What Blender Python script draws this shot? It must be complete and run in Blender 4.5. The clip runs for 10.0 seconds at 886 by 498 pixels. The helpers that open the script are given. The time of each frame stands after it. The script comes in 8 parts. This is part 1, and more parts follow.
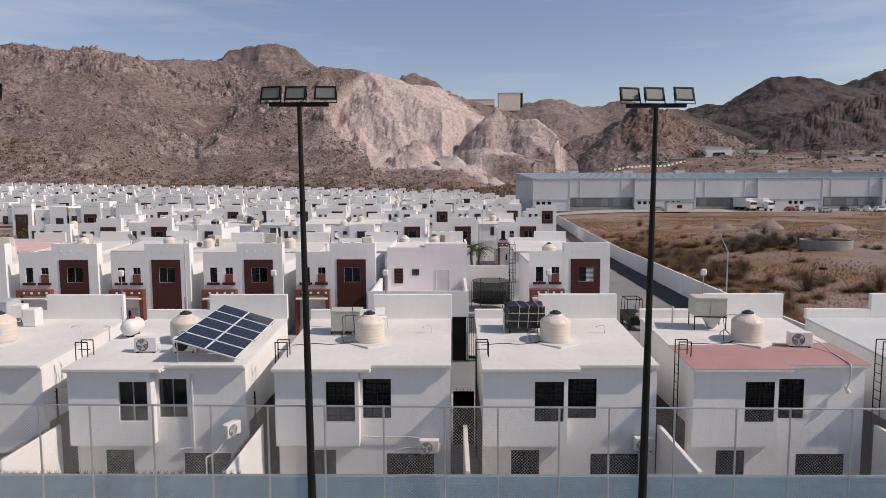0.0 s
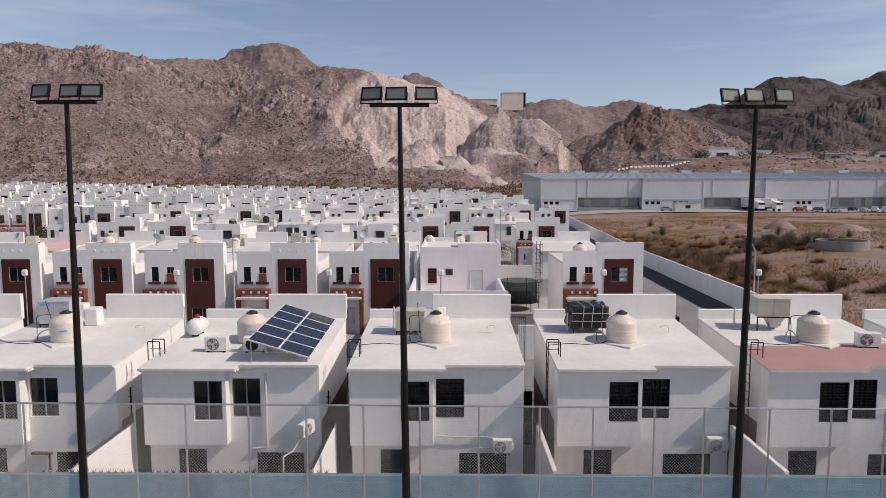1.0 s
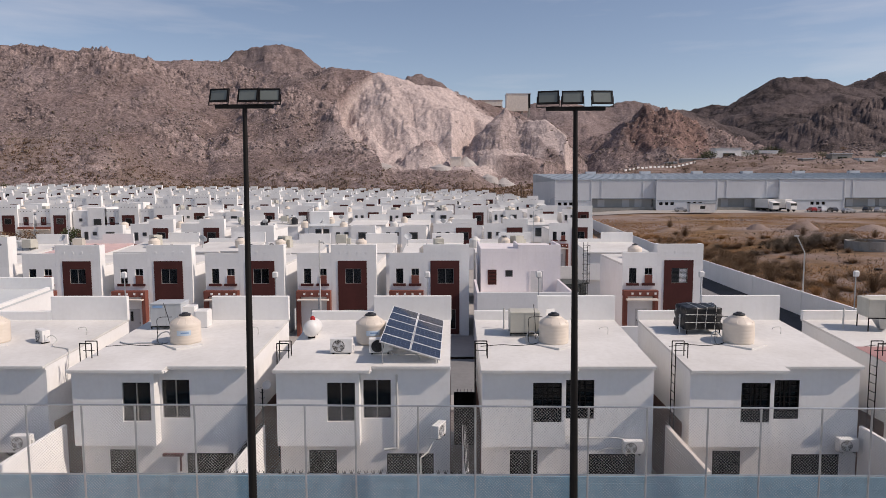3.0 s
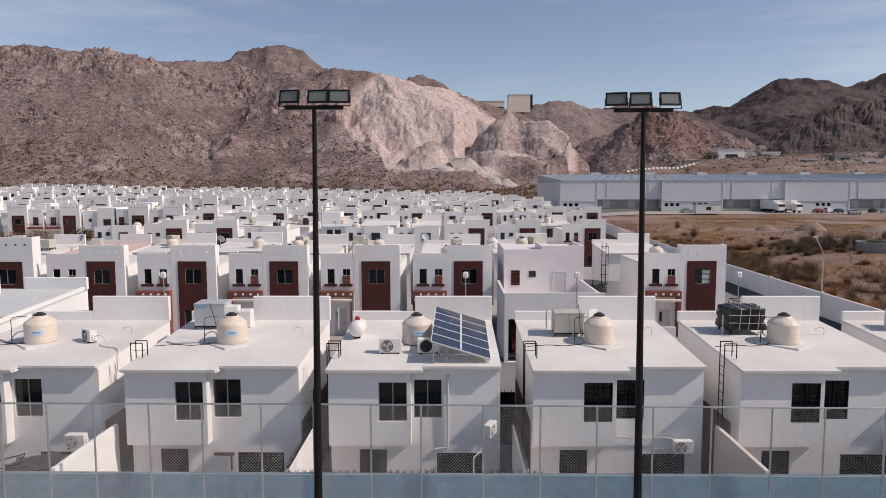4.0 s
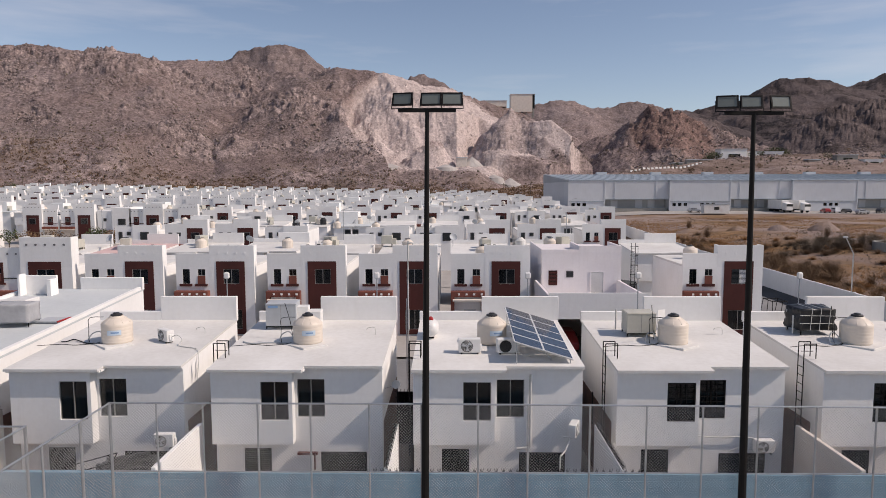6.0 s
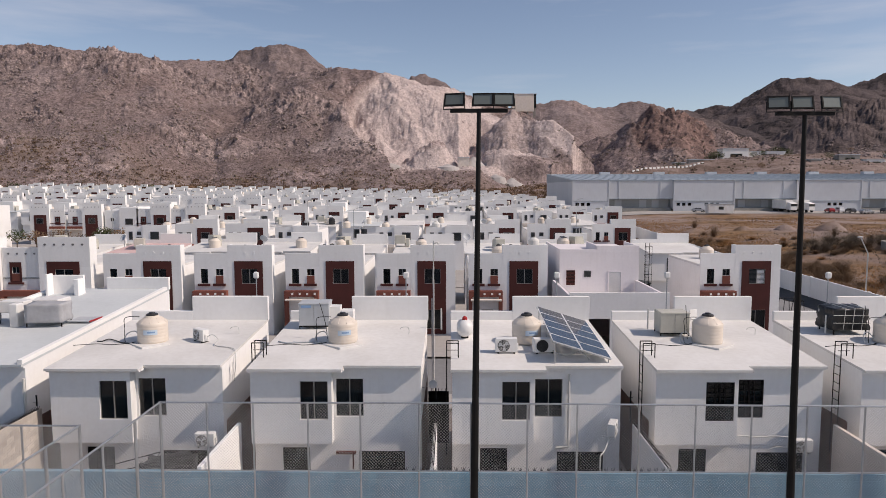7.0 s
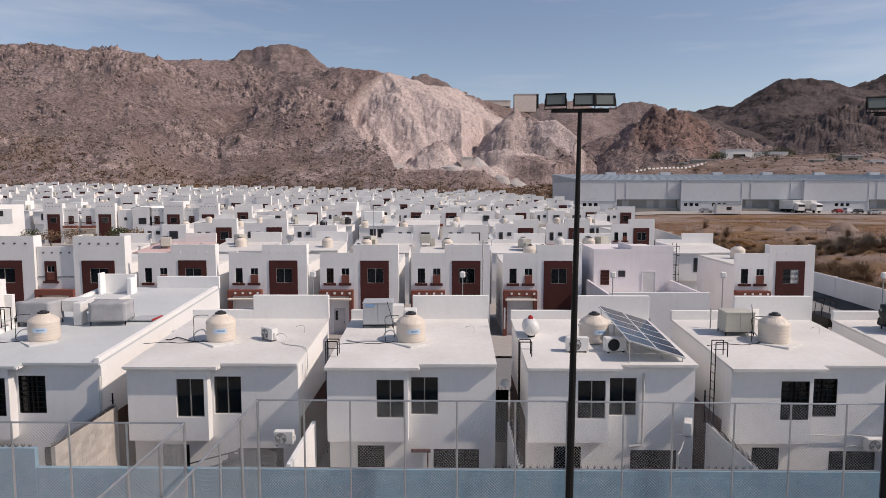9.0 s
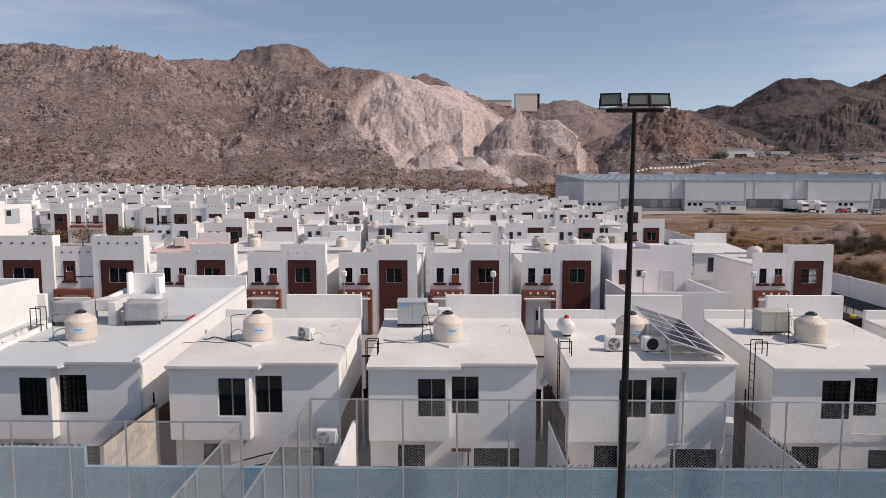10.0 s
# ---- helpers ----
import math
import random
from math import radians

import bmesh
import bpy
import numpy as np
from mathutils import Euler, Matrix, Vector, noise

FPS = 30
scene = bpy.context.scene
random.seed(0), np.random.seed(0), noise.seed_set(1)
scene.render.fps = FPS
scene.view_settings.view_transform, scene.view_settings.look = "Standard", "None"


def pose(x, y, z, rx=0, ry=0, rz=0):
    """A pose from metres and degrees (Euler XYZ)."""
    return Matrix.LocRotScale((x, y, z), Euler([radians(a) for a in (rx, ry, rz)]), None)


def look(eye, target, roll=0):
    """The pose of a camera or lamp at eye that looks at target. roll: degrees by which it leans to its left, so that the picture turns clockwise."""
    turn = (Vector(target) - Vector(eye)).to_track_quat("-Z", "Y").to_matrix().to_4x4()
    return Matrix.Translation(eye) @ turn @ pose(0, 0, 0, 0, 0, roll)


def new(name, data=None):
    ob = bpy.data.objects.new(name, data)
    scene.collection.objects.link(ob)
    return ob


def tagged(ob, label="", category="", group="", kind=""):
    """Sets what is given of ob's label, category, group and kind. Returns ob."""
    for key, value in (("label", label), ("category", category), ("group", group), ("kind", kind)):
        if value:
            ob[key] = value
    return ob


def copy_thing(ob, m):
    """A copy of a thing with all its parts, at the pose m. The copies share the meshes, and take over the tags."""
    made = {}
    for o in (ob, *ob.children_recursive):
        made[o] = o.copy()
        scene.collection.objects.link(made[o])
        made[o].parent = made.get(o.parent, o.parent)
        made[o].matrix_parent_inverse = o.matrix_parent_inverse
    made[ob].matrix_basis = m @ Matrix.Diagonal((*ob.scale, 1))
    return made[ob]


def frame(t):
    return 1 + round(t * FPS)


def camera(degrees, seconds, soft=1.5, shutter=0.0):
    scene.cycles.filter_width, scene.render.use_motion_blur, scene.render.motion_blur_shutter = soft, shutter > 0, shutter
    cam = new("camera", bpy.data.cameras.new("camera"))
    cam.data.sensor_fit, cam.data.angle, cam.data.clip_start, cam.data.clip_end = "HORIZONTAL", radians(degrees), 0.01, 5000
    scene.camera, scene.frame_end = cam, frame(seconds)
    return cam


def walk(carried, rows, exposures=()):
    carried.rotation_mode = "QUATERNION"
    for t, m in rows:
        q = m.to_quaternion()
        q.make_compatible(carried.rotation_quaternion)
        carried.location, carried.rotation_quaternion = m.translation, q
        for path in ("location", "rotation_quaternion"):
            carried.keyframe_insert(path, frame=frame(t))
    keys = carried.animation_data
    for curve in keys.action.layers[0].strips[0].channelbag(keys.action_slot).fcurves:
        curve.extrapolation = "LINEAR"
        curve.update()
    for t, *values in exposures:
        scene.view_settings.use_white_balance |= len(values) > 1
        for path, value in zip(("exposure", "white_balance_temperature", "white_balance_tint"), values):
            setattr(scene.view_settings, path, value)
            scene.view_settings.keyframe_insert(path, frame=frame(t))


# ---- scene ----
# Camera and its path
cam = camera(68.0, 10.0, soft=0.65)
PATH = [
    (0, (2.076, -21.812, 11.09), (2.052, -19.82, 10.903), -0.2),
    (0.5, (0.845, -21.812, 11.085), (0.819, -19.821, 10.899), -0.1),
    (1, (-0.423, -21.886, 11.117), (-0.448, -19.895, 10.929), -0.1),
    (1.5, (-1.63, -21.898, 11.124), (-1.656, -19.907, 10.937), -0.2),
    (2, (-2.816, -21.974, 11.143), (-2.842, -19.983, 10.958), -0.2),
    (2.5, (-3.878, -22.023, 11.155), (-3.905, -20.032, 10.97), -0.2),
    (3, (-4.857, -22.084, 11.181), (-4.885, -20.093, 10.996), -0.2),
    (4.5, (-7.372, -22.249, 11.19), (-7.401, -20.257, 11.008), -0.1),
    (5, (-8.099, -22.27, 11.227), (-8.127, -20.278, 11.045), -0.1),
    (5.5, (-8.816, -22.341, 11.244), (-8.843, -20.35, 11.061), -0.1),
    (7, (-10.848, -22.497, 11.268), (-10.876, -20.506, 11.083), -0.1),
    (7.5, (-11.523, -22.513, 11.247), (-11.55, -20.521, 11.062), -0.1),
    (8, (-12.204, -22.562, 11.242), (-12.231, -20.57, 11.058), -0.1),
    (8.5, (-12.852, -22.632, 11.246), (-12.879, -20.64, 11.062), -0.1),
    (9, (-13.503, -22.645, 11.253), (-13.53, -20.654, 11.068), -0.0),
    (9.5, (-14.197, -22.684, 11.255), (-14.222, -20.693, 11.07), -0.0),
    (10, (-14.956, -22.712, 11.252), (-14.982, -20.721, 11.066), -0.0),
]
walk(cam, [(t, look(eye, target, roll)) for t, eye, target, roll in PATH], [(0.0, 0.17, 7500, 18), (10.0, 0.17, 7500, 18)])

# Light: one low winter sun from the right, clear blue sky with thin cloud
SUN = Vector((1.36, -0.29, 1.30)).normalized()
world = bpy.data.worlds.new("sky")
scene.world = world
world.use_nodes = True
wn, wl = world.node_tree.nodes, world.node_tree.links
wn.clear()
sky = wn.new("ShaderNodeTexSky")
sky.sky_type, sky.sun_disc = "NISHITA", False
sky.sun_elevation, sky.sun_rotation = math.asin(SUN.z), math.atan2(SUN.x, SUN.y)
sky.altitude, sky.air_density, sky.dust_density, sky.ozone_density = 1400, 1.0, 1.4, 1.8
geo = wn.new("ShaderNodeTexCoord")
mapp = wn.new("ShaderNodeMapping")
mapp.inputs["Scale"].default_value = (1.2, 1.2, 9.0)
mapp.inputs["Rotation"].default_value = (0.0, 0.06, 0.3)
cloud = wn.new("ShaderNodeTexNoise")
cloud.inputs["Scale"].default_value, cloud.inputs["Detail"].default_value = 2.2, 6.0
cloud.inputs["Roughness"].default_value = 0.55
ramp = wn.new("ShaderNodeValToRGB")
ramp.color_ramp.elements[0].position, ramp.color_ramp.elements[1].position = 0.48, 0.80
ramp.color_ramp.elements[1].color = (0.32, 0.32, 0.32, 1)
mixc = wn.new("ShaderNodeMix")
mixc.data_type = "RGBA"
mixc.inputs["B"].default_value = (6.5, 6.9, 7.6, 1)
back = wn.new("ShaderNodeBackground")
back.inputs["Strength"].default_value = 0.106
wout = wn.new("ShaderNodeOutputWorld")
wl.new(geo.outputs["Generated"], mapp.inputs["Vector"])
wl.new(mapp.outputs["Vector"], cloud.inputs["Vector"])
wl.new(cloud.outputs["Fac"], ramp.inputs["Fac"])
wl.new(ramp.outputs["Color"], mixc.inputs["Factor"])
wl.new(sky.outputs["Color"], mixc.inputs["A"])
wl.new(mixc.outputs["Result"], back.inputs["Color"])
wl.new(back.outputs["Background"], wout.inputs["Surface"])
sun = new("sun", bpy.data.lights.new("sun", "SUN"))
sun.data.energy, sun.data.angle, sun.data.color = 2.88, radians(0.55), (1.0, 0.974, 0.940)
sun.matrix_world = look(SUN * 200, (0, 0, 0))

# ---------------------------------------------------------------- materials
def paint(name, col, col2=None, rough=0.8, scale=0.6, fine=9.0, bump=0.15, bump_scale=60.0, metal=0.0, streak=0.0, vary=0.04, spec=0.3):
    """A surface with a coarse and a fine variation in colour, a fine relief and, where streak is set, rain-washed stains."""
    m = bpy.data.materials.new(name)
    m.use_nodes = True
    n, l = m.node_tree.nodes, m.node_tree.links
    b = n["Principled BSDF"]
    b.inputs["Roughness"].default_value, b.inputs["Metallic"].default_value = rough, metal
    b.inputs["Specular IOR Level"].default_value = spec
    pos = n.new("ShaderNodeNewGeometry")
    big, small = n.new("ShaderNodeTexNoise"), n.new("ShaderNodeTexNoise")
    for tex, s, d in ((big, scale, 4.0), (small, fine, 5.0)):
        tex.inputs["Scale"].default_value, tex.inputs["Detail"].default_value = s, d
        l.new(pos.outputs["Position"], tex.inputs["Vector"])
    add = n.new("ShaderNodeMath")
    add.operation = "MULTIPLY_ADD"
    add.inputs[1].default_value = 0.45
    l.new(small.outputs["Fac"], add.inputs[0])
    l.new(big.outputs["Fac"], add.inputs[2])
    ramp = n.new("ShaderNodeValToRGB")
    ramp.color_ramp.elements[0].position, ramp.color_ramp.elements[1].position = 0.5, 0.95
    col2 = col2 or tuple(c * 0.86 for c in col)
    ramp.color_ramp.elements[0].color, ramp.color_ramp.elements[1].color = (*col, 1), (*col2, 1)
    l.new(add.outputs[0], ramp.inputs["Fac"])
    last = ramp.outputs["Color"]
    if streak:
        st = n.new("ShaderNodeTexNoise")
        mp = n.new("ShaderNodeMapping")
        mp.inputs["Scale"].default_value = (2.6, 2.6, 0.35)
        st.inputs["Scale"].default_value, st.inputs["Detail"].default_value = 1.6, 6.0
        l.new(pos.outputs["Position"], mp.inputs["Vector"])
        l.new(mp.outputs["Vector"], st.inputs["Vector"])
        sr = n.new("ShaderNodeMapRange")
        sr.inputs["From Min"].default_value, sr.inputs["From Max"].default_value = 0.52, 0.78
        sr.inputs["To Max"].default_value = streak
        l.new(st.outputs["Fac"], sr.inputs["Value"])
        mx = n.new("ShaderNodeMix")
        mx.data_type = "RGBA"
        mx.inputs["B"].default_value = (col[0] * 0.55, col[1] * 0.50, col[2] * 0.44, 1)
        l.new(sr.outputs["Result"], mx.inputs["Factor"])
        l.new(last, mx.inputs["A"])
        last = mx.outputs["Result"]
    info = n.new("ShaderNodeObjectInfo")
    hsv = n.new("ShaderNodeHueSaturation")
    vr = n.new("ShaderNodeMapRange")
    vr.inputs["To Min"].default_value, vr.inputs["To Max"].default_value = 1 - vary, 1 + vary
    l.new(info.outputs["Random"], vr.inputs["Value"])
    l.new(vr.outputs["Result"], hsv.inputs["Value"])
    l.new(last, hsv.inputs["Color"])
    l.new(hsv.outputs["Color"], b.inputs["Base Color"])
    if bump:
        bn = n.new("ShaderNodeTexNoise")
        bn.inputs["Scale"].default_value, bn.inputs["Detail"].default_value = bump_scale, 3.0
        l.new(pos.outputs["Position"], bn.inputs["Vector"])
        bp = n.new("ShaderNodeBump")
        bp.inputs["Strength"].default_value, bp.inputs["Distance"].default_value = bump, 0.02
        l.new(bn.outputs["Fac"], bp.inputs["Height"])
        l.new(bp.outputs["Normal"], b.inputs["Normal"])
    return m


WHITE = paint("white_stucco", (0.865, 0.85, 0.83), (0.79, 0.773, 0.75), 0.9, 0.35, 6.0, 0.12, 75.0, streak=0.08, vary=0.03)
ROOF = paint("white_roof_coating", (0.735, 0.72, 0.695), (0.62, 0.60, 0.57), 0.75, 0.5, 5.0, 0.2, 25.0, vary=0.04, streak=0.13)
GREYROOF = paint("pale_grey_roof_coating", (0.57, 0.595, 0.60), (0.49, 0.515, 0.52), 0.7, 0.5, 6.0, 0.2, 25.0)
REDROOF = paint("red_roof_coating", (0.43, 0.245, 0.235), (0.36, 0.20, 0.19), 0.8, 0.7, 7.0, 0.2, 25.0)
REDPALE = paint("faded_pink_roof_coating", (0.66, 0.47, 0.45), (0.58, 0.40, 0.38), 0.8, 0.7, 7.0, 0.2, 25.0)
CREAM = paint("cream_stucco", (0.78, 0.70, 0.62), (0.66, 0.58, 0.51), 0.9, 0.5, 7.0, 0.25, 45.0, streak=0.15)
PINK = paint("pale_pink_stucco", (0.80, 0.745, 0.75), (0.73, 0.675, 0.68), 0.9, 0.5, 6.0, 0.2, 45.0, streak=0.12)
BROWN = paint("maroon_stucco", (0.092, 0.026, 0.022), (0.066, 0.02, 0.017), 0.85, 0.9, 8.0, 0.2, 45.0, vary=0.12)
ORANGE = paint("terracotta_stucco", (0.235, 0.078, 0.056), (0.18, 0.06, 0.044), 0.85, 0.9, 8.0, 0.2, 45.0, vary=0.15)
CONCRETE = paint("bare_concrete", (0.36, 0.34, 0.31), (0.26, 0.25, 0.23), 0.9, 0.4, 4.0, 0.4, 20.0, streak=0.3)
BLOCK = paint("bare_concrete_block", (0.52, 0.465, 0.41), (0.39, 0.345, 0.305), 0.95, 1.6, 9.0, 0.5, 30.0, streak=0.2, vary=0.15)
TEAL = paint("worn_teal_paint", (0.22, 0.37, 0.46), (0.165, 0.295, 0.38), 0.7, 0.5, 5.0, 0.3, 30.0, streak=0.35, vary=0.06)
ROADP = paint("pale_worn_asphalt", (0.25, 0.245, 0.245), (0.19, 0.187, 0.187), 0.9, 0.2, 3.0, 0.3, 40.0)
YARD = paint("dusty_yard_slab", (0.27, 0.225, 0.20), (0.19, 0.155, 0.14), 0.95, 0.4, 3.0, 0.3, 25.0)
ALLEY = paint("reddish_brown_alley_face", (0.20, 0.11, 0.085), (0.12, 0.07, 0.055), 0.95, 0.5, 4.0, 0.4, 30.0, streak=0.2)
ASPHALT = paint("asphalt", (0.075, 0.075, 0.078), (0.05, 0.05, 0.052), 0.9, 0.2, 3.0, 0.4, 40.0)
PAVE = paint("street_concrete", (0.42, 0.39, 0.365), (0.33, 0.305, 0.285), 0.9, 0.2, 2.5, 0.3, 25.0)
TANKP = paint("beige_tank_plastic", (0.70, 0.615, 0.53), (0.64, 0.56, 0.475), 0.5, 0.9, 6.0, 0.05, 40.0, vary=0.06, spec=0.5)
FANGREY = paint("dark_grey_fan_shroud", (0.10, 0.10, 0.10), (0.07, 0.07, 0.07), 0.7, 2.0, 9.0, 0.0)
BLACKP = paint("black_plastic", (0.02, 0.02, 0.022), (0.03, 0.03, 0.032), 0.45, 2.0, 9.0, 0.1, 40.0, spec=0.5)
BLACKM = paint("black_painted_steel", (0.004, 0.0035, 0.0035), (0.009, 0.007, 0.006), 0.6, 2.0, 14.0, 0.1, 60.0, spec=0.25)
GALV = paint("galvanised_steel", (0.52, 0.53, 0.54), (0.40, 0.41, 0.42), 0.42, 2.5, 20.0, 0.05, 60.0, metal=0.75)
WIRE = paint("galvanised_wire", (0.46, 0.46, 0.46), (0.38, 0.38, 0.38), 0.45, 2.5, 20.0, 0.0, 60.0, metal=0.1)
ALU = paint("aluminium_frame", (0.40, 0.39, 0.37), (0.32, 0.31, 0.30), 0.45, 3.0, 12.0, 0.0, 60.0, metal=0.6)
BEIGEM = paint("beige_enamelled_sheet", (0.55, 0.53, 0.46), (0.47, 0.45, 0.39), 0.55, 1.2, 8.0, 0.1, 30.0, streak=0.2)
GREYM = paint("grey_enamelled_sheet", (0.46, 0.48, 0.50), (0.40, 0.42, 0.44), 0.5, 1.2, 8.0, 0.1, 30.0, streak=0.15)
WHITEM = paint("white_enamelled_sheet", (0.80, 0.79, 0.77), (0.72, 0.70, 0.67), 0.45, 1.2, 8.0, 0.05, 30.0, streak=0.12, spec=0.5)
TARPG = paint("grey_tarpaulin", (0.42, 0.42, 0.43), (0.34, 0.34, 0.35), 0.6, 2.5, 9.0, 0.2, 5.0)
TARPB = paint("black_tarpaulin", (0.007, 0.007, 0.008), (0.015, 0.015, 0.016), 0.42, 2.5, 9.0, 0.9, 7.0, spec=0.5)
CELL = paint("solar_cell", (0.010, 0.014, 0.032), (0.014, 0.02, 0.045), 0.14, 0.8, 5.0, 0.0, 30.0, spec=0.65)
BRIGHTALU = paint("bright_anodised_aluminium", (0.80, 0.80, 0.80), (0.72, 0.72, 0.72), 0.5, 3.0, 12.0, 0.0, metal=0.1)
BACKSHEET = paint("solar_backing_sheet", (0.085, 0.095, 0.125), None, 0.25, 2.0, 9.0, 0.0, spec=0.6)
RED = paint("red_paint", (0.42, 0.03, 0.03), None, 0.5, 2.0, 9.0, 0.0)
BLUE = paint("blue_label", (0.22, 0.36, 0.56), None, 0.5, 2.0, 9.0, 0.0)
LABEL = paint("pale_blue_label", (0.55, 0.66, 0.76), None, 0.5, 2.0, 9.0, 0.0)
HOSE = paint("white_hose", (0.62, 0.61, 0.58), None, 0.5, 2.0, 9.0, 0.0)
CORD = paint("black_cable", (0.02, 0.02, 0.02), None, 0.6, 2.0, 9.0, 0.0)
FARFRAME = paint("dull_grey_window_frame", (0.16, 0.15, 0.15), None, 0.6, 2.0, 9.0, 0.0)
DOOR = paint("pale_grey_door", (0.60, 0.58, 0.57), None, 0.6, 1.0, 8.0, 0.1, 30.0)
CURTAIN = paint("pale_curtain", (0.5, 0.5, 0.52), (0.35, 0.35, 0.37), 0.9, 2.0, 7.0, 0.4, 12.0)
SHEET = paint("white_ribbed_sheet", (0.60, 0.62, 0.65), (0.53, 0.55, 0.58), 0.5, 0.05, 0.6, 0.0, 20.0, streak=0.12)
SHEETR = paint("grey_blue_roof_sheet", (0.35, 0.40, 0.44), (0.30, 0.35, 0.39), 0.45, 0.05, 0.6, 0.0, 20.0)
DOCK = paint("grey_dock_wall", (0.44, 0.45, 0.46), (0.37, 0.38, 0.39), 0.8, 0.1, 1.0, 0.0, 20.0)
TYRE = paint("tyre_rubber", (0.02, 0.02, 0.02), None, 0.9, 2.0, 9.0, 0.0)
LEAF = paint("dusty_green_leaves", (0.055, 0.075, 0.03), (0.09, 0.10, 0.045), 0.8, 0.8, 4.0, 0.0, vary=0.25)
DRYLEAF = paint("dry_brown_twigs", (0.21, 0.13, 0.075), (0.135, 0.088, 0.055), 0.9, 0.8, 4.0, 0.0, vary=0.25)
GRASS = paint("dry_orange_grass", (0.40, 0.215, 0.09), (0.27, 0.145, 0.065), 0.95, 0.06, 0.8, 0.0, vary=0.1)
BARK = paint("grey_bark", (0.14, 0.11, 0.085), (0.09, 0.07, 0.055), 0.95, 3.0, 12.0, 0.4, 20.0)
GRAVEL = paint("pale_grey_gravel", (0.46, 0.42, 0.40), (0.36, 0.33, 0.31), 0.95, 0.2, 2.0, 0.4, 6.0)
ROCK = paint("weathered_rock", (0.33, 0.262, 0.245), (0.22, 0.172, 0.16), 0.95, 0.12, 0.9, 0.5, 2.0, vary=0.2)


def glass(name, col, rough=0.06, clear=0.3):
    m = bpy.data.materials.new(name)
    m.use_nodes = True
    b = m.node_tree.nodes["Principled BSDF"]
    b.inputs["Base Color"].default_value, b.inputs["Roughness"].default_value = (*col, 1), rough
    b.inputs["Specular IOR Level"].default_value = 0.5
    n, l = m.node_tree.nodes, m.node_tree.links
    t = n.new("ShaderNodeBsdfTransparent")
    t.inputs["Color"].default_value = (0.55, 0.58, 0.58, 1)
    mix = n.new("ShaderNodeMixShader")
    mix.inputs["Fac"].default_value = clear
    l.new(t.outputs[0], mix.inputs[2])
    l.new(b.outputs[0], mix.inputs[1])
    l.new(mix.outputs[0], n["Material Output"].inputs["Surface"])
    return m


GLASS = glass("dark_window_glass", (0.012, 0.014, 0.016))
LENS = paint("frosted_lamp_glass", (0.17, 0.19, 0.175), (0.15, 0.17, 0.155), 0.35, 2.0, 9.0, 0.0, spec=0.5)

# ---------------------------------------------------------------- mesh helpers
def mesh_object(name, bm, mat, bevel=0.0, smooth=False):
    if bevel:
        bmesh.ops.bevel(bm, geom=bm.edges[:], offset=bevel, segments=1, affect="EDGES", clamp_overlap=True)
    me = bpy.data.meshes.new(name)
    bm.normal_update()
    bm.to_mesh(me)
    bm.free()
    for one in mat if isinstance(mat, (list, tuple)) else [mat]:
        me.materials.append(one)
    if smooth:
        me.shade_smooth()
    return new(name, me)


def part(name, bm, mat, parent, label="", bevel=0.0, smooth=False):
    ob = mesh_object(name, bm, mat, bevel, smooth)
    ob.parent = parent
    return tagged(ob, label)


def thing(name, label, category, group="", kind="", at=(0, 0, 0), turn=0.0):
    ob = new(name)
    ob.empty_display_size = 0.2
    ob.matrix_basis = pose(*at, 0, 0, turn)
    return tagged(ob, label, category, group, kind)


def box(bm, x0, y0, z0, x1, y1, z1):
    v = [bm.verts.new(p) for p in ((x0, y0, z0), (x1, y0, z0), (x1, y1, z0), (x0, y1, z0), (x0, y0, z1), (x1, y0, z1), (x1, y1, z1), (x0, y1, z1))]
    for f in ((3, 2, 1, 0), (4, 5, 6, 7), (0, 1, 5, 4), (1, 2, 6, 5), (2, 3, 7, 6), (3, 0, 4, 7)):
        bm.faces.new([v[i] for i in f])
    return v


def boxes(*dims):
    bm = bmesh.new()
    for d in dims:
        box(bm, *d)
    return bm


def tube(bm, a, b, r, n=6, r2=None, caps=True):
    a, b = Vector(a), Vector(b)
    q = (b - a).to_track_quat("Z", "Y")
    rings = []
    for p, rr in ((a, r), (b, r if r2 is None else r2)):
        rings.append([bm.verts.new(p + q @ Vector((rr * math.cos(i * math.tau / n), rr * math.sin(i * math.tau / n), 0))) for i in range(n)])
    for i in range(n):
        bm.faces.new((rings[0][i], rings[0][(i + 1) % n], rings[1][(i + 1) % n], rings[1][i]))
    if caps:
        bm.faces.new(rings[0][::-1])
        bm.faces.new(rings[1])


def tubes(r, *pairs, n=6):
    bm = bmesh.new()
    for a, b in pairs:
        tube(bm, a, b, r, n)
    return bm


def path_tube(points, r, n=5):
    bm = bmesh.new()
    pts = [Vector(p) for p in points]
    rings = []
    for i, p in enumerate(pts):
        d = (pts[min(i + 1, len(pts) - 1)] - pts[max(i - 1, 0)]).normalized()
        q = d.to_track_quat("Z", "Y")
        rings.append([bm.verts.new(p + q @ Vector((r * math.cos(k * math.tau / n), r * math.sin(k * math.tau / n), 0))) for k in range(n)])
    for a, b in zip(rings, rings[1:]):
        for k in range(n):
            bm.faces.new((a[k], a[(k + 1) % n], b[(k + 1) % n], b[k]))
    bm.faces.new(rings[0][::-1])
    bm.faces.new(rings[-1])
    return bm


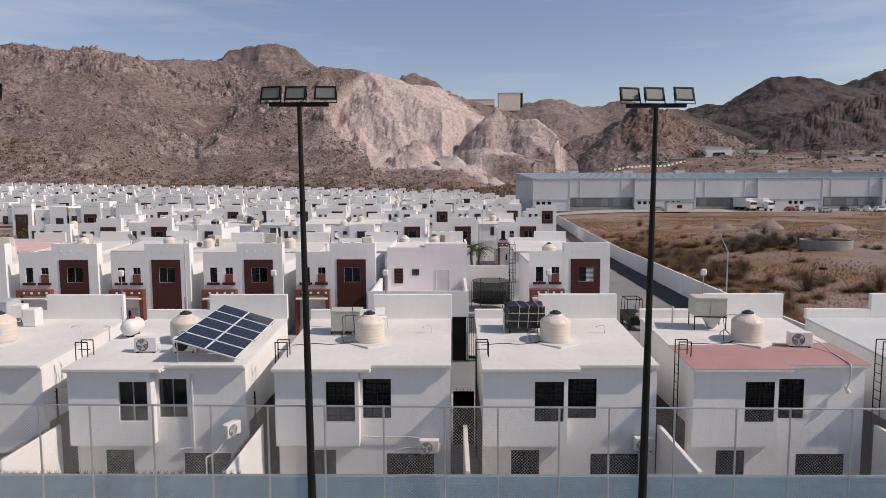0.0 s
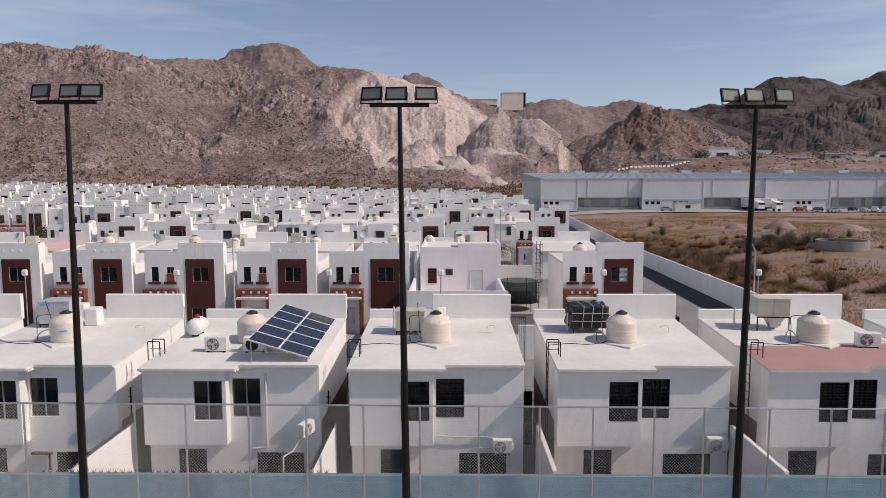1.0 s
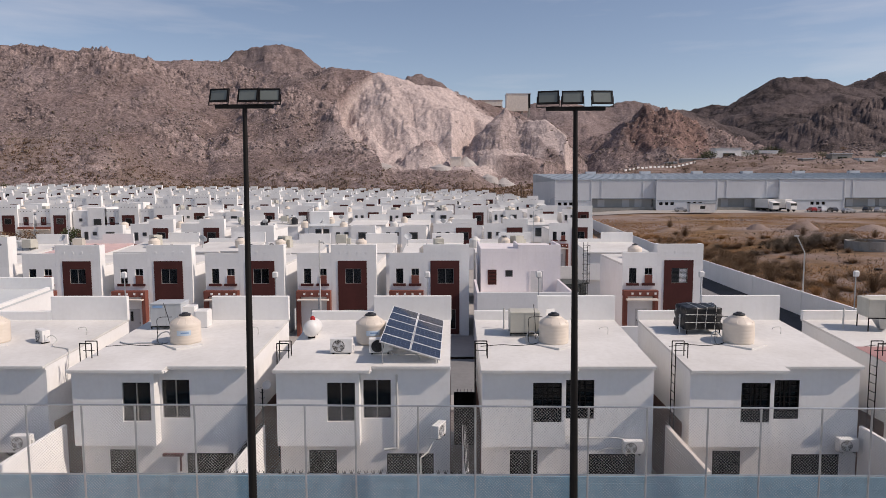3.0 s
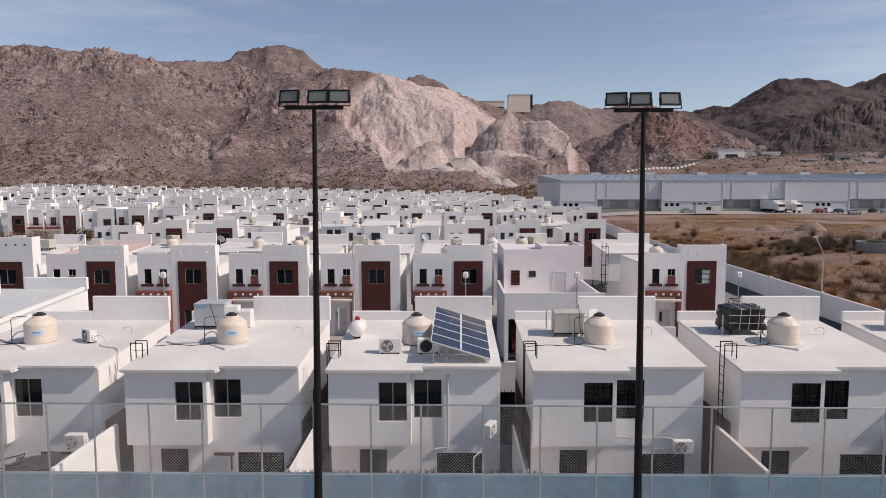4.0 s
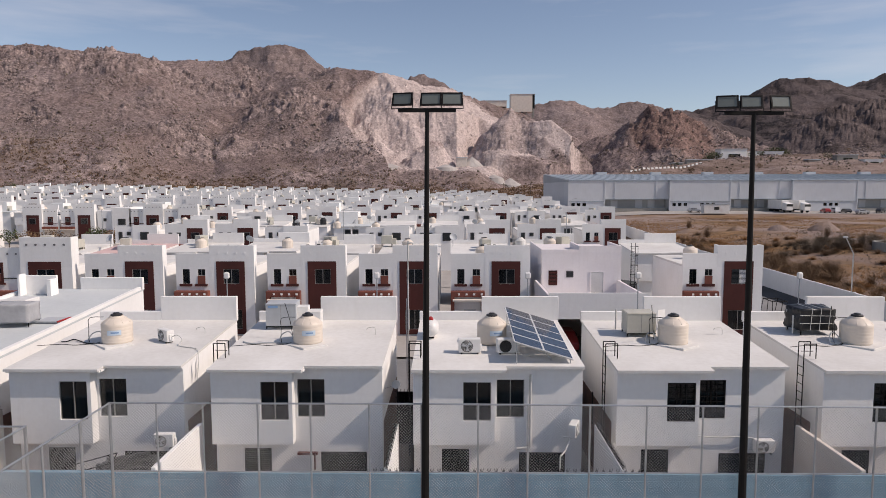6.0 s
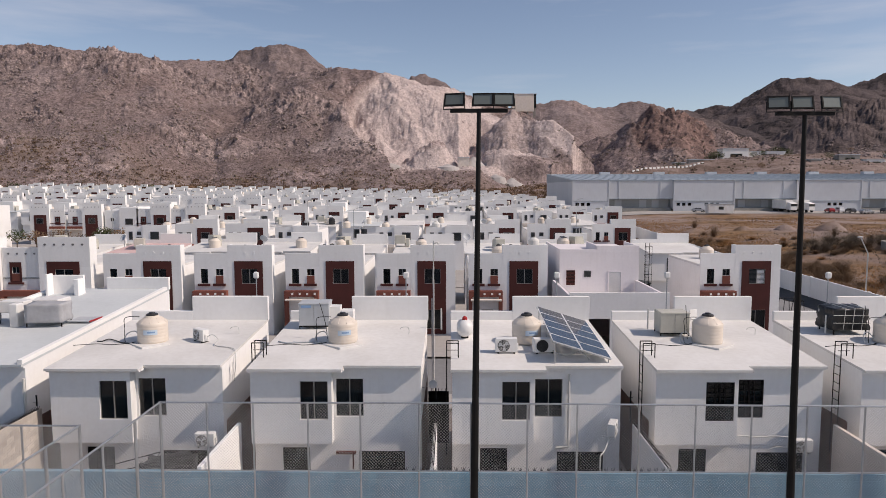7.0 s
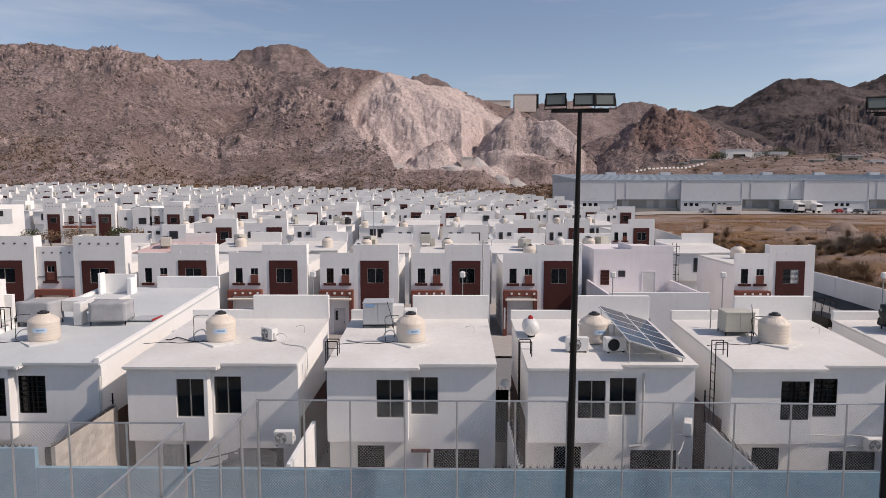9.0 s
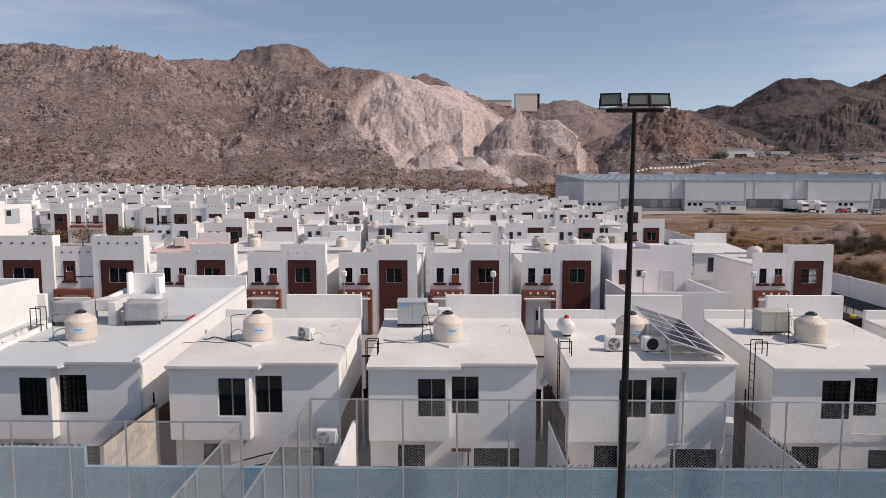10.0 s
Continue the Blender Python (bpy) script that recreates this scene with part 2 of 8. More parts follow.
def smooth_path(points, steps=6):
    """A rounded way through the points."""
    p = [Vector(points[0])] + [Vector(q) for q in points] + [Vector(points[-1])]
    out = []
    for i in range(1, len(p) - 2):
        for k in range(steps):
            t = k / steps
            out.append(0.5 * (2 * p[i] + (p[i + 1] - p[i - 1]) * t + (2 * p[i - 1] - 5 * p[i] + 4 * p[i + 1] - p[i + 2]) * t * t + (3 * p[i] - p[i - 1] - 3 * p[i + 1] + p[i + 2]) * t ** 3))
    return out + [p[-1]]


def lathe(profile, n=24):
    bm = bmesh.new()
    rings = [[bm.verts.new((r * math.cos(i * math.tau / n), r * math.sin(i * math.tau / n), z)) for i in range(n)] for r, z in profile]
    for a, b in zip(rings, rings[1:]):
        for i in range(n):
            bm.faces.new((a[i], a[(i + 1) % n], b[(i + 1) % n], b[i]))
    bm.faces.new(rings[0][::-1])
    bm.faces.new(rings[-1])
    return bm


def wall(x0, x1, z0, z1, y0, y1, holes=()):
    """An upright wall along x with openings (x0, z0, x1, z1) right through it."""
    xs = sorted({x0, x1, *(h[0] for h in holes), *(h[2] for h in holes)})
    zs = sorted({z0, z1, *(h[1] for h in holes), *(h[3] for h in holes)})
    solid = [[not any(h[0] <= (a + b) / 2 <= h[2] and h[1] <= (c + d) / 2 <= h[3] for h in holes) for c, d in zip(zs, zs[1:])] for a, b in zip(xs, xs[1:])]
    bm, seen = bmesh.new(), {}

    def v(x, y, z):
        key = (round(x, 4), round(y, 4), round(z, 4))
        if key not in seen:
            seen[key] = bm.verts.new((x, y, z))
        return seen[key]

    def is_solid(i, j):
        return 0 <= i < len(xs) - 1 and 0 <= j < len(zs) - 1 and solid[i][j]

    for i, (a, b) in enumerate(zip(xs, xs[1:])):
        for j, (c, d) in enumerate(zip(zs, zs[1:])):
            if not solid[i][j]:
                continue
            bm.faces.new((v(a, y0, c), v(b, y0, c), v(b, y0, d), v(a, y0, d)))
            bm.faces.new((v(a, y1, d), v(b, y1, d), v(b, y1, c), v(a, y1, c)))
            if not is_solid(i - 1, j):
                bm.faces.new((v(a, y0, c), v(a, y0, d), v(a, y1, d), v(a, y1, c)))
            if not is_solid(i + 1, j):
                bm.faces.new((v(b, y0, d), v(b, y0, c), v(b, y1, c), v(b, y1, d)))
            if not is_solid(i, j - 1):
                bm.faces.new((v(a, y0, c), v(a, y1, c), v(b, y1, c), v(b, y0, c)))
            if not is_solid(i, j + 1):
                bm.faces.new((v(a, y0, d), v(b, y0, d), v(b, y1, d), v(a, y1, d)))
    return bm


def mass(points, z0, z1):
    """An upright block on a plan outline that runs counter-clockwise; z1 is a height or a function of (x, y)."""
    bm = bmesh.new()
    top = z1 if callable(z1) else lambda x, y: z1
    lo = [bm.verts.new((x, y, z0)) for x, y in points]
    hi = [bm.verts.new((x, y, top(x, y))) for x, y in points]
    k = len(points)
    for i in range(k):
        bm.faces.new((lo[i], lo[(i + 1) % k], hi[(i + 1) % k], hi[i]))
    bm.faces.new(lo[::-1])
    bm.faces.new(hi)
    return bm

# ---------------------------------------------------------------- ground and mountains
GY = [-400, 0, 27, 70, 108, 130, 165, 205, 240, 310, 420, 700, 5000]
GZ = [0, 0, -0.1, -0.1, 0.45, 0.8, 1.6, 3.1, 3.9, 5.3, 12.5, 24.0, 40.0]


def smoothstep(a, b, x):
    t = np.clip((x - a) / (b - a), 0, 1)
    return t * t * (3 - 2 * t)


def ground_z(x, y):
    z = np.interp(y, GY, GZ) - 0.018 * (np.clip(x, -260, 40) + 140) * smoothstep(110, 300, y) * (1 - smoothstep(20, 60, x))
    return z + 1.9 * smoothstep(28, 62, x) * smoothstep(35, 90, y) * (1 - 0.9 * smoothstep(105, 185, y))


def sheet(name, xs, ys, height, mat, attrs=None, smooth=True):
    """One terrain sheet over a grid of plan points (arrays of one shape)."""
    zs = height(xs, ys)
    rows, cols = xs.shape
    verts = np.stack([xs, ys, zs], -1).reshape(-1, 3)
    i = np.arange(rows * cols).reshape(rows, cols)
    faces = np.stack([i[:-1, :-1], i[:-1, 1:], i[1:, 1:], i[1:, :-1]], -1).reshape(-1, 4)
    me = bpy.data.meshes.new(name)
    me.from_pydata(verts.tolist(), [], faces.tolist())
    for key, values in (attrs or {}).items():
        me.attributes.new(key, "FLOAT", "POINT").data.foreach_set("value", values(xs, ys, zs).reshape(-1).astype(np.float32))
    me.materials.append(mat)
    if smooth:
        me.shade_smooth()
    return new(name, me)


def terrain_material():
    m = bpy.data.materials.new("desert_ground")
    m.use_nodes = True
    n, l = m.node_tree.nodes, m.node_tree.links
    b = n["Principled BSDF"]
    b.inputs["Roughness"].default_value, b.inputs["Specular IOR Level"].default_value = 0.95, 0.1
    pos = n.new("ShaderNodeNewGeometry")

    def noise_tex(s, d, r=0.6):
        t = n.new("ShaderNodeTexNoise")
        t.inputs["Scale"].default_value, t.inputs["Detail"].default_value, t.inputs["Roughness"].default_value = s, d, r
        l.new(pos.outputs["Position"], t.inputs["Vector"])
        return t.outputs["Fac"]

    def ramp(fac, a, b2, ca, cb):
        r = n.new("ShaderNodeValToRGB")
        r.color_ramp.elements[0].position, r.color_ramp.elements[1].position = a, b2
        r.color_ramp.elements[0].color, r.color_ramp.elements[1].color = (*ca, 1), (*cb, 1)
        l.new(fac, r.inputs["Fac"])
        return r.outputs["Color"]

    def mix(fac, a, c):
        x = n.new("ShaderNodeMix")
        x.data_type = "RGBA"
        l.new(fac, x.inputs["Factor"])
        l.new(a, x.inputs["A"])
        l.new(c, x.inputs["B"])
        return x.outputs["Result"]

    soil = ramp(noise_tex(0.05, 9, 0.7), 0.35, 0.65, (0.235, 0.17, 0.145), (0.35, 0.27, 0.235))
    dry = ramp(noise_tex(0.3, 9, 0.7), 0.36, 0.66, (0.15, 0.092, 0.054), (0.31, 0.185, 0.098))
    patch = n.new("ShaderNodeMapRange")
    patch.inputs["From Min"].default_value, patch.inputs["From Max"].default_value = 0.45, 0.58
    l.new(noise_tex(0.035, 6, 0.65), patch.inputs["Value"])
    l.new(mix(patch.outputs["Result"], soil, dry), b.inputs["Base Color"])
    bp = n.new("ShaderNodeBump")
    bp.inputs["Strength"].default_value, bp.inputs["Distance"].default_value = 0.8, 0.4
    l.new(noise_tex(1.2, 8, 0.7), bp.inputs["Height"])
    l.new(bp.outputs["Normal"], b.inputs["Normal"])
    return m


def mountain_material():
    m = bpy.data.materials.new("arid_mountain")
    m.use_nodes = True
    n, l = m.node_tree.nodes, m.node_tree.links
    b = n["Principled BSDF"]
    b.inputs["Roughness"].default_value, b.inputs["Specular IOR Level"].default_value = 0.95, 0.1
    pos = n.new("ShaderNodeNewGeometry")

    def noise_tex(s, d, r=0.6, stretch=None):
        t = n.new("ShaderNodeTexNoise")
        t.inputs["Scale"].default_value, t.inputs["Detail"].default_value, t.inputs["Roughness"].default_value = s, d, r
        src = pos.outputs["Position"]
        if stretch:
            mp = n.new("ShaderNodeMapping")
            mp.inputs["Scale"].default_value = stretch
            l.new(src, mp.inputs["Vector"])
            src = mp.outputs["Vector"]
        l.new(src, t.inputs["Vector"])
        return t.outputs["Fac"]

    def ramp(fac, *stops):
        r = n.new("ShaderNodeValToRGB")
        e = r.color_ramp.elements
        for k, (p, c) in enumerate(stops):
            el = e[k] if k < 2 else e.new(p)
            el.position, el.color = p, (*c, 1)
        l.new(fac, r.inputs["Fac"])
        return r.outputs["Color"]

    def mix(fac, a, c):
        x = n.new("ShaderNodeMix")
        x.data_type = "RGBA"
        l.new(fac, x.inputs["Factor"])
        l.new(a, x.inputs["A"])
        l.new(c, x.inputs["B"])
        return x.outputs["Result"]

    def rng(v, a, c, lo=0.0, hi=1.0):
        r = n.new("ShaderNodeMapRange")
        r.inputs["From Min"].default_value, r.inputs["From Max"].default_value = a, c
        r.inputs["To Min"].default_value, r.inputs["To Max"].default_value = lo, hi
        l.new(v, r.inputs["Value"])
        return r.outputs["Result"]

    def attr(name):
        a = n.new("ShaderNodeAttribute")
        a.attribute_name = name
        return a.outputs["Fac"]

    slope = ramp(noise_tex(0.012, 14, 0.66), (0.30, (0.192, 0.146, 0.138)), (0.70, (0.33, 0.258, 0.248)))
    rust = n.new("ShaderNodeRGB")
    rust.outputs[0].default_value = (0.19, 0.125, 0.11, 1)
    slope = mix(rng(noise_tex(0.007, 9, 0.7), 0.44, 0.62, 0.0, 0.5), slope, rust.outputs[0])
    dusk = ramp(noise_tex(0.03, 13, 0.72), (0.34, (0.115, 0.078, 0.070)), (0.68, (0.235, 0.172, 0.158)))
    slope = mix(attr("dusky"), slope, dusk)
    speck = n.new("ShaderNodeTexVoronoi")
    speck.inputs["Scale"].default_value = 0.33
    l.new(pos.outputs["Position"], speck.inputs["Vector"])
    bush = n.new("ShaderNodeMath")
    bush.operation = "MULTIPLY"
    l.new(rng(speck.outputs["Distance"], 0.42, 0.25), bush.inputs[0])
    l.new(rng(noise_tex(0.03, 5), 0.40, 0.62, 0.0, 0.55), bush.inputs[1])
    dark = n.new("ShaderNodeRGB")
    dark.outputs[0].default_value = (0.075, 0.062, 0.045, 1)
    slope = mix(bush.outputs[0], slope, dark.outputs[0])
    stone = ramp(noise_tex(0.09, 12, 0.76), (0.36, (0.13, 0.095, 0.09)), (0.62, (0.40, 0.31, 0.29)))
    col = mix(attr("rocky"), slope, stone)
    cut = ramp(noise_tex(0.055, 14, 0.74, (1, 0.8, 0.8)), (0.30, (0.465, 0.376, 0.35)), (0.70, (0.59, 0.485, 0.456)))
    col = mix(attr("quarry"), col, cut)
    red = ramp(noise_tex(0.06, 13, 0.76), (0.36, (0.10, 0.07, 0.066)), (0.64, (0.32, 0.205, 0.175)))
    col = mix(attr("red"), col, red)
    for size, lo, hi in ((0.75, 0.66, 1.26), (0.3, 0.86, 1.11), (0.09, 0.93, 1.06)):
        cells = n.new("ShaderNodeTexVoronoi")
        cells.inputs["Scale"].default_value = size
        warp = n.new("ShaderNodeVectorMath")
        warp.operation = "MULTIPLY_ADD"
        wn2 = n.new("ShaderNodeTexNoise")
        wn2.inputs["Scale"].default_value = size * 0.8
        l.new(pos.outputs["Position"], wn2.inputs["Vector"])
        l.new(wn2.outputs["Color"], warp.inputs[0])
        warp.inputs[1].default_value = (2.5, 2.5, 2.5)
        l.new(pos.outputs["Position"], warp.inputs[2])
        l.new(warp.outputs[0], cells.inputs["Vector"])
        grey = n.new("ShaderNodeSeparateColor")
        l.new(cells.outputs["Color"], grey.inputs[0])
        tone = n.new("ShaderNodeVectorMath")
        tone.operation = "SCALE"
        l.new(col, tone.inputs[0])
        l.new(rng(grey.outputs[0], 0.0, 1.0, lo, hi), tone.inputs["Scale"])
        col = tone.outputs[0]
    col = mix(rng(attr("quarry"), 0.0, 1.0, 0.0, 0.45), col, cut)
    tan = ramp(noise_tex(0.05, 13, 0.76, (0.5, 1.6, 1)), (0.38, (0.12, 0.08, 0.058)), (0.50, (0.24, 0.172, 0.142)), (0.64, (0.36, 0.285, 0.26)))
    col = mix(attr("bench"), col, tan)
    # dark far rock; the eastern spur's shade is put into this colour too
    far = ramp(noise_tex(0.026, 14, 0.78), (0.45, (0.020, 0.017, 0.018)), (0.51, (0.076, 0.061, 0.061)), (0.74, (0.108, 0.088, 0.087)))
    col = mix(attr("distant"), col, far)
    l.new(col, b.inputs["Base Color"])
    bp = n.new("ShaderNodeBump")
    bp.inputs["Strength"].default_value, bp.inputs["Distance"].default_value = 0.9, 1.7
    l.new(noise_tex(0.22, 14, 0.8), bp.inputs["Height"])
    l.new(bp.outputs["Normal"], b.inputs["Normal"])
    return m


GROUND = terrain_material()
MOUNT = mountain_material()

edge = np.concatenate([np.linspace(-5000, -600, 12), np.linspace(-500, 500, 120), np.linspace(600, 5000, 12)])
deep = np.concatenate([np.linspace(-3000, -80, 10), np.linspace(-60, 420, 130), np.linspace(440, 5000, 14)])
gx, gy = np.meshgrid(edge, deep)
tagged(sheet("ground", gx, gy, lambda x, y: ground_z(x, y) - 0.06, GROUND), "dusty pale brown desert ground with dry grass patches", "ground", kind="structure")

# Ridges: crest points (x, y, z) and how steeply the slopes fall away from them.
RIDGES = [
    ([(-616, 568, 152), (-533, 600, 150), (-448, 633, 156), (-414, 633, 156), (-367, 620, 150), (-316, 600, 140), (-313, 633, 141), (-270, 653, 142), (-222, 666, 143), (-189, 653, 132), (-132, 633, 134), (-85, 614, 126), (-52, 620, 118), (-20, 646, 112), (21, 686, 107), (68, 699, 100)], 0.62),  # long western ridge
    ([(-475, 1091, 190), (-382, 1058, 217), (-345, 1058, 239), (-285, 1058, 250), (-247, 1058, 239), (-215, 1037, 211), (-161, 1037, 181)], 0.8),  # rocky dome behind it
    ([(-149, 1158, 186), (-93, 1158, 204), (-72, 1158, 215), (-52, 1158, 215), (-32, 1158, 204), (4, 1158, 181), (65, 1158, 158)], 0.8),  # small far cone
    ([(65, 878, 122), (131, 878, 130), (169, 896, 129), (205, 896, 128), (228, 900, 133), (250, 905, 134), (272, 923, 129), (300, 935, 128), (344, 968, 131)], 0.5),  # middle ridge
    ([(128, 640, 62), (151, 640, 74), (171, 618, 83), (184, 612, 87), (203, 612, 81), (222, 605, 72), (245, 596, 63), (268, 586, 53), (290, 560, 44)], 0.85),  # red rock hill
    ([(380, 1207, 150), (456, 1172, 164), (500, 1148, 171), (530, 1148, 184), (563, 1148, 204), (585, 1148, 199), (609, 1148, 203), (642, 1148, 206), (665, 1148, 197), (712, 1148, 188), (809, 1148, 192), (960, 1148, 218), (1212, 1148, 238)], 0.5),  # eastern hills
    ([(835, 1398, 235), (896, 1398, 259), (969, 1398, 284), (1104, 1398, 304), (1409, 1398, 310)], 0.6),  # far eastern peak
    ([(430, 798, 96), (446, 782, 104), (497, 798, 116), (568, 798, 128), (709, 798, 135)], 0.55),  # dark eastern spur
    ([(68, 453, 21), (110, 478, 25), (183, 503, 35), (235, 518, 40), (287, 528, 41), (334, 528, 43), (405, 528, 44)], 0.28),  # bench above the warehouse
]


SPUR = [(42, 570, 84), (48, 569, 78), (60, 566, 74), (78, 556, 73), (94, 540, 57), (112, 524, 45), (132, 508, 33)]  # pointed spur in front of the quarry


def fractal(xs, ys, scale, octaves, seed):
    flat = [noise.fractal(Vector((x * scale, y * scale, seed)), 0.9, 2.1, octaves) for x, y in zip(xs.reshape(-1).tolist(), ys.reshape(-1).tolist())]
    return np.array(flat).reshape(xs.shape)


def ridged(xs, ys, scale, octaves, seed):
    flat = [noise.ridged_multi_fractal(Vector((x * scale, y * scale, seed)), 0.9, 2.1, octaves, 1.0, 2.0) for x, y in zip(xs.reshape(-1).tolist(), ys.reshape(-1).tolist())]
    return np.array(flat).reshape(xs.shape)


def patch(xs, ys, cx, cy, rx, ry, seed):
    d = np.hypot((xs - cx) / rx, (ys - cy) / ry) + 0.45 * fractal(xs, ys, 0.018, 5, seed)
    return smoothstep(1.12, 0.86, d)


def blocks(xs, ys, size, seed):
    """A random level for each cell of a jittered grid: broken rock."""
    gx2, gy2 = xs / size, ys / size
    ix, iy = np.floor(gx2), np.floor(gy2)
    best, level = np.full(xs.shape, 9.0), np.zeros(xs.shape)
    for ox in (-1, 0, 1):
        for oy in (-1, 0, 1):
            cx, cy = ix + ox, iy + oy
            h1 = np.modf(np.abs(np.sin(cx * 127.1 + cy * 311.7 + seed) * 4375.85))[0]
            h2 = np.modf(np.abs(np.sin(cx * 269.5 + cy * 183.3 + seed) * 4375.85))[0]
            h3 = np.modf(np.abs(np.sin(cx * 419.2 + cy * 371.9 + seed) * 4375.85))[0]
            d = np.hypot(gx2 - cx - h1, gy2 - cy - h2)
            level = np.where(d < best, h3, level)
            best = np.minimum(best, d)
    return level


def along(xs, ys, pts, width):
    """One on a line through plan points, nought away from it."""
    near = np.full(xs.shape, 1e9)
    for (ax, ay), (bx, by) in zip(pts, pts[1:]):
        dx, dy = bx - ax, by - ay
        t = np.clip(((xs - ax) * dx + (ys - ay) * dy) / (dx * dx + dy * dy), 0, 1)
        near = np.minimum(near, np.hypot(xs - ax - t * dx, ys - ay - t * dy))
    return smoothstep(width, width * 0.6, near)


def cut_zone(xs, ys):
    """The bowl that the quarry has bitten out of the ridge."""
    wob = 6 * fractal(xs, ys, 0.02, 5, 33.0)
    west = np.interp(ys, [430, 470, 500, 530, 560, 585, 605, 640], [-50, -64, -84, -100, -108, -100, -80, -64]) + wob
    return smoothstep(-1.5, 2.5, xs - west) * smoothstep(0, -12, xs + wob - np.interp(ys, [480, 520, 600, 660], [30, 72, 78, 40])) * smoothstep(415, 432, ys + wob) * smoothstep(668, 650, ys)


def quarry_zone(xs, ys, zs):
    near_spur = smoothstep(40, 28, np.hypot((xs - 52) / 1.4, (ys - 560) / 0.9))
    spur = 0.45 * near_spur + 1.0 * along(xs, ys, [(76, 554), (98, 536), (126, 514)], 17) + 0.3 * patch(xs, ys, -72, 488, 40, 26, 85.0)
    road = along(xs, ys, [(96, 470), (112, 492), (128, 505), (150, 505), (180, 500)], 5)
    return np.clip(cut_zone(xs, ys) * smoothstep(466, 474, ys) * smoothstep(13, 22, np.hypot(xs + 31, ys - 505)) * (1 - near_spur) + spur + road, 0, 1)


OUTCROPS = ((-340, 580, 52, 20), (-262, 606, 36, 15), (-150, 545, 34, 20), (-205, 610, 26, 10), (-255, 1015, 50, 22), (-31, 505, 18, 22), (205, 585, 60, 45), (140, 545, 20, 16), (66, 497, 48, 14), (430, 740, 130, 90), (560, 760, 120, 90), (-425, 600, 34, 14), (-80, 470, 26, 10), (-120, 440, 34, 10), (-190, 480, 50, 14), (-330, 425, 30, 10), (-245, 420, 26, 9), (-120, 585, 22, 9), (-95, 520, 18, 9))


def outcrop_zone(xs, ys):
    wob = 0.45 * fractal(xs, ys, 0.018, 5, 8.0)
    zone = np.zeros(xs.shape)
    for cx, cy, rx, ry in OUTCROPS:
        zone = np.maximum(zone, smoothstep(1.05, 0.92, np.hypot((xs - cx) / rx, (ys - cy) / ry) + wob))
    return zone


def crag_zone(xs, ys, best):
    strewn = np.maximum(smoothstep(0.05, 0.35, fractal(xs, ys, 0.016, 5, 50.0) - 0.15), 0.9 * smoothstep(0.22, 0.42, fractal(xs, 1.6 * ys, 0.024, 5, 77.0)))
    return np.maximum(0.75 * strewn, outcrop_zone(xs, ys))


def ridge_height(pts, fall, wx, wy, ys):
    h = np.full(wx.shape, -1e9)
    for (ax, ay, az), (bx, by, bz) in zip(pts, pts[1:]):
        dx, dy = bx - ax, by - ay
        t = np.clip(((wx - ax) * dx + (wy - ay) * dy) / (dx * dx + dy * dy), 0, 1)
        d = np.hypot(wx - ax - t * dx, wy - ay - t * dy)
        z = az + t * (bz - az) - 0.006 * (ys + 22)
        h = np.maximum(h, z - fall * d + 0.00042 * fall * d * d * np.where(d < 600, 1, 0) - np.where(d > 600, 150, 0))
    return h


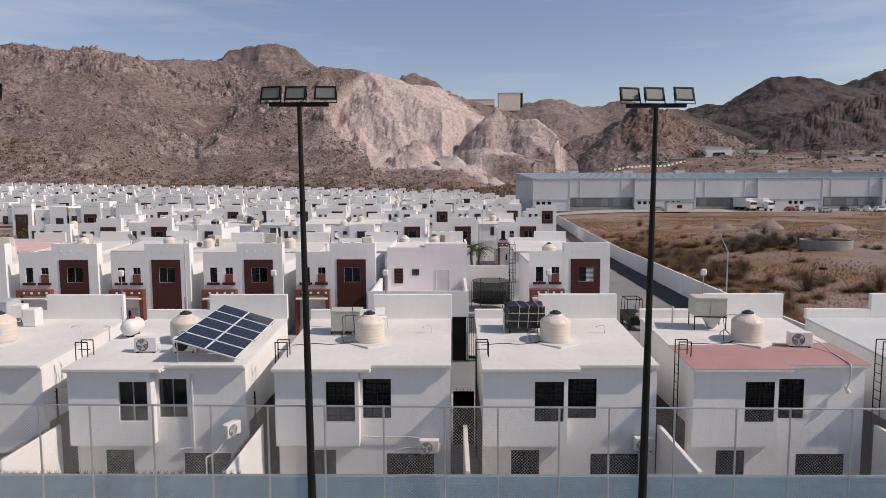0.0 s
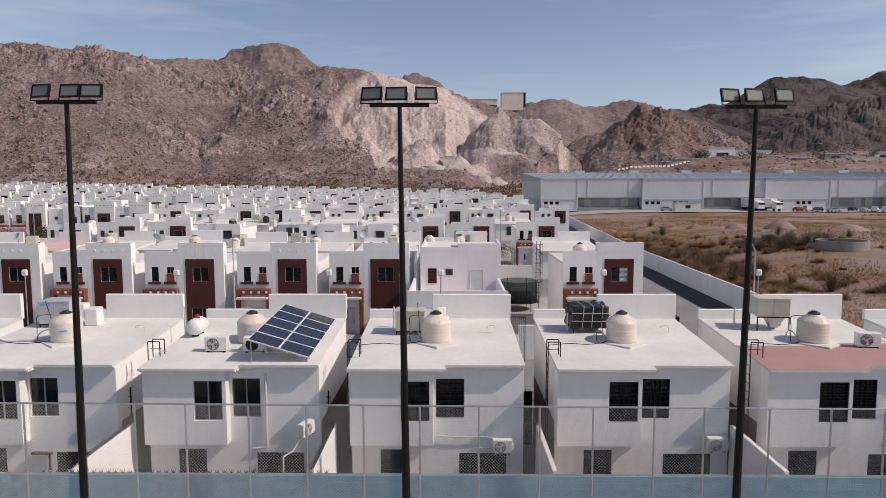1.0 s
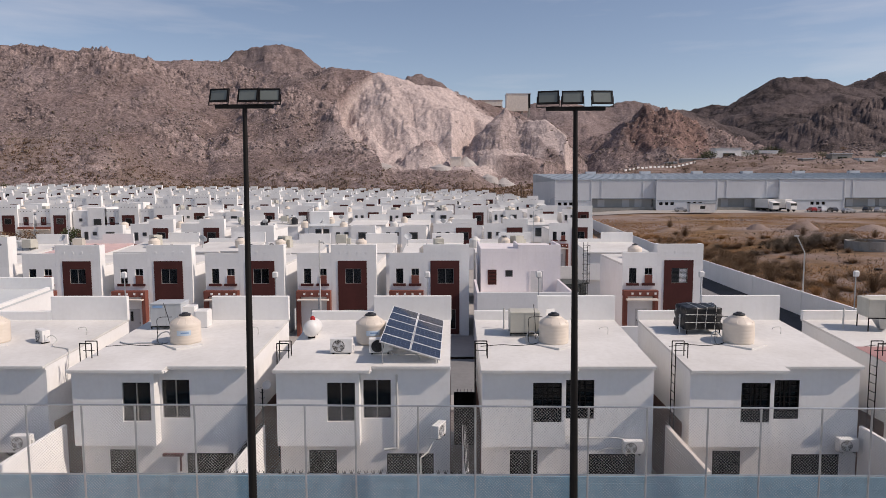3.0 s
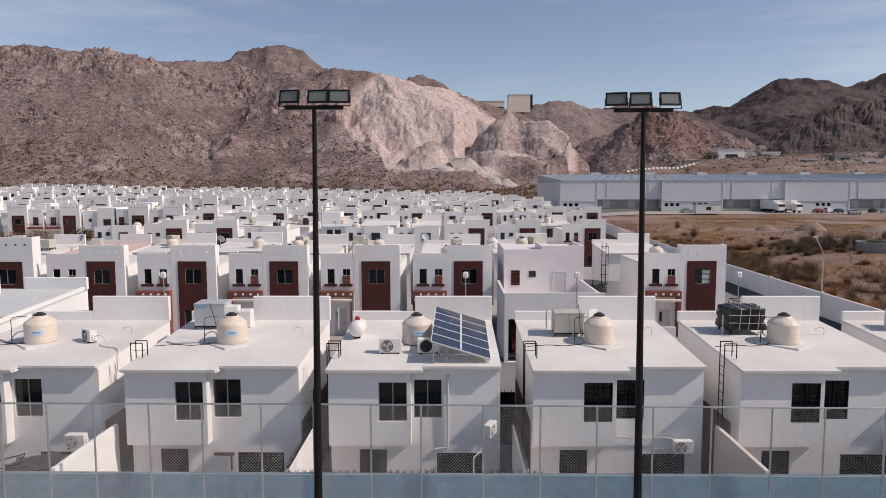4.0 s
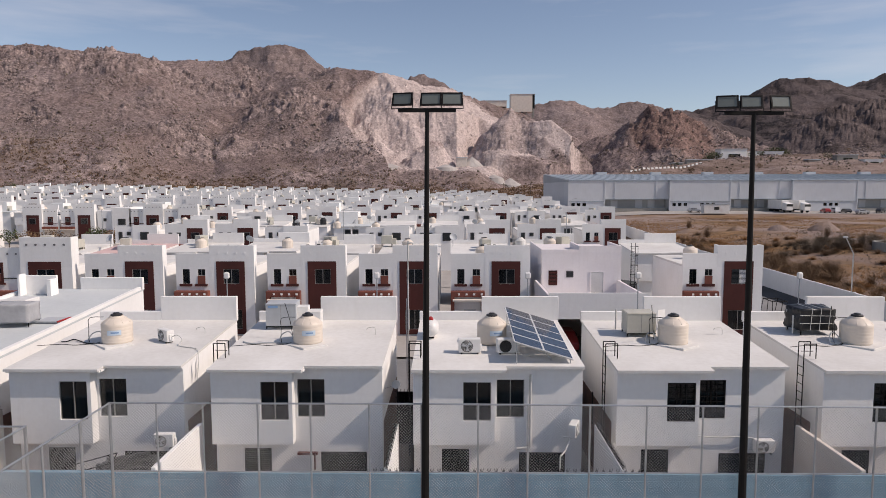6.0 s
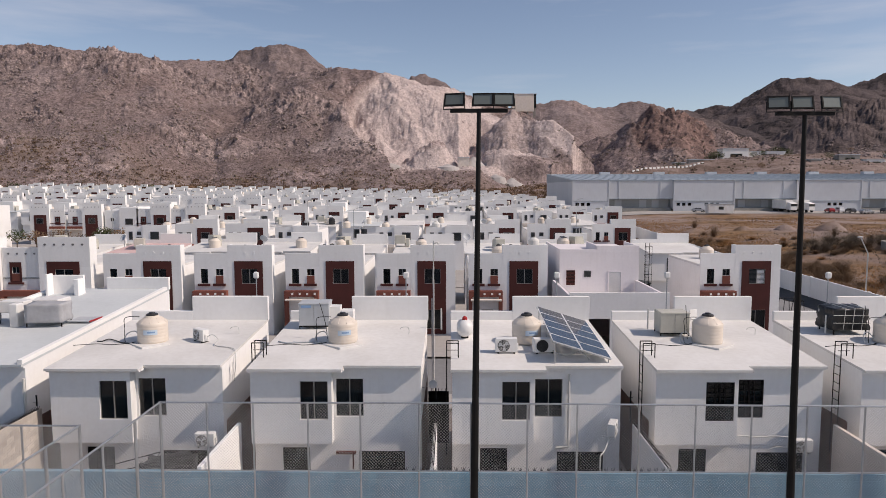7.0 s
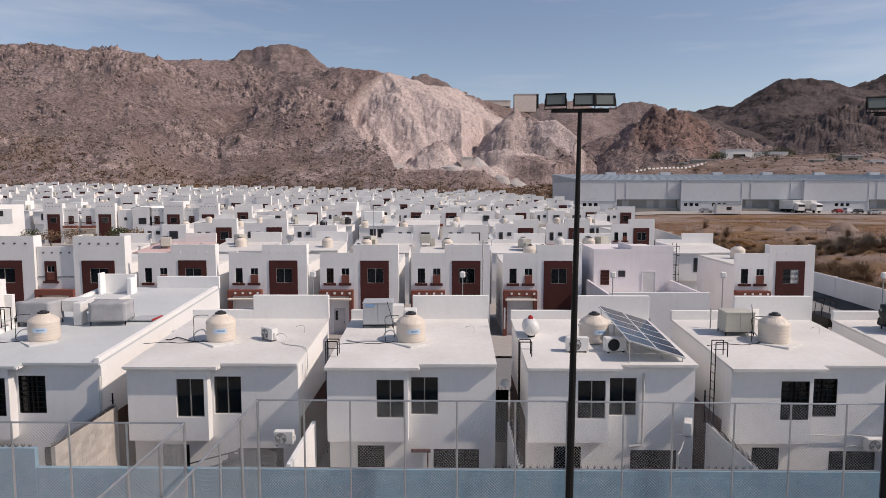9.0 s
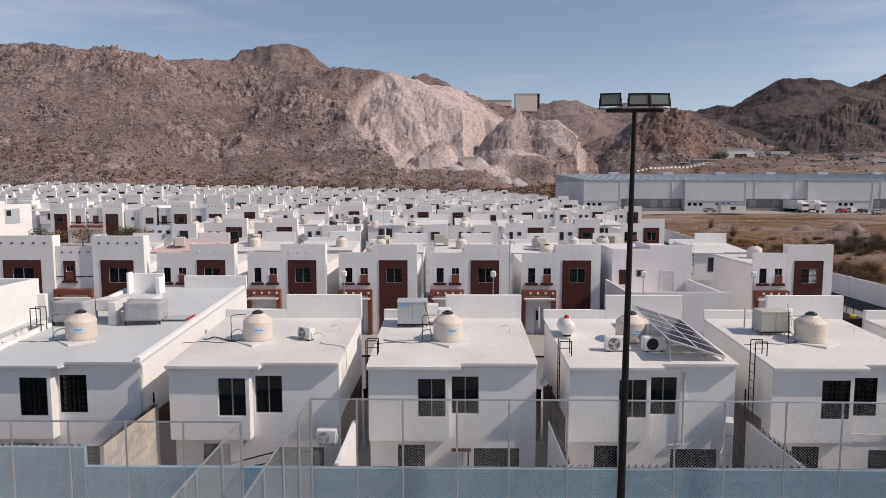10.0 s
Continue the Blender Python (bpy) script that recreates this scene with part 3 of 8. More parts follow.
def mountain_z(xs, ys):
    base = ground_z(xs, ys) + 20 * smoothstep(430, 900, ys) - 2.5
    rough = ridged(xs, ys, 0.0055, 5, 3.7) - 1.0
    medium = fractal(xs, ys, 0.02, 6, 9.1)
    fine = ridged(xs, ys, 0.035, 4, 5.5) - 1.0
    wx, wy = xs + 14 * medium, ys + 14 * fractal(xs, ys, 0.012, 3, 21.0)
    best = base.copy()
    for pts, fall in RIDGES:
        best = np.maximum(best, ridge_height(pts, fall, wx, wy, ys))
    lift = np.clip((best - base) / 60, 0, 1)
    near = 1 - 0.5 * smoothstep(720, 1000, ys)
    crag = crag_zone(xs, ys, best)
    grit = ridged(xs, ys, 0.06, 5, 15.5) - 1.0
    bowl = cut_zone(xs, ys)
    floor_z = 26 + np.where(ys < 478, 0.3 * (ys - 478), 0.05 * (ys - 478)) + np.interp(xs, [0, 16], [1.0, 1.5]) * np.maximum(0, ys - np.interp(xs, [-5, 16], [528, 583]) + 9 * medium)
    best = best + bowl * (np.minimum(best, floor_z) - best)
    best = np.maximum(best, ridge_height(SPUR, 1.15, xs + 4 * medium, ys + 4 * medium, ys))
    shelf = smoothstep(488, 493, ys + 5 * medium) * smoothstep(8, 16, xs + 7 * medium) * smoothstep(112, 80, xs) * smoothstep(545, 512, ys)
    best = np.maximum(best, np.where(shelf > 0, base + shelf * (np.interp(xs, [10, 28, 62, 96], [31, 36, 29, 22]) + 0.25 * (ys - 492) - base), base))
    best = np.maximum(best, 47 - 1.1 * np.hypot(wx + 31, 0.8 * (wy - 505)))
    cut = 1 - 0.75 * np.clip(bowl * smoothstep(16, 24, np.hypot(xs + 31, ys - 505)) + along(xs, ys, [(96, 470), (112, 492), (128, 505), (150, 505), (180, 500)], 6), 0, 1)
    crag = crag * cut
    best = best + 2.5 * outcrop_zone(xs, ys) * cut * np.clip((best - base) / 30, 0, 1)
    size = 1 - 0.72 * smoothstep(600, 780, ys) * np.where((xs > 350) & (ys < 1000), 0.0, 1.0)
    slabs = 4.6 * (blocks(wx, 2.2 * wy, 13.0, 1.0) - 0.8) + 3.6 * (blocks(wx, 2.2 * wy, 6.5, 2.0) - 0.6) + 1.9 * (blocks(wx, 1.5 * wy, 3.4, 4.0) - 0.5)
    scree = 0.6 * (blocks(wx, wy, 4.0, 3.0) ** 4)
    talus = bowl * (1.5 * fractal(xs, 2.3 * ys, 0.035, 5, 61.0) + (0.8 + 1.5 * smoothstep(-0.2, 0.5, fractal(xs, ys, 0.02, 3, 66.0))) * (blocks(wx, 2.3 * wy, 5.5, 7.0) - 0.5) + 0.9 * (blocks(wx, 2.0 * wy, 3.0, 9.0) - 0.5))
    ledge = 3.0 * np.abs(np.modf((best + 6 * medium) / 13.0)[0] - 0.5) * bowl * smoothstep(-30, 10, xs)
    best = best + talus + ledge
    z = best + lift * (7.0 * rough + 2.6 * medium + (0.25 + 0.75 * cut) * (1.2 + 2.4 * crag) * fine + near * (0.25 + 0.75 * cut) * (0.5 + 3.0 * crag) * grit) + lift * (size * crag * slabs + cut * scree) + 0.5 * medium
    return np.where(lift > 0, z, base + 0.5 * medium)


tans = np.concatenate([np.linspace(-1.05, -0.74, 30), np.linspace(-0.73, 0.73, 1050), np.linspace(0.74, 1.05, 30)])
depths = np.concatenate([np.linspace(352, 720, 230), np.linspace(724, 1250, 110), np.linspace(1260, 1700, 30)])
mb, md = np.meshgrid(tans, depths)
mx, my = mb * md, md - 22


def rocky_zone(xs, ys, zs):
    return crag_zone(xs, ys, zs)


def red_zone(xs, ys, zs):
    return 0.85 * patch(xs, ys, 192, 595, 30, 40, 41.0) + 0.25 * patch(xs, ys, 212, 600, 62, 60, 42.0)


# Darkens the far ridges, and the nearer eastern spur in place of its shade.
def far_shade_zone(xs, ys, zs):
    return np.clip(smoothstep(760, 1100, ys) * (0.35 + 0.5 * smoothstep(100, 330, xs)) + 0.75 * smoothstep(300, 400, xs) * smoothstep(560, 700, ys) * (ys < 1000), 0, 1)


def dusky_zone(xs, ys, zs):
    """Darker rusty soil on the shoulder beside the quarry and on the upper crags."""
    return np.clip(0.45 * patch(xs, ys, -160, 535, 62, 85, 81.0) + 0.2 * patch(xs, ys, -330, 470, 120, 45, 83.0), 0, 1)


def bench_zone(xs, ys, zs):
    shift = 30 * fractal(xs, ys, 0.012, 5, 71.0)
    east = smoothstep(96, 130, xs + shift) * smoothstep(552, 522, ys + 0.6 * shift)
    foot = 0.7 * smoothstep(470, 420, ys + shift) * smoothstep(0.0, 0.35, fractal(xs, ys, 0.025, 5, 73.0) + 0.1)
    return np.clip(np.maximum(0.8 * east, foot), 0, 1)


mountain = tagged(sheet("mountain_range", mx, my, mountain_z, MOUNT, {"quarry": quarry_zone, "rocky": rocky_zone, "red": red_zone, "distant": far_shade_zone, "bench": bench_zone, "dusky": dusky_zone}), "arid rocky brown mountain slopes with a pale quarried face", "mountains", kind="structure")


def scatter(name, source, count, size, mat, keep, seed, label, category, squash=0.7, sides=5):
    """Many small lumps strewn over a terrain sheet, one object."""
    r = random.Random(seed)
    src = source.data.vertices
    verts, faces = [], []
    total, made, tries = len(src), 0, 0
    while made < count and tries < count * 30:
        tries += 1
        p = src[r.randrange(total)].co
        if not keep(p, r):
            continue
        made += 1
        s = size[0] + (size[1] - size[0]) * r.random() ** 2.2
        c = Vector((p.x + r.uniform(-1, 1), p.y + r.uniform(-1, 1), p.z + 0.1 * s))
        k, turn = len(verts), r.uniform(0, 6)
        for z, rad in ((-0.35, 0.8), (0.35, 0.75)):
            for i in range(sides):
                a = turn + (i + 0.5 * (z > 0)) * math.tau / sides
                q = s * rad * r.uniform(0.7, 1.2)
                verts.append(c + Vector((q * math.cos(a), q * math.sin(a), s * squash * z * r.uniform(0.7, 1.4))))
        verts.append(c + Vector((s * r.uniform(-0.2, 0.2), s * r.uniform(-0.2, 0.2), s * squash * r.uniform(0.7, 1.0))))
        for i in range(sides):
            j = (i + 1) % sides
            faces.append((k + i, k + j, k + sides + i))
            faces.append((k + j, k + sides + j, k + sides + i))
            faces.append((k + sides + i, k + sides + j, k + 2 * sides))
    me = bpy.data.meshes.new(name)
    me.from_pydata(verts, [], faces)
    me.materials.append(mat)
    return tagged(new(name, me), label, category, kind="stuff")


RUBBLE = paint("pale_pink_rubble", (0.50, 0.41, 0.385), (0.40, 0.325, 0.305), 0.95, 0.1, 0.8, 0.0)
BUSH = paint("dusty_desert_bush", (0.13, 0.10, 0.075), (0.19, 0.15, 0.112), 0.95, 0.05, 0.4, 0.0)


def on_slope(p, r):
    crags = noise.fractal(Vector((p.x * 0.016, p.y * 0.016, 50.0)), 0.9, 2.1, 5)
    quarry = math.hypot((p.x + 15) / 100, (p.y - 560) / 100) < 1
    return p.y < 720 and abs(p.x) < 0.78 * (p.y + 40) and p.z > 28 and not quarry and r.random() < 0.05 + 2.2 * max(0.0, crags - 0.05)


def near_foot(p, r):
    quarry = math.hypot((p.x + 15) / 90, (p.y - 560) / 95) < 1
    return p.y < 700 and abs(p.x) < 0.78 * (p.y + 40) and not quarry and r.random() < (1.0 if p.z < 60 else 0.4)


scatter("boulders", mountain, 12000, (0.3, 1.3), ROCK, on_slope, 5, "pale brown boulders strewn over the mountain slopes", "rocks")
def on_crag(p, r):
    crags = noise.fractal(Vector((p.x * 0.016, p.y * 0.016, 50.0)), 0.9, 2.1, 5)
    drift = noise.fractal(Vector((p.x * 0.03, p.y * 0.05, 12.0)), 0.9, 2.1, 4)
    quarry = math.hypot((p.x + 15) / 95, (p.y - 560) / 95) < 1
    return p.y < 720 and abs(p.x) < 0.78 * (p.y + 40) and p.z > 34 and not quarry and r.random() < max(0.0, crags - 0.1) + max(0.0, drift - 0.15)


scatter("large_boulders", mountain, 3500, (0.5, 1.9), ROCK, on_crag, 9, "large weathered boulders in clusters on the mountain slopes", "rocks", 0.85)
scatter("quarry_rubble", mountain, 4500, (0.3, 1.0), RUBBLE, lambda p, r: 470 < p.y < 650 and math.hypot((p.x + 15) / 95, (p.y - 560) / 95) < 1 and r.random() < 0.25 + max(0, noise.noise(Vector((p.x * 0.03, p.y * 0.03, 8.0)))), 10, "pale broken rock lying on the quarry face", "rocks", 0.8)
scatter("desert_bushes", mountain, 7000, (0.5, 1.4), BUSH, near_foot, 6, "dark dusty bushes dotted over the mountain slopes", "bushes", 0.9, 4)

# ---------------------------------------------------------------- streets
def strip(name, x0, y0, x1, y1, mat, lift, label, category):
    nx, ny = max(2, int((x1 - x0) / 6)), max(2, int((y1 - y0) / 6))
    a, b = np.meshgrid(np.linspace(x0, x1, nx), np.linspace(y0, y1, ny))
    return tagged(sheet(name, a, b, lambda x, y: ground_z(x, y) + lift, mat), label, category, kind="structure")


strip("yard_ground", -300, -3.7, 24, 9.9, YARD, 0.0, "worn pale concrete yard slab around the houses", "ground")
strip("court_floor", -18.7, -60, 40, -4.0, PAVE, 0.01, "plain grey concrete court floor inside the fence", "court")
strip("court_floor", -80, -60, -20.5, -4.0, PAVE, 0.01, "plain grey concrete court floor inside the fence", "court")
strip("pavement", -300, 10, 24, 12.4, PAVE, 0.14, "pale concrete pavement along the street", "pavement")
strip("road", -300, 12.45, 25, 20.4, ROADP, 0.02, "grey asphalt street between two rows of houses", "road")
strip("pavement", -300, 20.45, 13.9, 26.9, PAVE, 0.14, "pale concrete pavement and driveways along the street", "pavement")
strip("side_road", 14.6, 21, 24.6, 190, ROADP, 0.03, "pale worn asphalt side road beside the boundary wall", "road")
strip("town_ground", -320, 27.0, 24.0, 330, PAVE, -0.03, "pale concrete yards and lots between the houses", "ground")
for k in range(1, 7):
    strip("road", -300, 11 + 41.2 * k, 14.4, 22 + 41.2 * k, PAVE, 0.02, "pale concrete street between two rows of houses", "road")

# ---------------------------------------------------------------- windows
def slider_window(parent, x0, z0, x1, z1, y, frame_mat=None, grille=False, curtain=False):
    """A two-leaf sliding window in an opening of a wall that faces -y; y is the frame's outer face."""
    fm = frame_mat or ALU
    t = 0.022
    win = part("window", boxes((x0, y, z0, x1, y + 0.06, z0 + t), (x0, y, z1 - t, x1, y + 0.06, z1), (x0, y, z0 + t, x0 + t, y + 0.06, z1 - t), (x1 - t, y, z0 + t, x1, y + 0.06, z1 - t)), fm, parent, "thin metal window frame")
    mid = (x0 + x1) / 2
    part("mullion", boxes((mid - 0.016, y - 0.004, z0 + t, mid + 0.016, y + 0.055, z1 - t)), fm, win)
    for a, b, d in ((x0 + t, mid - 0.016, 0.02), (mid + 0.016, x1 - t, 0.035)):
        part("pane", boxes((a, y + d, z0 + t, b, y + d + 0.006, z1 - t)), GLASS, win, "dark reflecting glass pane")
    if curtain:
        bm = bmesh.new()
        for a, b in ((x0 + t, mid - 0.1), (mid + 0.1, x1 - t)):
            rows = [[bm.verts.new((a + (b - a) * i / 10, y + 0.14 + 0.025 * (i % 2), z)) for i in range(11)] for z in (z0, z1)]
            for i in range(10):
                bm.faces.new((rows[0][i], rows[0][i + 1], rows[1][i + 1], rows[1][i]))
        part("curtain", bm, CURTAIN, win, "pale drawn curtain")
    if grille:
        bars = [(x0 + 0.01, y - 0.05, z, x1 - 0.01, y - 0.035, z + 0.022) for z in np.linspace(z0 + 0.01, z1 - 0.03, 8 if grille == 1 else 14).tolist()]
        bars += [(x, y - 0.055, z0 + 0.01, x + 0.025, y - 0.03, z1 - 0.01) for x in (x0 + 0.012, x0 + (x1 - x0) * 0.33, mid - 0.012, x0 + (x1 - x0) * 0.67, x1 - 0.037)]
        part("grille", boxes(*bars), BLACKM, win, "black welded steel window grille")
    return win


def plain_window(parent, x0, z0, x1, z1, y, deep=0.06):
    """A small far-off window: a frame and a pane set into the wall's face."""
    win = part("window", boxes((x0, y - 0.02, z0, x1, y + deep, z0 + 0.05), (x0, y - 0.02, z1 - 0.05, x1, y + deep, z1), (x0, y - 0.02, z0 + 0.05, x0 + 0.05, y + deep, z1 - 0.05), (x1 - 0.05, y - 0.02, z0 + 0.05, x1, y + deep, z1 - 0.05)), FARFRAME, parent)
    part("pane", boxes((x0 + 0.05, y - 0.008, z0 + 0.05, x1 - 0.05, y + deep, z1 - 0.05)), GLASS, win)
    return win


def roof_z(y):
    return 5.145 + 0.067 * y


# ---------------------------------------------------------------- houses that turn their backs to us
def back_house(at, label, roof_mat=None, windows="slider", far=False, group="white terrace houses", front=5.9, room=False):
    roof_mat = roof_mat or ROOF
    h = thing("house", label, "house", group, at=at)
    if far:
        part("wall", mass([(-3.85, 0.02), (2.05, 0.02), (2.05, front), (-3.85, front)], -2.0, lambda x, y: roof_z(y) - 0.086), WHITE, h)
    else:
        holes = [(-0.95, 3.23, 0.02, 4.6), (-2.87, 1.1, -1.9, 2.1), (-0.15, 0.25, 1.48, 1.98)]
        part("rear_wall", wall(-3.85, 2.05, 0.0, 5.055, 0.02, 0.17, holes), WHITE, h)
        part("side_wall", mass([(-3.85, 0.17), (-3.70, 0.17), (-3.70, front), (-3.85, front)], 0.0, lambda x, y: roof_z(y) - 0.086), WHITE, h)
        part("side_wall", mass([(1.90, 0.17), (2.05, 0.17), (2.05, front), (1.90, front)], 0.0, lambda x, y: roof_z(y) - 0.086), WHITE, h)
        part("front_wall", boxes((-3.70, front - 0.15, 0.0, 1.90, front, roof_z(front) - 0.1)), WHITE, h)
        # thin reddish-brown slabs over the lower three metres of both side walls
        part("render", boxes((-3.862, 0.3, 0.0, -3.852, front, 3.0)), ALLEY, h, "reddish-brown lower face of the alley side wall")
        part("render", boxes((2.052, 0.3, 0.0, 2.062, front, 3.0)), ALLEY, h, "reddish-brown lower face of the alley side wall")
        part("floor_slab", boxes((-3.70, 0.17, 2.45, 1.90, front - 0.15, 2.6)), CONCRETE, h)
    # projecting upper bay over the recessed ground floor
    if far:
        part("bay", boxes((-3.85, -0.38, 2.39, -1.03, 0.02, 5.03)), WHITE, h)
        plain_window(h, -2.13, 3.25, -1.16, 4.62, -0.39, 0.03)
        plain_window(h, -0.95, 3.23, 0.02, 4.6, 0.01, 0.03)
    else:
        bay = part("bay", wall(-3.85, -1.03, 2.39, 5.03, -0.38, -0.24, [(-2.13, 3.25, -1.16, 4.62)]), WHITE, h)
        part("cheek", boxes((-3.85, -0.24, 2.39, -3.72, 0.02, 5.03)), WHITE, bay)
        part("cheek", boxes((-1.16, -0.24, 2.39, -1.03, 0.02, 5.03)), WHITE, bay)
        part("soffit", boxes((-3.72, -0.24, 2.39, -1.16, 0.02, 2.5)), WHITE, bay)
        g = {"slider": 0, "grille": 1, "dense": 2}[windows]
        fm = ALU if not g else BLACKM
        slider_window(h, -2.13, 3.25, -1.16, 4.62, -0.33, fm, g, g == 0 and at[0] < -10)
        slider_window(h, -0.95, 3.23, 0.02, 4.6, 0.07, fm, g)
        slider_window(h, -2.87, 1.1, -1.9, 2.1, 0.07, BLACKM, 2)
        slider_window(h, -0.15, 0.25, 1.48, 1.98, 0.07, BLACKM, 2)
    # roof slab with its dropped eaves moulding, higher to the front
    bm = bmesh.new()
    for x0, x1, e in ((-3.90, -0.64, -0.60), (-0.64, 2.07, -0.20)):
        v = box(bm, x0, e, 0, x1, front + 0.02, 0)
        for i, p in enumerate(v):
            p.co.z = roof_z(p.co.y) - (0.085 if i < 4 else 0.0)
    part("roof", bm, roof_mat, h, "painted roof slab")
    eave = part("eave", boxes((-3.91, -0.47, 4.95, -0.66, -0.383, 5.022), (-0.66, -0.383, 4.96, -0.62, -0.10, 5.025), (-0.62, -0.10, 4.97, 2.08, 0.017, 5.045)), WHITE, h, "moulded white eaves")
    if room:
        part("roof_room", boxes((-3.5, 2.6, 5.0, -0.4, 5.7, 7.3)), WHITE, h, "white room added on the roof", 0.02)
    tall, low = 6.57, 5.92
    part("parapet", boxes((-1.22, front - 0.16, roof_z(front - 0.16) - 0.02, 2.10, front + 0.04, tall)), WHITE, h, "tall white front parapet", 0.015)
    part("parapet", boxes((-3.92, front - 0.16, roof_z(front - 0.16) - 0.02, -1.22, front + 0.04, low)), WHITE, h, "low white front parapet", 0.015)
    return h


# ---------------------------------------------------------------- houses that face us
def front_house(at, label, far=False, group="white terrace houses", up=0.0, deep=7.5, plain=False, bare=False, blinds=False):
    """Right edge at x = 0, front at y = 0; up lifts the upper parapet of the taller model."""
    h = thing("house", label, "house", group, at=at)
    s = 0.0 if up else 0.243  # the taller model steps forward more
    tall, low, split = 7.05 + up, 6.42 + up * 0.7, -3.43
    if bare:
        tall, low = 6.15, 5.95
    if plain:
        part("wall", mass([(-6.0, 0.0), (0, 0), (0, deep), (-6.0, deep)], -2.0, 6.5), PINK, h)
        part("parapet", boxes((-3.2, -0.004, 6.5, 0.0, 0.2, 7.0), (-3.2, 0.2, 6.5, -3.05, 4.0, 7.0), (-0.15, 0.2, 6.5, 0.0, 4.0, 7.0)), PINK, h, "pale pink stepped parapet")
        part("parapet", boxes((-6.0, -0.004, 6.5, -3.2, 0.15, 6.72), (-6.0, 0.15, 6.5, -5.86, 7.4, 6.72)), PINK, h, "low pale pink parapet")
        frame_part = part("shutter", boxes((-5.48, -0.05, 4.0, -5.42, -0.002, 5.13), (-4.88, -0.05, 4.0, -4.82, -0.002, 5.13), (-5.42, -0.05, 5.07, -4.88, -0.002, 5.13), (-5.42, -0.05, 4.0, -4.88, -0.002, 4.06)), BROWN, h, "maroon louvred shutter")
        part("backing", boxes((-5.42, -0.012, 4.06, -4.88, -0.004, 5.07)), BLACKM, frame_part)
        for i in range(9):
            part("slat", boxes((-5.42, -0.045, 4.09 + 0.108 * i, -4.88, -0.014, 4.15 + 0.108 * i)), BROWN, frame_part)
        plain_window(h, -4.15, 4.6, -3.6, 5.1, -0.01)
        d = part("door", boxes((-2.25, -0.035, 3.2, -1.35, -0.004, 5.0)), DOOR, h, "pale grey sheet door")
        part("door_frame", boxes((-2.33, -0.05, 3.2, -2.255, -0.002, 5.08), (-1.345, -0.05, 3.2, -1.27, -0.002, 5.08), (-2.255, -0.05, 5.005, -1.345, -0.002, 5.08)), PINK, d)
        part("landing", boxes((-2.6, -0.5, 3.02, -1.0, -0.004, 3.16)), CONCRETE, h, "thin concrete landing slab")
        tagged(h, "pale pink two-storey house with louvred shutter and upper door")
        return h
    if far:
        part("wall", mass([(-6.0, 0.0), (split, 0), (split, -0.25 + s), (0, -0.25 + s), (0, deep), (-6.0, deep)], -2.0, 5.4), WHITE, h)
    else:
        holes = [(-5.5, 4.1, -4.96, 5.23), (-4.34, 4.72, -3.77, 5.23), (-5.0, 0.0, -4.1, 2.15)]
        if up:
            holes = [(-5.36, 4.9, -4.86, 5.38), (-5.0, 0.0, -4.1, 2.15)]
        part("front_wall", wall(-6.0, split, 0.0, 5.4, 0.0, 0.15, holes), WHITE, h)
        part("front_wall", wall(split, 0.0, 0.0, 5.4, -0.25 + s, -0.10 + s, [(-2.35, 4.1, -1.15, 5.23), (-2.5, 0.6, -1.0, 2.1)]), WHITE, h)
        part("side_wall", boxes((-6.0, 0.15, 0, -5.85, deep, 5.4)), WHITE, h)
        part("side_wall", boxes((-0.15, -0.10 + s, 0, 0.0, deep, 5.4)), WHITE, h)
        part("rear_wall", boxes((-5.85, deep - 0.15, 0, -0.15, deep, 5.4)), WHITE, h)
        part("floor_slab", boxes((-5.85, 0.15, 2.5, -0.15, deep - 0.15, 2.65)), CONCRETE, h)
        part("return_wall", boxes((split, min(-0.10 + s, 0.14), 0, split + 0.15, 0.16, 5.4)), WHITE, h)
    part("roof", boxes((-5.98, 0.17, 5.4, -0.02, deep, 5.56)), ROOF, h, "white coated roof slab")
    right = part("parapet", boxes((split, -0.25 + s, 5.4, 0.0, -0.05 + s, tall), (-0.18, -0.05 + s, 5.4, 0.0, 0.75, tall), (split, -0.05 + s, 5.4, split + 0.18, 0.75, tall)), WHITE, h, "tall white parapet with a row of drain spouts")
    bm = bmesh.new()
    for i in range(0 if bare else 5 if up else 4):
        x = (-2.95 + 0.62 * i) if up else (-2.75 + 0.68 * i)
        tube(bm, (x, -0.27 + s, 6.48 + up), (x, -0.24 + s, 6.48 + up), 0.085, 8)
    if bare:
        bm.free()
    else:
        if up:
            for i in range(4):
                tube(bm, (-5.55 + 0.58 * i, -0.02, 5.95 + 0.7 * up), (-5.55 + 0.58 * i, 0.01, 5.95 + 0.7 * up), 0.075, 8)
        part("spout", bm, WHITE if not up else FARFRAME, right, "short round drain spouts")
    part("parapet", boxes((-6.0, 0.0, 5.4, split, 0.17, low)), WHITE, h, "low white parapet")
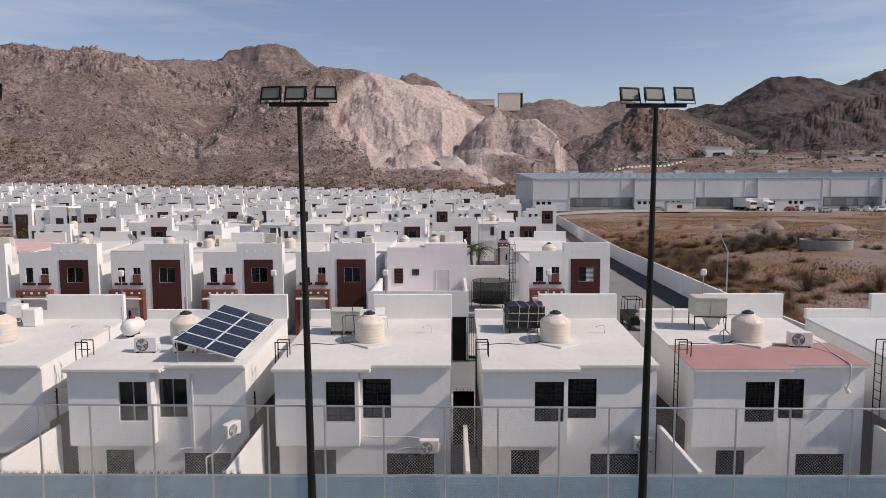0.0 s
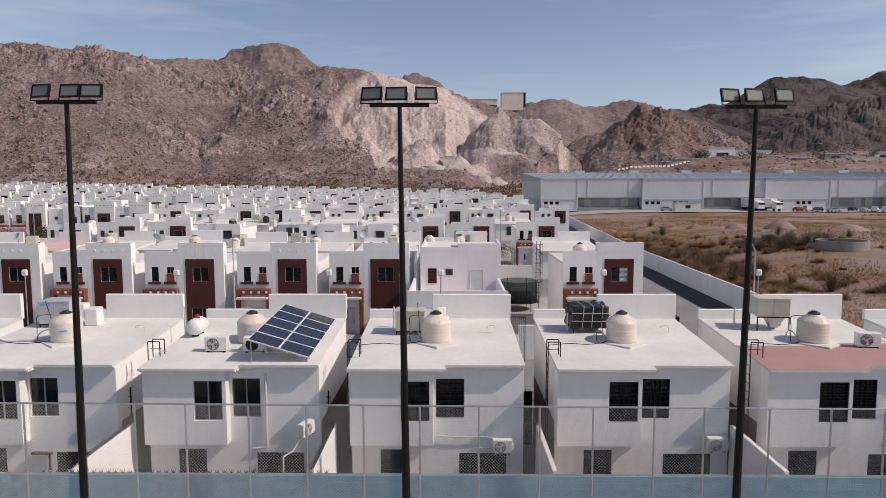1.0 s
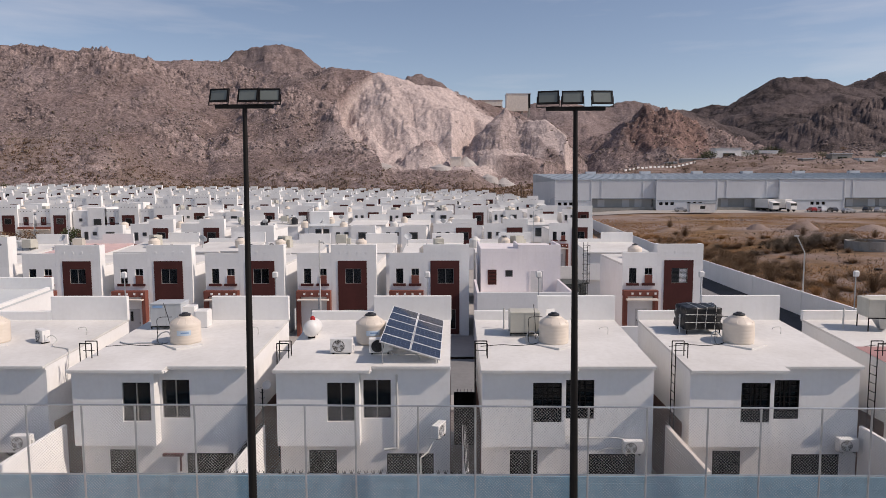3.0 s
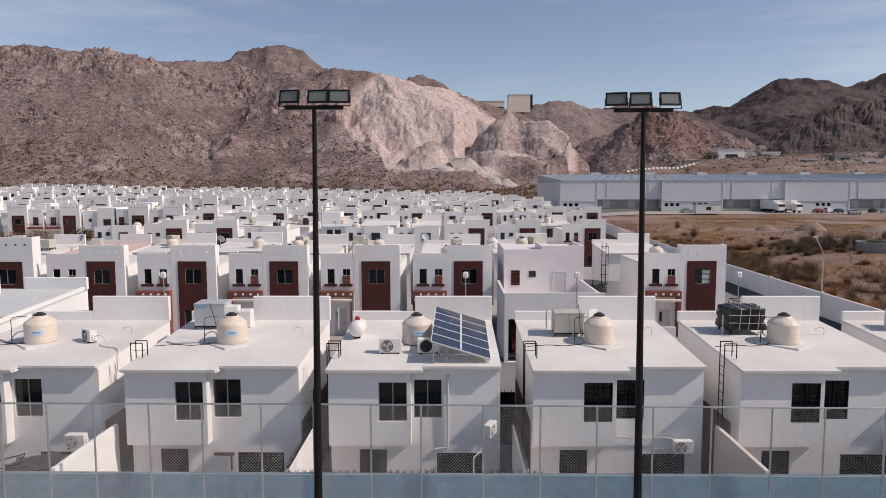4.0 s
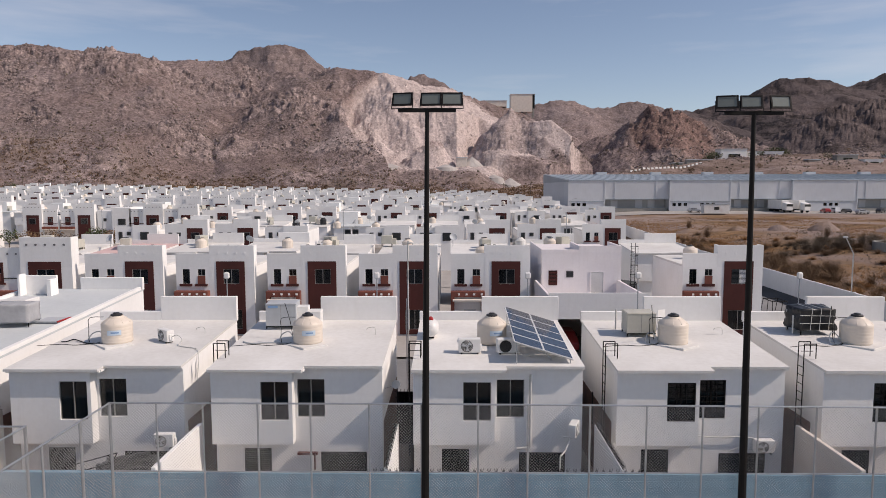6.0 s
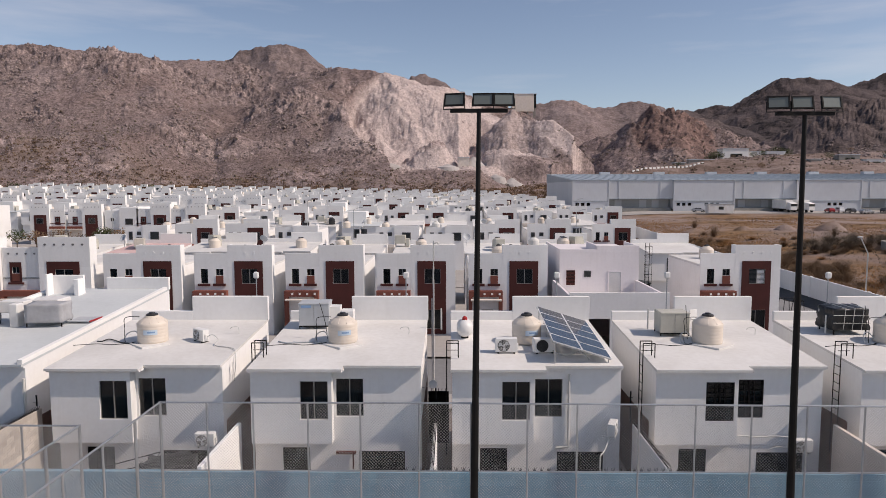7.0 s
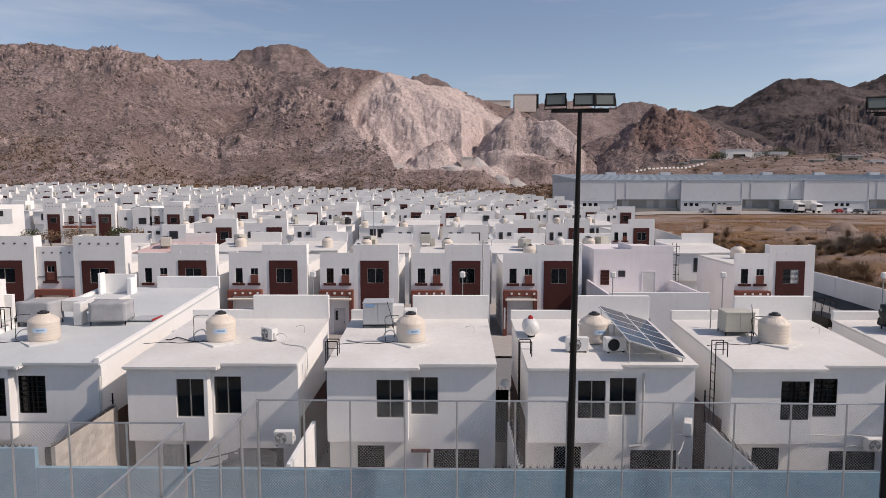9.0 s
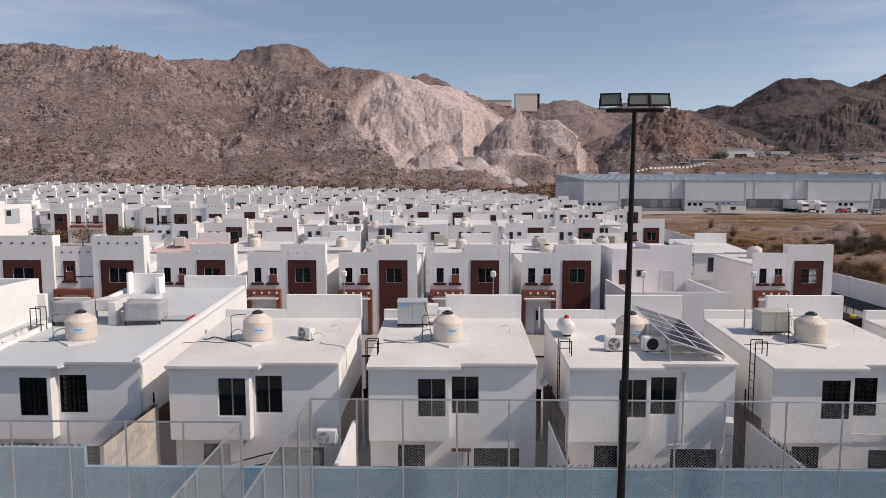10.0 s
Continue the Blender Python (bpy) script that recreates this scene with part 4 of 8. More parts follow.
    if far:
        if not bare:
            part("panel", boxes((-2.9, -0.29 + s, 0.2 if up else 3.3, -0.72, -0.255 + s, 5.83)), BROWN, h, "maroon painted wall panel")
        plain_window(h, -2.35, 4.1, -1.15, 5.23, -0.30 + s)
        if up and not bare:
            part("panel", boxes((-5.2, -0.05, 3.9, -4.3, -0.004, 5.5)), BROWN, h, "narrow maroon window panel")
            plain_window(h, -5.0, 4.5, -4.5, 5.2, -0.06)
            part("ledge", boxes((-6.0, -0.1, 4.1, split, -0.052, 4.22)), BROWN, h, "thin dark ledge")
            part("canopy", boxes((-5.9, -0.9, 2.95, split, -0.51, 3.12)), CREAM, h, "thin cream canopy slab")
        else:
            plain_window(h, -5.5, 4.1, -4.96, 5.23, -0.01)
            plain_window(h, -4.34, 4.72, -3.77, 5.23, -0.01)
        part("beam", boxes((-6.0, -0.5, 3.15, split, 0.0, 3.6)), CREAM if bare else ORANGE, h, "painted beam over the entrance")
        part("entrance", boxes((-5.8, -0.02, 0.0, split - 0.2, -0.004, 3.1)), CREAM, h)
    else:
        panel = part("panel", wall(-2.9, -0.72, 0.2, 5.83, -0.29 + s, -0.254 + s, [(-2.35, 4.1, -1.15, 5.23), (-2.5, 0.6, -1.0, 2.1)]), BROWN, h, "maroon painted wall panel")
        slider_window(h, -2.35, 4.1, -1.15, 5.23, -0.24 + s, ALU, 0, not blinds)
        if blinds:
            for i in range(11):
                part("blind_slat", boxes((-2.3, -0.215 + s, 4.15 + 0.095 * i, -1.2, -0.19 + s, 4.21 + 0.095 * i)), WHITEM, h, "white window blind slat")
        slider_window(h, -2.5, 0.6, -1.0, 2.1, -0.24 + s, ALU)
        if up:
            slider_window(h, -5.36, 4.9, -4.86, 5.38, 0.05, ALU)
            part("panel", wall(-5.5, -4.72, 4.2, 5.75, -0.045, -0.003, [(-5.36, 4.3, -4.86, 5.38)]), BROWN, h, "narrow maroon window panel")
            part("apron", boxes((-5.355, -0.035, 4.305, -4.865, -0.003, 4.89)), ORANGE, h, "terracotta panel under the small window")
            part("ledge", boxes((-5.62, -0.12, 4.05, -4.6, -0.003, 4.195)), BROWN, h, "maroon window ledge")
            part("ledge", boxes((-5.98, -0.04, 4.5, -5.51, -0.003, 4.56), (-4.71, -0.04, 4.5, split, -0.003, 4.56)), BLACKM, h, "thin dark ledge line")
        else:
            slider_window(h, -5.5, 4.1, -4.96, 5.23, 0.05, BLACKM)
            slider_window(h, -4.34, 4.72, -3.77, 5.23, 0.05, ALU)
            part("apron", boxes((-4.34, -0.04, 4.1, -3.77, -0.003, 4.72)), ORANGE, h, "terracotta panel under the small window")
            part("ledge", boxes((-5.72, -0.14, 3.92, -4.78, -0.003, 4.1)), BROWN, h, "dark window ledge")
            part("ledge", boxes((-4.55, -0.14, 3.92, -3.6, -0.003, 4.1)), BROWN, h, "dark window ledge")
        beam = part("beam", boxes((-6.0, -0.55, 3.17, split, -0.003, 3.6), (-6.0, -0.55, 0.0, -5.72, -0.15, 3.17), (split - 0.28, -0.55, 0.0, split, -0.254 + s, 3.17)), ORANGE, h, "terracotta entrance surround", 0.01)
        for i in range(0 if up else 4):
            x = -5.45 + 0.57 * i
            part("block", boxes((x, -0.59, 3.31, x + 0.15, -0.552, 3.46)), WHITE, beam, "small white square ornament")
        part("canopy", boxes((-5.85, -0.95, 2.9, split - 0.1, -0.556, 3.02)), CREAM, h, "thin cream canopy slab", 0.01)
        d = part("door", boxes((-5.0, 0.05, 0.02, -4.1, 0.1, 2.13)), DOOR, h, "pale grey panelled front door", 0.005)
        part("pane", boxes((-4.86, 0.035, 1.2, -4.68, 0.046, 1.95)), GLASS, d)
        part("door_handle", boxes((-4.2, 0.0, 1.0, -4.16, 0.046, 1.12)), BLACKM, d)
    return h


back_house((21, 0, 0), "white two-storey terrace house with grey roof coating", GREYROOF, "grille")
back_house((14, 0, 0), "white two-storey terrace house with partly red roof", ROOF, "dense")
back_house((7, 0, 0), "white two-storey terrace house with barred rear windows", ROOF, "grille")
back_house((0, 0, 0), "white two-storey terrace house with barred rear windows", ROOF, "grille")
back_house((-7, 0, 0), "white two-storey terrace house with solar panels on its roof", ROOF, "slider")
back_house((-14, 0, 0), "white two-storey terrace house with sliding rear windows", ROOF, "slider")
back_house((-21, 0, 0), "white two-storey terrace house with sliding rear windows", ROOF, "slider")
back_house((-28, 0, 0), "white terrace house with a long pale grey roof", GREYROOF, "grille", front=12.0)
high = back_house((-35, 0, 0), "white two-storey terrace house with grey roof coating", GREYROOF, "grille")
part("parapet", boxes((-3.9, 5.72, 5.4, 1.75, 5.92, 7.25), (1.55, 3.2, 5.3, 1.75, 5.72, 7.25)), WHITE, high, "high white screen wall on the roof", 0.015)
back_house((-42, 0, 0), "white two-storey terrace house with sliding rear windows", ROOF, "slider")

# the second row, across the street
front_house((13.96, 27.15, -0.1), "white house with maroon panel and terracotta entrance beside side road", blinds=True)
front_house((3.3, 27.15, -0.1), "plain pale pink two-storey house with shuttered window", plain=True)
model_near = model = front_house((-3.6, 27.15, -0.1), "white two-storey house with maroon panel and terracotta entrance")
for i in range(1, 5):
    copy_thing(model, pose(-3.6 - 7 * i, 27.15, -0.1))
model = front_house((-38.45, 27.15, -0.1), "tall white house with maroon panel and dark drain spouts", up=0.65)
model.matrix_basis = pose(-38.45, 27.15, -0.1) @ Matrix.Diagonal((1.16, 1, 1, 1))
for i in range(1, 5):
    copy_thing(model, pose(-38.45 - 7 * i, 27.15, -0.1) @ Matrix.Diagonal((1.16, 1, 1, 1)))

# ---------------------------------------------------------------- water tanks for the roofs
def water_tank(at, lid_up=0.0, group="beige roof water tanks", label="beige ribbed plastic water tank on a flat roof"):
    t = thing("water_tank", label, "water tank", group, at=at)
    prof = [(0.53, 0.0), (0.555, 0.02), (0.565, 0.08)]
    for i in range(5):
        z = 0.12 + 0.15 * i
        prof += [(0.565, z), (0.5625, z + 0.012), (0.5625, z + 0.02), (0.565, z + 0.032)]
    prof += [(0.568, 0.86), (0.55, 0.90), (0.46, 1.0), (0.34, 1.10), (0.26, 1.14), (0.25, 1.20)]
    part("body", lathe([(r, z * 0.86) for r, z in prof], 32), TANKP, t, "ribbed beige tank body", smooth=True)
    bm = bmesh.new()
    tube(bm, (0.535, 0, 0.785), (0.30, 0, 0.965), 0.022, 5, 0.014)
    rib = part("rib", bm, TANKP, t)
    for i in range(1, 10):
        one = new("rib", rib.data)
        one.parent, one.matrix_basis = t, pose(0, 0, 0, 0, 0, 36 * i)
    part("lid", lathe([(0.21, 1.02), (0.215, 1.03), (0.215, 1.08), (0.19, 1.10), (0.12, 1.11), (0.11, 1.15), (0.03, 1.16)], 18), BLACKP, t, "dark screw lid")
    return t


tank_model = water_tank((-1.0, 2.6, roof_z(2.5)))


def far_tank(at):
    t = thing("water_tank", "beige plastic water tank on a distant roof", "water tank", "beige roof water tanks", at=at)
    part("body", lathe([(0.55, 0), (0.56, 0.76), (0.40, 0.92), (0.26, 1.0), (0.25, 1.05)], 20), TANKP, t)
    part("lid", lathe([(0.27, 1.05), (0.28, 1.1)], 12), BLACKP, t)
    return t


for i, x in enumerate((13.96, -3.6, -10.6, -17.6, -24.6, -31.6, -38.55, -45.55, -52.55)):
    copy_thing(tank_model, pose(x - 3.9 + 0.5 * (i % 3), 27.15 + 4.4 + 0.3 * (i % 2), -0.1 + 5.56, 0, 0, 50 * i))
copy_thing(tank_model, pose(-3.6 - 2.4, 31.8, 5.46, 0, 0, 20))

# ---------------------------------------------------------------- the far rows, by copying
rng = random.Random(11)
PERIOD = 41.2  # from one street to the next
copy_thing(model_near, pose(14.5, 68.4, float(ground_z(14.5, 70.0))))
back_house((12.0, 41.2, -0.1), "white two-storey house with a caged ladder beside the lane", ROOF, far=True, group="far white houses")
back_model = back_house((1.25, 41.2, -0.1), "white two-storey house seen from behind, far row", far=True, group="far white houses")
front_model = front_house((5.55, 68.4, float(ground_z(5.5, 70.0))), "white house with maroon panel, far row", far=True, group="far white houses")
tall_model = front_house((-59.05, 105.3, 0.3), "tall white house with maroon panel, far row", far=True, group="far white houses", up=0.9)
tall_model.matrix_basis = tall_model.matrix_basis @ Matrix.Diagonal((1.13, 1, 1, 1))
bare_model = front_house((-8.45, 68.4, float(ground_z(-8, 70.0))), "plain white two-storey house, far row", far=True, group="far white houses", bare=True, up=0.2)
back_house((-40.75, 41.2, -0.1), "pale house with a faded pink roof, far row", REDPALE, far=True, group="far white houses")
room_model = back_house((-24.5, 82.4, float(ground_z(-24, 85.0))), "white house with an added roof room, far row", GREYROOF, far=True, group="far white houses", room=True)
far_tank_model = far_tank((0.4, 43.6, -0.1 + roof_z(2.4)))


def distant_back(at):
    """A house of the last rows from behind: walls, sloping roof, stepped parapet, one barred window."""
    h = thing("house", "small white flat-roofed house in a distant row", "house", "distant white houses", at=at)
    part("wall", mass([(-3.85, 0.0), (2.05, 0.0), (2.05, 5.9), (-3.85, 5.9)], -2.0, lambda x, y: roof_z(y) - 0.086), WHITE, h)
    bm = boxes((-3.9, -0.4, 0, 2.08, 5.92, 0))
    for i, v in enumerate(bm.verts):
        v.co.z = roof_z(v.co.y) - (0.085 if i < 4 else 0.0)
    part("roof", bm, ROOF, h)
    part("parapet", boxes((-1.22, 5.74, 5.4, 2.1, 5.94, 6.57)), WHITE, h)
    part("parapet", boxes((-3.92, 5.74, 5.4, -1.22, 5.94, 5.92)), WHITE, h)
    part("window", boxes((-2.1, -0.03, 3.2, -0.1, 0.02, 4.6)), GLASS, h, "dark windows")
    return h


def distant_front(at, panel_mat, up):
    h = thing("house", "small white house with a stepped parapet in a distant row", "house", "distant white houses", at=at)
    part("wall", mass([(-6.0, 0.0), (0, 0), (0, 7.5), (-6.0, 7.5)], -2.0, 5.5), WHITE, h)
    part("parapet", boxes((-3.43, -0.05, 5.5, 0.0, 0.75, 7.05 + up)), WHITE, h)
    part("parapet", boxes((-6.0, -0.02, 5.5, -3.43, 0.16, 6.42 + up)), WHITE, h)
    if panel_mat:
        part("panel", boxes((-2.9, -0.09, 3.2, -0.72, -0.052, 5.83)), panel_mat, h, "maroon painted wall panel")
    part("window", boxes((-2.35, -0.12, 4.1, -1.15, -0.092 if panel_mat else -0.002, 5.23)), GLASS, h)
    part("window", boxes((-5.4, -0.03, 4.2, -4.9, -0.002, 5.23)), GLASS, h)
    return h


y0 = 27.15 + 3 * PERIOD
d_back = distant_back((14.4, 3 * PERIOD, float(ground_z(14.4, 3 * PERIOD + 3))))
d_front = distant_front((17.5, y0, float(ground_z(17.5, y0 + 3))), BROWN, 0.0)
d_bare = distant_front((10.5, y0, float(ground_z(10.5, y0 + 3))), None, -0.4)
BLACKTANK = paint("black_tank_plastic", (0.03, 0.03, 0.033), None, 0.5, 2.0, 9.0, 0.0)
WHITETANK = paint("white_tank_plastic", (0.72, 0.70, 0.66), None, 0.5, 2.0, 9.0, 0.0)


def small_tank(at, mat, label):
    t = thing("water_tank", label, "water tank", "far roof water tanks", at=at)
    part("body", lathe([(0.55, 0), (0.56, 0.76), (0.40, 0.92), (0.26, 1.0), (0.25, 1.08)], 14), mat, t)
    return t


def roof_dish(at, turn):
    d = thing("satellite_dish", "grey satellite dish on a distant roof", "satellite dish", "far satellite dishes", at=at, turn=turn)
    bowl = lathe([(0.02, 0.0), (0.2, 0.03), (0.36, 0.1), (0.42, 0.16), (0.40, 0.17), (0.2, 0.05), (0.02, 0.02)], 16)
    bmesh.ops.rotate(bowl, verts=bowl.verts[:], cent=(0, 0, 0), matrix=Matrix.Rotation(radians(55), 3, "X"))
    bmesh.ops.translate(bowl, verts=bowl.verts[:], vec=(0, 0, 0.9))
    part("bowl", bowl, GREYM, d)
    part("mast", tubes(0.03, ((0, 0.02, 0), (0, 0.02, 0.95))), GALV, d)
    return d


def far_cooler(at, turn):
    c = thing("evaporative_cooler", "pale evaporative cooler on a distant roof", "air cooler", "far roof coolers", at=at, turn=turn)
    part("case", boxes((-0.55, -0.45, 0.3, 0.55, 0.45, 1.15), (0.55, -0.25, 0.0, 0.95, 0.25, 0.8)), BEIGEM, c, "", 0.02)
    part("stand", boxes((-0.52, -0.42, 0, -0.48, -0.38, 0.3), (0.48, -0.42, 0, 0.52, -0.38, 0.3), (-0.52, 0.38, 0, -0.48, 0.42, 0.3), (0.48, 0.38, 0, 0.52, 0.42, 0.3)), BLACKM, c)
    return c


def far_condenser(at, turn):
    c = thing("condenser", "white air-conditioner condenser on a distant roof", "air conditioner", "far roof condensers", at=at, turn=turn)
    part("case", boxes((-0.42, -0.16, 0.06, 0.42, 0.16, 0.66)), WHITEM, c, "", 0.015)
    bm = bmesh.new()
    tube(bm, (-0.08, -0.172, 0.36), (-0.08, -0.162, 0.36), 0.24, 16)
    part("fan", bm, FANGREY, c, "round grey fan opening")
    return c


roof_at = float(ground_z(-40, 85.0))
clutter = [small_tank((-2.6, 43.9, -0.1 + roof_z(2.7)), WHITETANK, "white plastic water tank on a distant roof"),
           small_tank((-30.6, 84.8, roof_at + roof_z(2.4)), BLACKTANK, "black plastic water tank on a distant roof"),
           roof_dish((-9.4, 44.9, -0.1 + roof_z(3.7)), 20), far_cooler((-16.2, 45.0, -0.1 + roof_z(3.8)), 0),
           far_condenser((-22.8, 43.0, -0.1 + roof_z(1.8)), 10), roof_dish((-44.5, 44.2, -0.1 + roof_z(3.0)), -30), far_cooler((-51.5, 45.0, -0.1 + roof_z(3.8)), 15)]


def far_row(models, y, x_right, x_left, back, taken=(), lift=0.0, jog=0.25):
    """Houses seven metres apart from x_right leftwards, with tanks and machines on their roofs."""
    x = x_right
    while x > x_left:
        z = float(ground_z(x, y + 3)) + rng.uniform(-0.08, 0.08) + lift
        if not any(abs(x - other) < 1 for other in taken) and rng.random() > 0.03:
            model = models[0] if rng.random() < 0.6 else rng.choice(models[1:])
            copy_thing(model, pose(x, y + rng.uniform(-jog, jog), z + rng.uniform(-0.06, 0.1)))
        top = (lambda d: z + roof_z(d) - 0.02) if back else (lambda d: z + 5.5)
        if rng.random() < 0.85:
            d = rng.uniform(2.0, 3.4) if back else rng.uniform(2.5, 6.0)
            copy_thing(far_tank_model if rng.random() < 0.75 else clutter[rng.random() < 0.25], pose(x + (rng.uniform(-2.6, 0.8) if back else rng.uniform(-5.0, -1.0)), y + d, top(d)))
        for _ in range(2):
            if rng.random() < 0.4:
                d = rng.uniform(1.2, 4.6) if back else rng.uniform(2.0, 6.5)
                copy_thing(rng.choice(clutter[2:]), pose(x + (rng.uniform(-3.2, 1.4) if back else rng.uniform(-5.3, -0.7)), y + d, top(d), 0, 0, rng.uniform(0, 360)))
        x -= 7.0


PHASE = {1: (1.25, 5.55), 2: (10.45, 23.15), 3: (14.4, 17.5), 4: (20.0, 23.1), 5: (17.2, 19.0), 6: (15.0, 22.0), 7: (12.0, 14.0)}
for k in range(1, 8):
    yb, yf = PERIOD * k, 27.15 + PERIOD * k + (0.1 if k == 1 else 0)
    left_b, left_f = -16 - 0.69 * (yb + 30), -16 - 0.69 * (yf + 30)
    if k == 7:
        left_f = left_b = -225
    backs = (back_model, back_model) if k < 3 else (d_back, back_model, d_back, room_model)
    fronts = (front_model, front_model, bare_model) if k < 3 else (d_front, d_bare, d_bare, front_model)
    far_row(backs, yb, PHASE[k][0], max(left_b, -54.0 if k < 3 else -999), True, {1: (1.25, -40.75), 2: (-24.5,), 3: (14.4,)}.get(k, ()))
    far_row(fronts, yf, PHASE[k][1], max(left_f, -55.0 if k < 3 else -999), False, {1: (5.55, -8.45), 3: (17.5, 10.5)}.get(k, ()))
copy_thing(tall_model, pose(-65.9, 105.3, 0.3))
copy_thing(tall_model, pose(-79.4, 105.3, 0.3))
copy_thing(tall_model, pose(-93.6, 105.3, 0.3) @ Matrix.Diagonal((-1, 1, 1, 1)))
plain_house = thing("house", "plain white house with one barred window, far row", "house", "far white houses", at=(-72.3, 105.3, 0.0))
part("wall", boxes((-3.8, 0, -1, 0, 7.5, 7.6)), WHITE, plain_house, "", 0.02)
part("low_wall", boxes((-6.8, 0.3, -1, -3.82, 7.5, 7.0)), WHITE, plain_house)
plain_window(plain_house, -2.6, 4.2, -1.1, 5.4, -0.02)
plain_window(plain_house, -5.6, 4.9, -5.0, 5.5, 0.28)
part("porch", boxes((-6.6, -0.9, 2.9, -3.9, 0.28, 3.1)), BROWN, plain_house, "maroon porch slab")
far_row((tall_model, front_model, bare_model), 146.0, -60.0, -150, False, (), 0.4)
far_row((back_model, d_back, room_model), 118.5, -58.0, -130, True, (), 0.4)
side_house = thing("house", "big plain white two-storey house with a recessed window", "house", "far white houses", at=(-94.0, 80.0, -0.4))
part("side_wall", mass([(-9, 0), (0, 0), (0, 20), (-9, 20)], -1.0, 8.6), WHITE, side_house)
# flat panel on the wall; its grey stands for the shade of a recess
part("recess", boxes((0.004, 12.5, 5.2, 0.05, 16.5, 7.9)), GREYM, side_house, "flat grey panel standing for a shaded balcony recess")
part("window", boxes((0.052, 12.9, 6.6, 0.07, 14.1, 7.6)), GLASS, side_house)
part("parapet", boxes((-9.0, -0.02, 8.6, 0.02, 0.2, 9.0)), WHITE, side_house)

# ---------------------------------------------------------------- boundary walls and yards
wall_low = tagged(mesh_object("wall_teal", boxes((-25.94, -3.85, 0, 40, -3.68, 2.915)), TEAL, 0.01), "worn teal painted block boundary wall", "wall", kind="structure")
wall_high = tagged(mesh_object("wall_teal_high", boxes((-70, -3.85, 0, -25.945, -3.68, 3.515)), TEAL, 0.01), "higher stretch of worn teal painted block wall", "wall", kind="structure")

# ---------------------------------------------------------------- floodlight masts
def floodlight_mast(at, tilt, lean, top, spread):
    m = thing("floodlight_mast", "tall black steel mast with three square floodlights", "floodlight", "court floodlight masts", at=at)
    bm = bmesh.new()
    tube(bm, (lean, 0, 0), (0, 0, top), 0.125, 14, 0.055)
    part("pole", bm, BLACKM, m, "tapered black steel pole", smooth=False)
    part("base_plate", boxes((lean - 0.2, -0.2, 0, lean + 0.2, 0.2, 0.03)), BLACKM, m)
    part("crossbar", boxes((-0.75, -0.05, top - 0.05, 0.75, 0.05, top + 0.05)), BLACKM, m, "steel crossbar", 0.008)
    for x, a in zip(spread, tilt):
        bm = boxes((-0.27, -0.06, 0.0, 0.27, 0.0, 0.035), (-0.27, -0.06, 0.305, 0.27, 0.0, 0.34), (-0.27, -0.06, 0.035, -0.235, 0.0, 0.305), (0.235, -0.06, 0.035, 0.27, 0.0, 0.305), (-0.25, 0.0, 0.02, 0.25, 0.03, 0.32))
        lamp = part("floodlight", bm, BLACKM, m, "square floodlight in a black frame")
        lamp.matrix_basis = pose(x, -0.02, top + 0.11, -14, 0, a)
        part("lamp_glass", boxes((-0.233, -0.045, 0.037, 0.233, -0.02, 0.303)), LENS, lamp, "grey frosted lamp glass")
        part("bracket", boxes((-0.29, -0.035, -0.07, -0.272, -0.015, 0.2), (0.272, -0.035, -0.07, 0.29, -0.015, 0.2), (-0.29, -0.035, -0.09, 0.29, -0.015, -0.07)), BLACKM, lamp)
    return m


floodlight_mast((7.2, -5.12, 0), (18, 16, 14), -0.12, 13.10, (-0.655, -0.05, 0.69))
floodlight_mast((-1.72, -5.12, 0), (-14, -6, 5), 0.13, 13.17, (-0.70, -0.08, 0.67))
floodlight_mast((-10.15, -5.12, 0), (-14, -8, 3), -0.12, 13.27, (-0.64, 0.10, 0.65))

